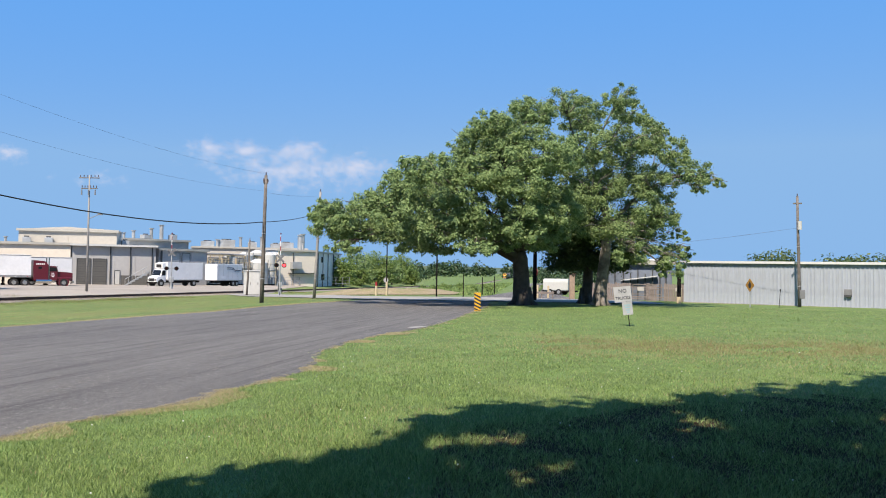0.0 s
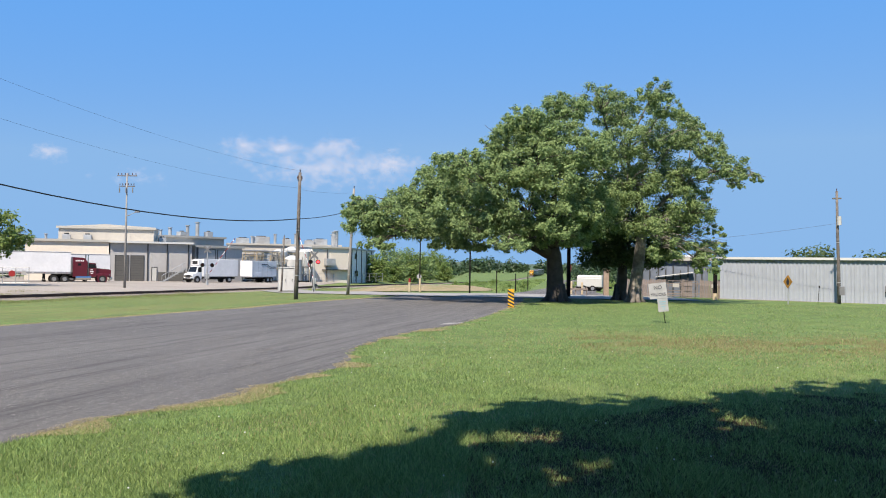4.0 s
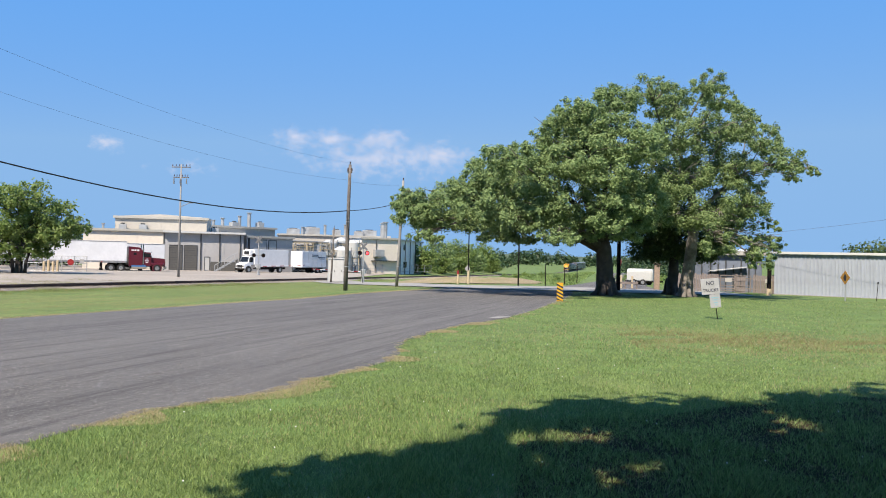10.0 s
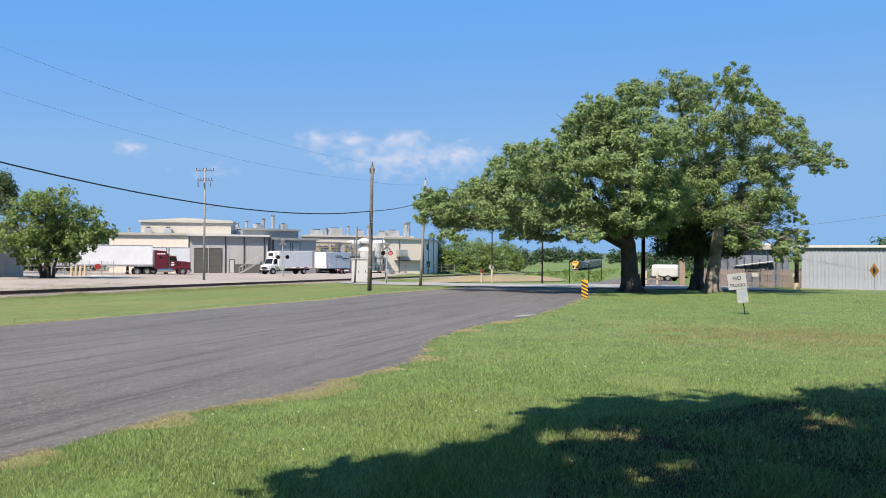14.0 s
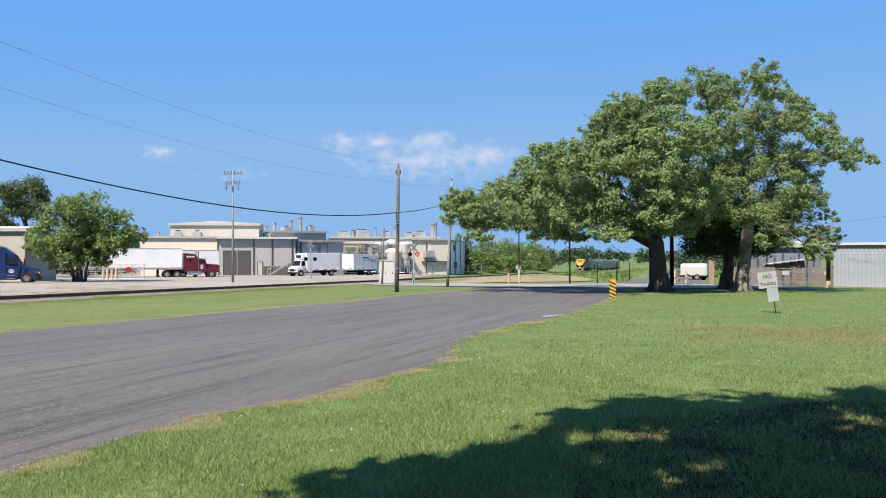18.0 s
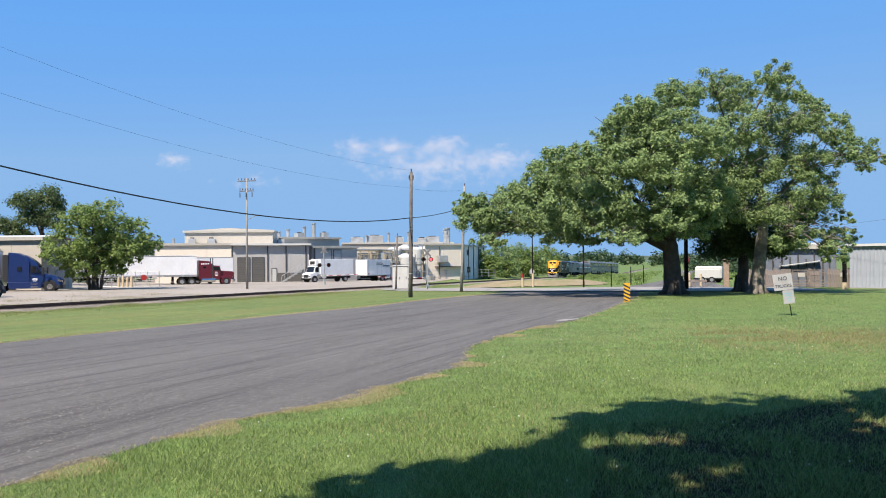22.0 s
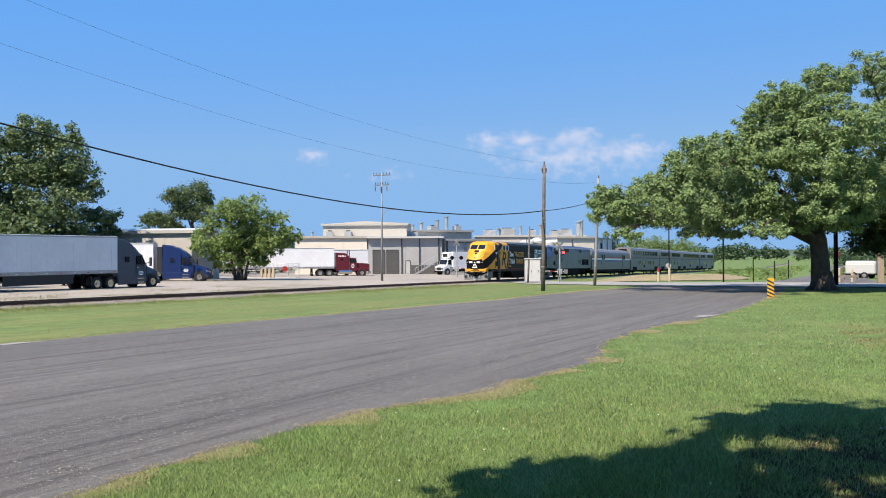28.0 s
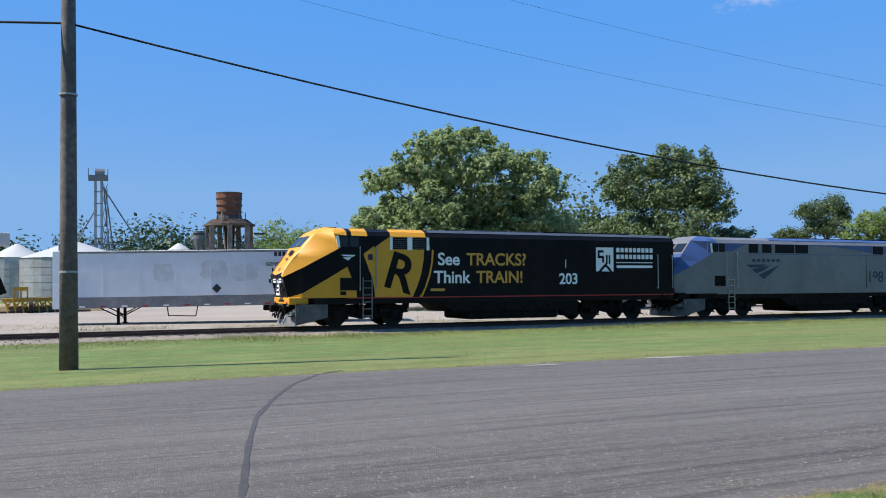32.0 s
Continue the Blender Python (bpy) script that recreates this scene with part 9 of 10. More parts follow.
# unseen tree beside the camera: its crown shades the lawn, enlarged to block sky light
shade = thing("shade_tree", pose(0, 0, 0), "large leafy tree whose crown shades the lawn", "tree")
bm = bmesh.new()
limb(bm, [(8.2, -3.2, -0.15), (8.1, -3.0, 2.5), (7.6, -2.4, 5.0), (6.8, -1.2, 7.2)], 0.5, 0.32, 12)
part("trunk", bm, BARK, shade, "", True)
# blobs from y -4 back are added out of view to block sky light
canopy = [(-1.7, 0.6, 8.4, 1.7), (-1.0, 2.6, 8.4, 1.5), (0.2, 4.0, 8.4, 1.6), (2.0, 4.9, 8.5, 1.7), (4.2, 6.3, 8.5, 1.8), (6.3, 7.6, 8.6, 1.9), (3.0, 2.2, 8.8, 2.4), (0.6, 0.0, 8.7, 2.2), (6.0, 3.6, 8.9, 2.6), (9.2, 6.2, 8.8, 2.8), (9.0, 1.4, 9.0, 2.8), (5.0, -2.0, 9.0, 2.6), (12.4, 4.0, 8.8, 3.0), (1.6, -3.0, 8.8, 2.2), (11.5, 9.0, 8.8, 2.6), (4.6, 4.4, 8.9, 1.8), (0.0, -6.0, 9.0, 3.0), (5.0, -7.0, 9.2, 3.2), (10.0, -5.0, 9.2, 3.2), (14.5, -1.0, 9.0, 3.0), (-3.0, -4.0, 8.8, 2.2), (7.0, -10.5, 9.0, 3.2), (-0.8, 1.5, 8.4, 1.6), (0.6, 2.6, 8.4, 1.8), (2.0, 3.6, 8.5, 1.8), (4.2, 5.2, 8.5, 1.8), (-1.4, -1.0, 8.5, 1.8), (6.6, 6.0, 8.6, 2.0), (8.6, 8.2, 8.6, 2.0), (-3.0, 0.3, 8.4, 1.1), (-2.7, 1.3, 8.4, 1.0), (-2.0, 2.0, 8.4, 1.0), (-1.1, 3.3, 8.4, 0.8)]
canopy += [(x + to_sun.x / to_sun.z * 8.4, y + to_sun.y / to_sun.z * 8.4, 8.4, r) for x, y, r in ((0.55, 10.2, 0.65), (0.0, 9.6, 0.55), (1.1, 10.3, 0.75))]
# gaps that let the sun down to the grass
sun_gaps = ((0.42, 8.85, 0.52), (0.85, 9.05, 0.44), (1.05, 9.45, 0.34), (3.05, 10.25, 0.72), (1.12, 7.75, 0.50), (0.75, 7.10, 0.46), (0.25, 7.7, 0.40), (0.0, 8.6, 0.34), (4.6, 8.6, 0.4), (5.6, 10.4, 0.7), (-0.50, 9.5, 0.46), (-1.0, 8.9, 0.40), (0.15, 10.55, 0.40), (-1.2, 8.1, 0.34))
for x, y, z, r in canopy:
    bm = bmesh.new()
    limb(bm, [(6.9, -1.4, 6.6), ((x + 6.9) / 2, (y - 1.4) / 2, z - 0.4), (x, y, z)], 0.16, 0.03, 7)
    part("limb", bm, BARK, shade, "", True)
# low leaf masses added unseen behind the camera to cut sky light
low = [(-5.0, -8.5, 5.2, 3.2), (0.0, -10.0, 5.0, 3.4), (5.0, -11.5, 5.0, 3.6), (10.0, -10.5, 5.0, 3.6), (14.5, -7.5, 5.2, 3.4), (18.0, -3.0, 5.2, 3.4)]
me = leaf_cloud("crown", [(x, y, z, r, r, 3.2) for x, y, z, r in low], 16000, 0.6, 56, 0.26, 0.35, 40)
me.materials.append(OAK_LEAF)
ob = new("sky_blocker_low", me)
ob.parent = shade
# added lower copies along the sun's rays: same shadow, less sky reaching the grass
inner = [(x - to_sun.x * 3.6 / to_sun.z, y - to_sun.y * 3.6 / to_sun.z, z - 3.6, r * 0.9) for x, y, z, r in canopy]
inner = [b for b in inner if b[0] - b[3] * 0.6 > 0.75 * (b[1] + b[3] * 1.1)]
me = leaf_cloud("crown", [(x, y, z, r, r, 0.9) for x, y, z, r in inner], 22000, 0.36, 57, 0.30, 0.35, 30, sun_gaps)
me.materials.append(OAK_LEAF)
ob = new("sky_blocker_inner", me)
ob.parent = shade
me = leaf_cloud("crown", [(x, y, z, r, r, 1.1) for x, y, z, r in canopy], 56000, 0.44, 55, 0.30, 0.35, 40, sun_gaps)
me.materials.append(OAK_LEAF)
ob = new("crown", me)
ob.parent = shade

# ---- road marks ----
TAR = material("tar_seam", (0.070, 0.066, 0.065), 0.75, 0, 0.35, 9)
PALE = material("pale_grit", (0.29, 0.27, 0.25), 0.95, 0, 0.3, 20, island=0.35)


def ribbon(name, pts, w, lift, mat, label, category="road mark"):
    p = np.array(pts, float)
    d = np.r_[0, np.cumsum(np.hypot(*np.diff(p, axis=0).T))]
    t = np.linspace(0, d[-1], max(8, int(d[-1] / 0.25)))
    x, y = np.interp(t, d, p[:, 0]), np.interp(t, d, p[:, 1])
    g = np.random.default_rng(len(pts) + int(abs(p[0, 0]) * 10))
    tx, ty = np.gradient(x), np.gradient(y)
    n = np.hypot(tx, ty)
    ww = w * g.uniform(0.6, 1.25, len(t))
    L_, R_ = np.stack([x - ty / n * ww, y + tx / n * ww], -1), np.stack([x + ty / n * ww, y - tx / n * ww], -1)
    Q = np.stack([L_, R_], 1)
    return tagged(sheet(name, Q[..., 0], Q[..., 1], ground_height(Q[..., 0], Q[..., 1]) + lift, mat), label, category, kind="structure")


ribbon("trim_tar_seam", [(-17.2, 7.9), (-16.67, 7.13), (-15.2, 5.96), (-13.4, 4.88), (-11.6, 3.92), (-9.7, 3.12), (-7.4, 2.24), (-5.2, 1.3)], 0.040, 0.010, TAR, "dark curved tar seam across the asphalt")


def blotch(x, y, rx, ry, rz, mat, label, seed, lift=0.012):
    g = random.Random(seed)
    n = 22
    V = []
    for i in range(n):
        a = i * math.tau / n
        k = g.uniform(0.6, 1.15)
        dx, dy = rx * k * math.cos(a), ry * k * math.sin(a)
        px, py = x + dx * math.cos(rz) - dy * math.sin(rz), y + dx * math.sin(rz) + dy * math.cos(rz)
        V.append((px, py, gz(px, py) + lift))
    return tagged(new("trim_patch", place("patch", V, [list(range(n))], mat)), label, "road mark", kind="structure")


gr_ = np.random.default_rng(61)
spots = ((-4.3, 17.85, 0.5, 0.16), (-5.55, 8.25, 0.5, 0.14), (-5.4, 6.05, 0.10, 0.07), (-3.9, 15.2, 0.5, 0.15), (-6.6, 8.0, 0.6, 0.10), (-7.6, 12.4, 0.8, 0.12), (-5.3, 13.0, 0.6, 0.12), (-6.2, 10.2, 0.9, 0.35), (-9.5, 9.0, 0.9, 0.25), (-8.2, 6.4, 0.8, 0.25), (-11.0, 14.0, 1.2, 0.2), (-6.0, 20.5, 1.0, 0.2))
PX, PY, PS = [gr_.uniform(-16, -2.2, 2600)], [gr_.uniform(2, 40, 2600)], [gr_.uniform(0.008, 0.018, 2600)]
for x, y, ry, rx in spots:
    n = int(150 * (0.3 + ry * rx * 6))
    PX.append(x + gr_.normal(0, rx, n) + 0.12 * gr_.normal(0, ry, n))
    PY.append(y + gr_.normal(0, ry, n))
    PS.append(gr_.uniform(0.007, 0.018, n))
PX, PY, PS = np.concatenate(PX), np.concatenate(PY), np.concatenate(PS)
PX = np.minimum(PX, np.interp(PY, np.array(NEAR_EDGE)[:, 1], np.array(NEAR_EDGE)[:, 0]) - 0.1)
GR = np.stack([PX, PY, ground_height(PX, PY) + 0.007], -1)
an = gr_.uniform(0, math.tau, len(PX))
quad = np.stack([np.stack([np.cos(an + k * math.pi / 2) * PS * gr_.uniform(0.6, 1.3, len(PX)), np.sin(an + k * math.pi / 2) * PS, 0.006 * (k % 2) * np.ones(len(PX))], -1) for k in range(4)], 1)
V = (GR[:, None] + quad).reshape(-1, 3)
tagged(new("road_grit", place("road_grit", V.tolist(), np.arange(len(V)).reshape(-1, 4).tolist(), PALE)), "pale loose grit and pebbles on the asphalt", "grit", kind="stuff")
for i, (x, y, rx, ry, rz) in enumerate(((-14.9, 15.3, 0.75, 0.22, 1.3), (-15.2, 11.8, 0.5, 0.16, 1.35), (-0.75, 28.7, 1.0, 0.22, 1.2))):
    blotch(x, y, rx, ry, rz, CONCRETE, "pale concrete lump at the road edge", 40 + i, 0.015)
bank_line = np.array([(-11.5, 90), (-10.0, 87.0), (-7.5, 83.2), (-4.5, 82.0), (-1.5, 85.5), (0.4, 92)], float)
bd = np.r_[0, np.cumsum(np.hypot(*np.diff(bank_line, axis=0).T))]
bt = np.linspace(0, bd[-1], 60)
bx_, by_ = np.interp(bt, bd, bank_line[:, 0]), np.interp(bt, bd, bank_line[:, 1])
btx, bty = np.gradient(bx_), np.gradient(by_)
bn = np.hypot(btx, bty)
off = np.linspace(-3.2, 3.2, 13)
gb = np.random.default_rng(15)
hump = np.cos(off / 3.2 * math.pi / 2)[None, :] ** 1.5 * (np.sin(np.linspace(0, math.pi, 60)) ** 0.5 * 0.5)[:, None] * gb.uniform(0.75, 1.2, (60, 13))
BX, BY = bx_[:, None] - (bty / bn)[:, None] * off, by_[:, None] + (btx / bn)[:, None] * off
tagged(sheet("bank", BX, BY, ground_height(BX, BY) + 0.055 + hump, DRY), "bare tan earth bank beside the crossing", "bank", kind="structure")

# ---- grass ----
GRASS = leaf_material("grass_blade", (0.105, 0.175, 0.048), (0.510, 0.650, 0.235), 0.40, 0.10)
VERGE = leaf_material("verge_blade", (0.235, 0.225, 0.075), (0.400, 0.365, 0.150), 0.35)
BROWN = leaf_material("withered_blade", (0.270, 0.205, 0.085), (0.440, 0.360, 0.180), 0.3)
STRAW = leaf_material("straw_blade", (0.480, 0.390, 0.200), (0.640, 0.550, 0.320), 0.4)
ne = np.array(NEAR_EDGE, float)
fe_ = np.array(FAR_EDGE, float)


def blades(name, x, y, h, w, mat, label, seed, lean=0.5):
    """Single bent grass blades rooted at x, y."""
    g = np.random.default_rng(seed)
    n = len(x)
    z = ground_height(x, y) - 0.01
    a = g.uniform(0, math.tau, n)
    dx, dy = np.cos(a), np.sin(a)
    l = g.uniform(0.1, lean, n) * h
    b = g.uniform(0, math.tau, n)
    root = np.stack([x, y, z], -1)
    side = np.stack([np.cos(b) * w, np.sin(b) * w, np.zeros(n)], -1)
    tip = root + np.stack([dx * l, dy * l, h], -1)
    V = np.stack([root - side, root + side, tip], 1).reshape(-1, 3)
    me = bpy.data.meshes.new(name)
    me.vertices.add(3 * n)
    me.vertices.foreach_set("co", V.astype(np.float32).ravel())
    me.loops.add(3 * n)
    me.loops.foreach_set("vertex_index", np.arange(3 * n, dtype=np.int32))
    me.polygons.add(n)
    me.polygons.foreach_set("loop_start", np.arange(0, 3 * n, 3, dtype=np.int32))
    me.update(calc_edges=True)
    me.materials.append(mat)
    return tagged(new(name, me), label, "grass", kind="stuff")


def polar(n, az0, az1, r0, r1, seed):
    g = np.random.default_rng(seed)
    r = r0 * (r1 / r0) ** g.random(n)
    a = np.radians(g.uniform(az0, az1, n))
    return -np.sin(a) * r, np.cos(a) * r, r


def patchy(x, y):
    return 0.5 + 0.5 * np.sin(x * 1.7 + 2.0 * np.sin(y * 0.9)) * np.sin(y * 1.3 + 1.5 * np.sin(x * 0.6))


def fray(t):
    """How far the dry fringe reaches into the lawn at a place along the road edge, 0 to 1."""
    a = 0.5 + 0.5 * np.sin(t * 2.1 + 1.7 * np.sin(t * 0.83)) * np.sin(t * 0.9 + 0.6)
    return np.clip((a - 0.40) * 2.3, 0, 1)


x, y, r = polar(520000, -40, 62, 3.4, 60, 1)
ragged = 0.07 * np.sin(y * 9.3 + 2.0 * np.sin(y * 3.1)) + 0.05 * np.sin(y * 23.0 + 1.3 * np.sin(y * 7.7)) + 0.04 * np.random.default_rng(22).normal(size=len(y))
keep = (x > np.interp(y, ne[:, 1], ne[:, 0]) - 0.06 + ragged + 0.42 * fray(y) * np.random.default_rng(21).random(len(y)) ** 0.6) & (y < 61)
def tree_shade_area(x, y):
    """1 inside the shade tree's cast shadow, over thin grass and darkened soil, 0 on the open lawn."""
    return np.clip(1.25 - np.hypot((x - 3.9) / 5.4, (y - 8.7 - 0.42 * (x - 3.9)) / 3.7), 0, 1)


x, y, r = x[keep], y[keep], r[keep]
g = np.random.default_rng(2)
sparse = g.random(len(x)) > 0.72 * np.clip(tree_shade_area(x, y) * 2.2, 0, 1) * (0.45 + 0.55 * (patchy(x * 1.3, y * 1.6) > 0.35))
x, y, r = x[sparse], y[sparse], r[sparse]
blades("lawn_grass", x, y, g.uniform(0.018, 0.050, len(x)) * (0.7 + 0.6 * patchy(x, y)) * (1 + r * 0.004), 0.0024 + 0.00030 * r, GRASS, "short mown green lawn grass", 3, 1.5)
x, y, r = polar(330000, -36, 40, 4.2, 22, 41)
keep = (g.random(len(x)) < (22 - r) / 12) & (x > np.interp(y, ne[:, 1], ne[:, 0]) + 0.03 + 0.42 * fray(y) * g.random(len(y)) ** 0.6) & (g.random(len(x)) > 0.8 * np.clip(tree_shade_area(x, y) * 2.2, 0, 1))
x, y, r = x[keep], y[keep], r[keep]
blades("lawn_grass", x, y, g.uniform(0.030, 0.065, len(x)) * (0.6 + 0.7 * patchy(x * 1.4, y * 1.1)), 0.0022 + 0.00022 * r, GRASS, "short mown green lawn grass", 42, 1.1)
x, y, r = polar(110000, -40, 40, 6, 60, 11)
dry = (np.exp(-((x - 7) / 7) ** 2 - ((y - 22) / 4) ** 2) + 0.35 * (patchy(x * 0.4, y * 0.4) > 0.75) + 0.08) > g.random(len(x))
keep = (x > np.interp(y, ne[:, 1], ne[:, 0]) + 0.05) & (y < 60) & dry
blades("dry_grass", x[keep], y[keep], g.uniform(0.03, 0.06, keep.sum()), 0.0022 + 0.0004 * r[keep], STRAW, "dry straw-coloured blades in the lawn", 4)
x, y = g.uniform(2.5, 17, 30000), g.normal(22.0, 1.8, 30000)
keep = (patchy(x * 0.9, y * 1.1) + 0.25 * g.random(len(x)) > 0.45) & (y > 17.5)
x, y = x[keep], y[keep]
blades("dry_grass", x, y, g.uniform(0.03, 0.055, len(x)), 0.0026 + 0.0003 * np.hypot(x, y), BROWN, "brown withered patch in the lawn", 18, 1.6)
# soil fitted to the tree's cast shadow and darkened to deepen it, with coarse tufts
SHADE_SOIL = material("shade_darkened_soil", (0.066, 0.048, 0.028), 0.95, 0, 0.6, 26, 1.0, 60, second=(0.036, 0.034, 0.016), second_scale=1.6, spec=0.05)
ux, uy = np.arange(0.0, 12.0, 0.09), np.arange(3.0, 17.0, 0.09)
tagged(paving("soil", ux, uy, lambda a, b: tree_shade_area(a, b) + 0.25 * patchy(a * 1.9, b * 2.3) > 0.46, 0.008, SHADE_SOIL, "bare soil darkened to deepen the tree shade, between coarse grass", "ground"), "bare soil darkened to deepen the tree shade, between coarse grass", "soil", kind="stuff")
x, y, r = polar(210000, -60, 12, 4.5, 17, 31)
keep = (tree_shade_area(x, y) > 0.05 + 0.25 * g.random(len(x)))
x, y, r = x[keep], y[keep], r[keep]
blades("coarse_grass", x, y, g.uniform(0.03, 0.12, len(x)) * (0.35 + 1.0 * patchy(x * 2.1, y * 1.7)), 0.0028 + 0.0002 * r, GRASS, "coarse uneven grass on shaded soil", 32, 1.4)
pick = g.random(len(x)) < 0.16
blades("dry_grass", x[pick] + 0.03, y[pick], g.uniform(0.02, 0.07, pick.sum()), 0.0026 + 0.0002 * r[pick], STRAW, "dry straw-coloured blades on shaded soil", 33, 2.0)
# frayed straw-coloured edge along the asphalt
t = g.uniform(-6, 58, 26000)
t = np.concatenate([t, g.uniform(2, 26, 150000)])
u = -0.05 + 0.06 * np.sin(t * 9.3 + 2.0 * np.sin(t * 3.1)) + g.uniform(-0.15, 1.0, len(t)) ** 1.0 * (0.02 + 0.55 * fray(t))
x, y = np.interp(t, ne[:, 1], ne[:, 0]) + u, t
keep = fray(t) * 1.3 + 0.03 > g.random(len(t))
x, y, t = x[keep], y[keep], t[keep]
blades("edge_grass", x, y, g.uniform(0.010, 0.030, len(t)), 0.0026 + 0.0004 * np.hypot(x, y), STRAW, "dry grass fringe along the road edge", 5, 2.6)
t = g.uniform(-12, 58, 24000)
x, y = np.interp(t, fe_[:, 1], fe_[:, 0]) - np.abs(g.normal(0, 0.25, len(t))) + 0.04, t
blades("edge_grass", x, y, g.uniform(0.012, 0.045, len(t)), 0.008 + 0.0003 * np.hypot(x, y), STRAW, "dry grass fringe along the road edge", 7, 1.6)
# verge between road and railway
s_, u_ = g.uniform(-45, 75, 150000), g.uniform(3.2, 27, 150000)
x, y = RX0 + s_ * DX + u_ * DY, RY0 + s_ * DY - u_ * DX
keep = x < np.interp(y, fe_[:, 1], fe_[:, 0]) - 0.05
row_ = 0.5 + 0.5 * np.sin(u_[keep] * 5.2 + 0.6 * np.sin(s_[keep] * 0.4))
x, y, s_, u_ = x[keep], y[keep], s_[keep], u_[keep]
dry = np.sin(u_ * 1.9 + 1.1 * np.sin(s_ * 0.07) + 2.0 * np.sin(u_ * 0.43)) + 0.8 * (patchy(s_ * 0.12, u_ * 0.9) - 0.5) + 0.9 * (g.random(len(x)) - 0.5) + 1.2 * np.exp(-(u_ - 3) / 3.0) > 0.0
for pick, blade_mat, text in ((dry, VERGE, "drier mown grass strip beside the railway"), (~dry, GRASS, "green mown grass strip beside the railway")):
    blades("verge_grass", x[pick], y[pick], (g.uniform(0.020, 0.050, len(x)) * (0.5 + 0.9 * row_))[pick], 0.0075, blade_mat, text, 8, 2.4)
s_ = g.uniform(-60, 110, 70000)
u_ = 2.5 + np.abs(g.normal(0, 1.5, len(s_)))
x, y = RX0 + s_ * DX + u_ * DY, RY0 + s_ * DY - u_ * DX
tall = 0.05 + 0.15 * patchy(s_ * 0.35, s_ * 0.2) ** 2 * np.exp(-(u_ - 2.3) / 2.0)
keep = ((s_ < 72) | (s_ > 100)) & (patchy(s_ * 0.5, u_ * 1.1) + 0.5 * g.random(len(s_)) > 0.4)
dry = g.random(len(s_)) > 0.45
for pick, blade_mat, text in ((keep & dry, VERGE, "dry uneven weeds along the ballast edge"), (keep & ~dry, GRASS, "green uneven weeds along the ballast edge")):
    blades("weeds", x[pick], y[pick], (g.uniform(0.5, 1.4, len(s_)) * tall * 1.4)[pick], 0.011, blade_mat, text, 9, 1.4)
s_ = g.uniform(-60, 60, 5000)
u_ = -3.4 - np.abs(g.normal(0, 0.8, len(s_)))
x, y = RX0 + s_ * DX + u_ * DY, RY0 + s_ * DY - u_ * DX
blades("weeds", x, y, g.uniform(0.05, 0.3, len(s_)) * patchy(s_ * 0.3, s_ * 0.5), 0.012, VERGE, "dry weeds behind the rails", 10, 0.8)
s_, u_ = g.uniform(-60, 60, 40000), -3.6 - np.abs(g.normal(0, 4.0, 40000))
x, y = RX0 + s_ * DX + u_ * DY, RY0 + s_ * DY - u_ * DX
keep = patchy(s_ * 0.33, u_ * 0.8) > 0.55
blades("weeds", x[keep], y[keep], g.uniform(0.04, 0.22, keep.sum()), 0.02, VERGE, "low weeds scattered over the gravel", 16, 1.2)
big_tree_x, big_tree_y = -56.45, 35.89
a_ = g.uniform(0, math.tau, 9000)
r_ = np.abs(g.normal(0, 2.0, 9000)) + 0.3
x, y = big_tree_x + np.cos(a_) * r_, big_tree_y + np.sin(a_) * r_
blades("weeds", x, y, g.uniform(0.05, 0.3, len(x)), 0.02, VERGE, "rough grass round a tree trunk", 17, 1.0)
# rough meadow towards the far bend
x, y, r = polar(60000, -9, 1.5, 84, 340, 12)
a_, b_ = x - RX0, y - RY0
s_, u_ = a_ * DX + b_ * DY, a_ * DY - b_ * DX
keep = (u_ > 3.5) & ((x < 4 + (y - 75) * 0.09) | (x > 13 + (y - 75) * 0.10)) & (y > 80)
blades("meadow_grass", x[keep], y[keep], g.uniform(0.10, 0.32, keep.sum()) * (0.5 + patchy(x[keep] * 0.15, y[keep] * 0.1)), 0.03 + 0.0004 * r[keep], GRASS, "tall rough meadow grass beside the track", 13, 0.6)
# white clover heads
x, y, r = polar(90, -35, 30, 5, 22, 14)
keep = x > np.interp(y, ne[:, 1], ne[:, 0]) + 0.4
bm = bmesh.new()
for px, py in zip(x[keep], y[keep]):
    bmesh.ops.create_icosphere(bm, subdivisions=1, radius=0.008, matrix=Matrix.Translation((float(px), float(py), gz(px, py) + 0.055)))
me = bpy.data.meshes.new("clover")
bm.to_mesh(me)
bm.free()
me.materials.append(WHITE_PAINT)
tagged(new("clover_flowers", me), "tiny white clover flowers in the grass", "flowers", kind="stuff")

# ---- sleepers under the rails ----
bm = box(-1.3, 1.3, -0.11, 0.11, -0.34, -0.135, 0.0)
tie_me = bpy.data.meshes.new("tie")
bm.to_mesh(tie_me)
bm.free()
tie_me.materials.append(TIE_MAT)
for i in range(290):
    s_ = -45 + i * 0.56
    x, y = on_track(s_)
    ob = new("tie", tie_me)
    ob.parent = track
    ob.matrix_basis = pose(x, y, rail_top(s_), 0, 0, RZ_TRACK)
# loose stones on the shoulder of the ballast
g = np.random.default_rng(8)
n = 16000
s_, u_ = g.uniform(-50, 90, n), g.uniform(-2.6, 2.6, n)
keep = np.abs(np.abs(u_) - 0.75) > 0.1
s_, u_ = s_[keep], u_[keep]
hgt = np.where(np.abs(u_) < 1.7, -0.15, -0.15 - 0.31 * (np.abs(u_) - 1.7) / 1.6)
zb = ground_height(RX0 + s_ * DX, RY0 + s_ * DY) + 0.25 + hgt
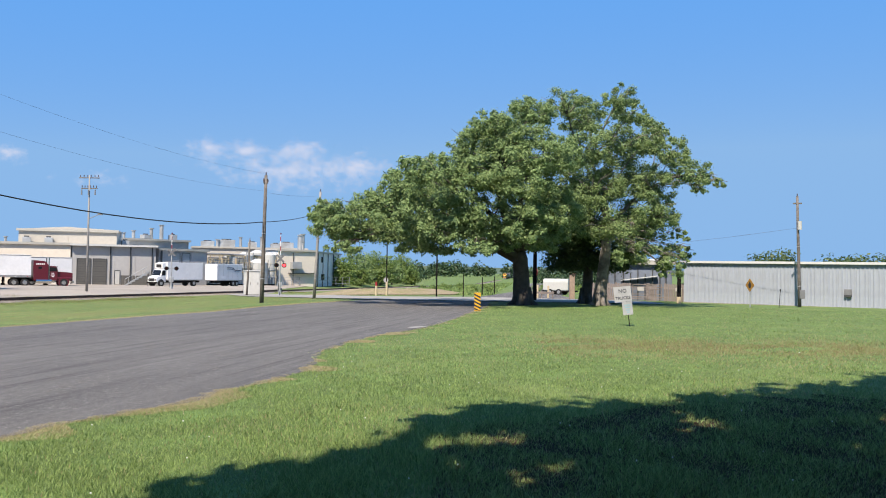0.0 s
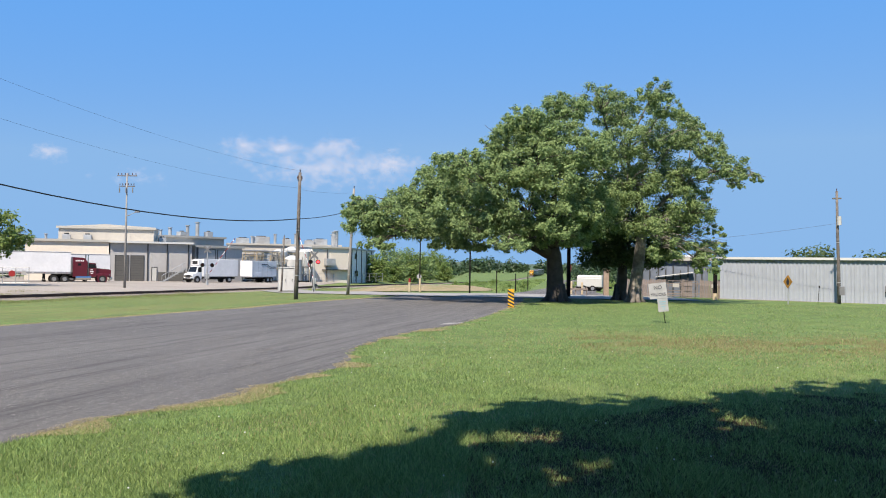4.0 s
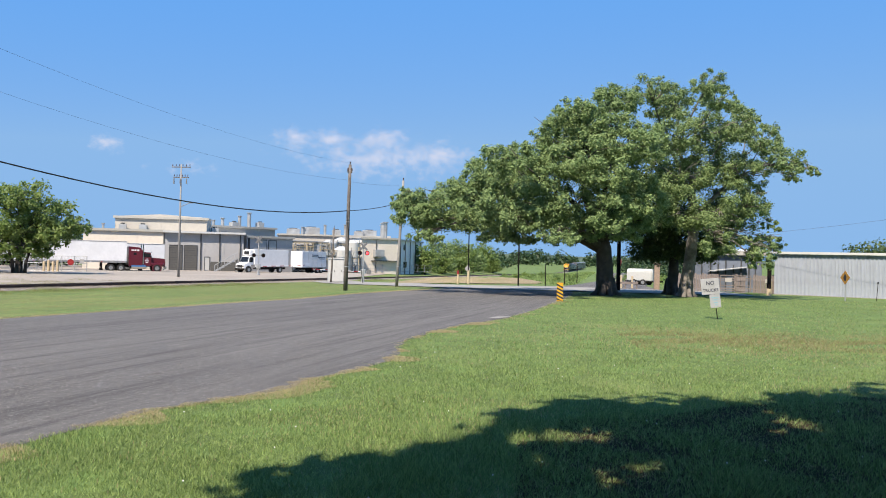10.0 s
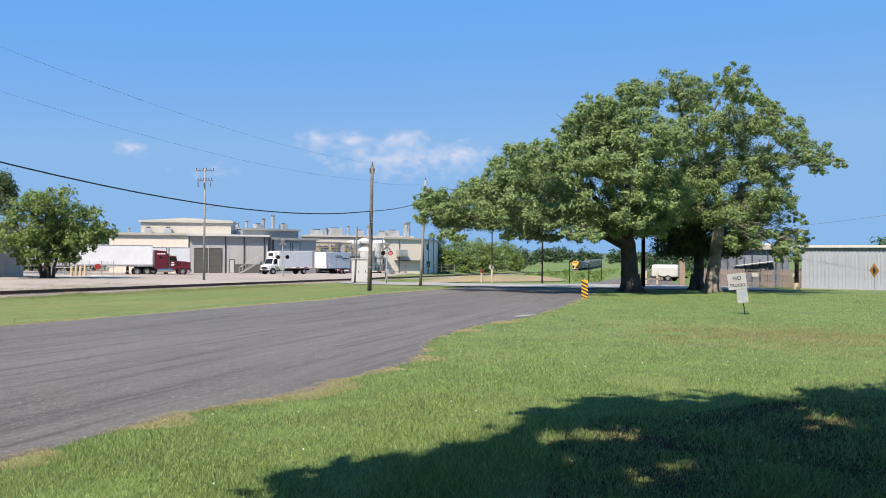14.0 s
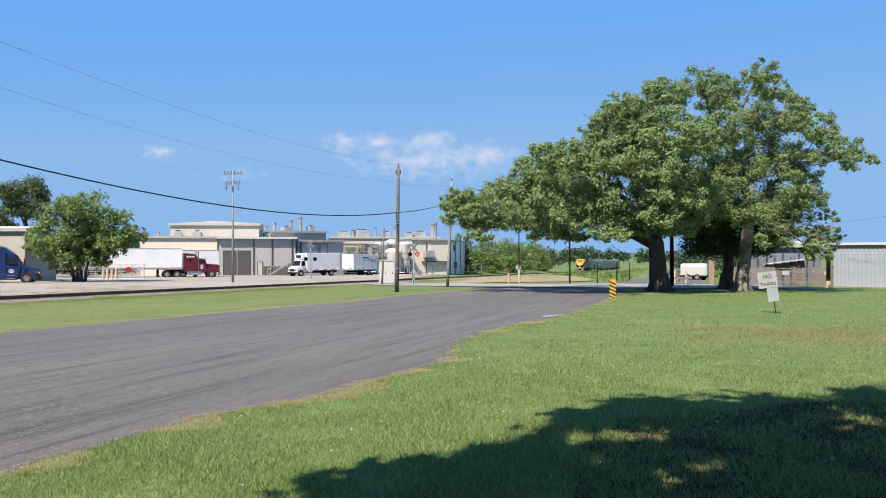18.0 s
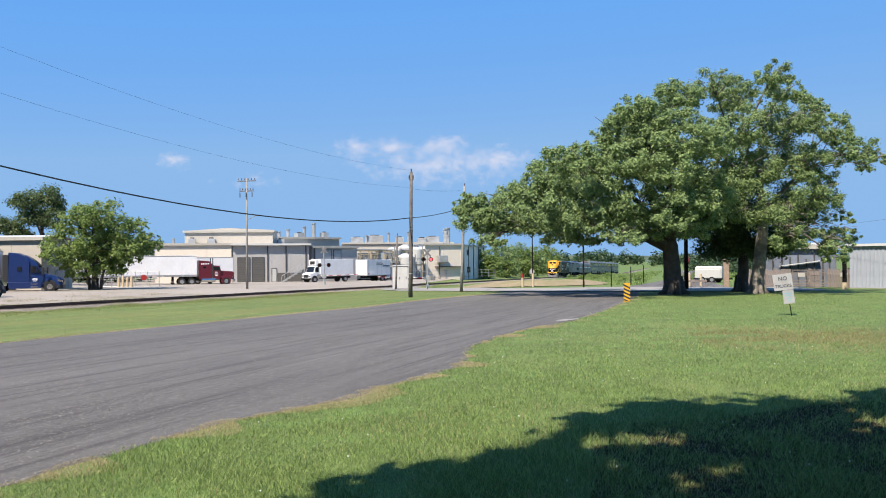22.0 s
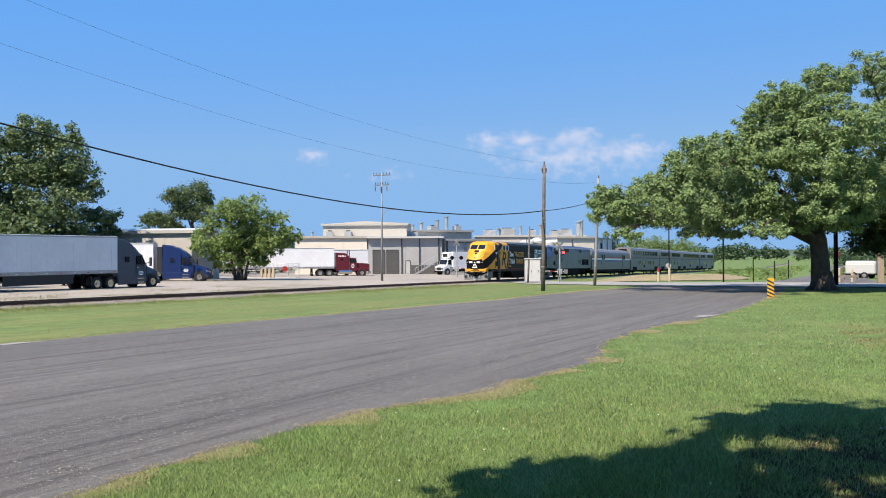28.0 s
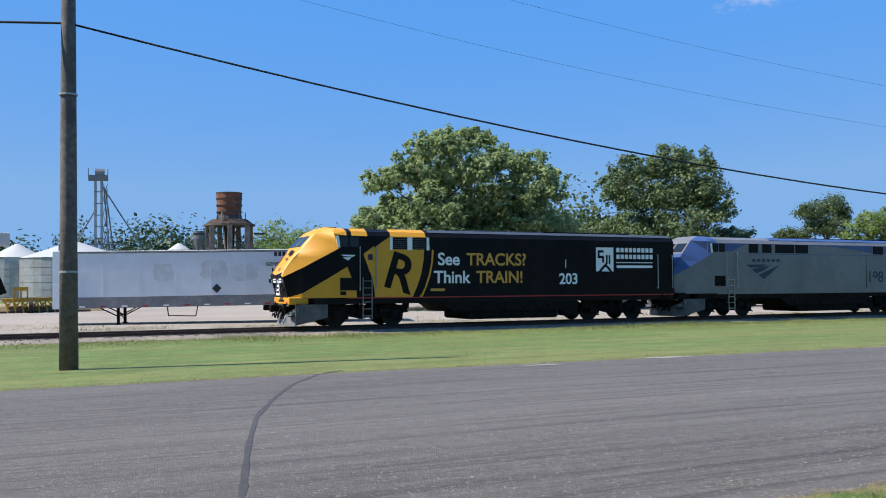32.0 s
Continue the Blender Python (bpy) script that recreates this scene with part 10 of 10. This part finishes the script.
P = np.stack([RX0 + s_ * DX + u_ * DY, RY0 + s_ * DY - u_ * DX, zb], -1)
k = len(P)
size = g.uniform(0.03, 0.065, k)[:, None]
tet = np.array([(1, 0, -0.4), (-0.5, 0.87, -0.4), (-0.5, -0.87, -0.4), (0, 0, 0.9)])
ang = g.uniform(0, math.tau, k)
rot = np.stack([np.stack([np.cos(ang), -np.sin(ang)], -1), np.stack([np.sin(ang), np.cos(ang)], -1)], 1)
V = np.empty((k, 4, 3))
V[:, :, :2] = np.einsum("kij,vj->kvi", rot, tet[:, :2])
V[:, :, 2] = tet[:, 2]
V = (V * size[:, :, None] * g.uniform(0.7, 1.3, (k, 4, 1)) + P[:, None]).reshape(-1, 3)
Fi = (np.arange(k)[:, None, None] * 4 + np.array([(0, 1, 3), (1, 2, 3), (2, 0, 3)])[None]).reshape(-1, 3)
STONES = material("ballast_stone", (0.33, 0.27, 0.21), 0.95, 0, 0.2, 3, island=0.5)
me = place("stones", V.tolist(), Fi.tolist(), STONES)
ob = new("ballast_stones", me)
ob.parent = track
tagged(ob, "loose grey ballast stones", kind="stuff")


# ---- everything that moves ----
def motions():
    """The train on its track, the blue lorry easing forward, and the crossing gates coming down."""
    for car, back in TRAIN:
        rows = []
        for t, s in NOSE:
            x, y = on_track(s + back)
            x2, y2 = on_track(s + back + 20)
            z, z2 = rail_top(s + back), rail_top(s + back + 20)
            rows.append((t, pose(x, y, z, math.degrees(math.atan2(z - z2, 20)), 0, 180 + RZ_TRACK)))
        walk(car, rows)
    roll = ((0, -9.5), (13, -4.0), (15.5, -2.3), (17.5, -1.2), (18.6, -0.1), (19.4, 0.0), (32, 0.0))
    for car, px, py in ((blue_truck, blue_x, blue_y), (blue_trailer, bx, by)):
        rows = []
        for t, d in roll:
            x, y = beside(px, py, BLUE_RZ, 0, d)
            rows.append((t, stand(x, y, BLUE_RZ)))
        walk(car, rows)
    for arm, sign, turn in ((gate_far, 1, ((0, 0), (2.2, 0), (3.0, 17), (3.5, 27), (5.5, 52), (8.0, 80), (9.5, 88), (32, 88))), (gate_near, -1, ((0, 0), (2.4, 0), (3.3, 9), (5.5, 40), (8.0, 74), (10, 88), (32, 88)))):
        walk(arm, [(t, pose(0, 0.3, 1.2, 0, sign * a, 0)) for t, a in turn])


motions()
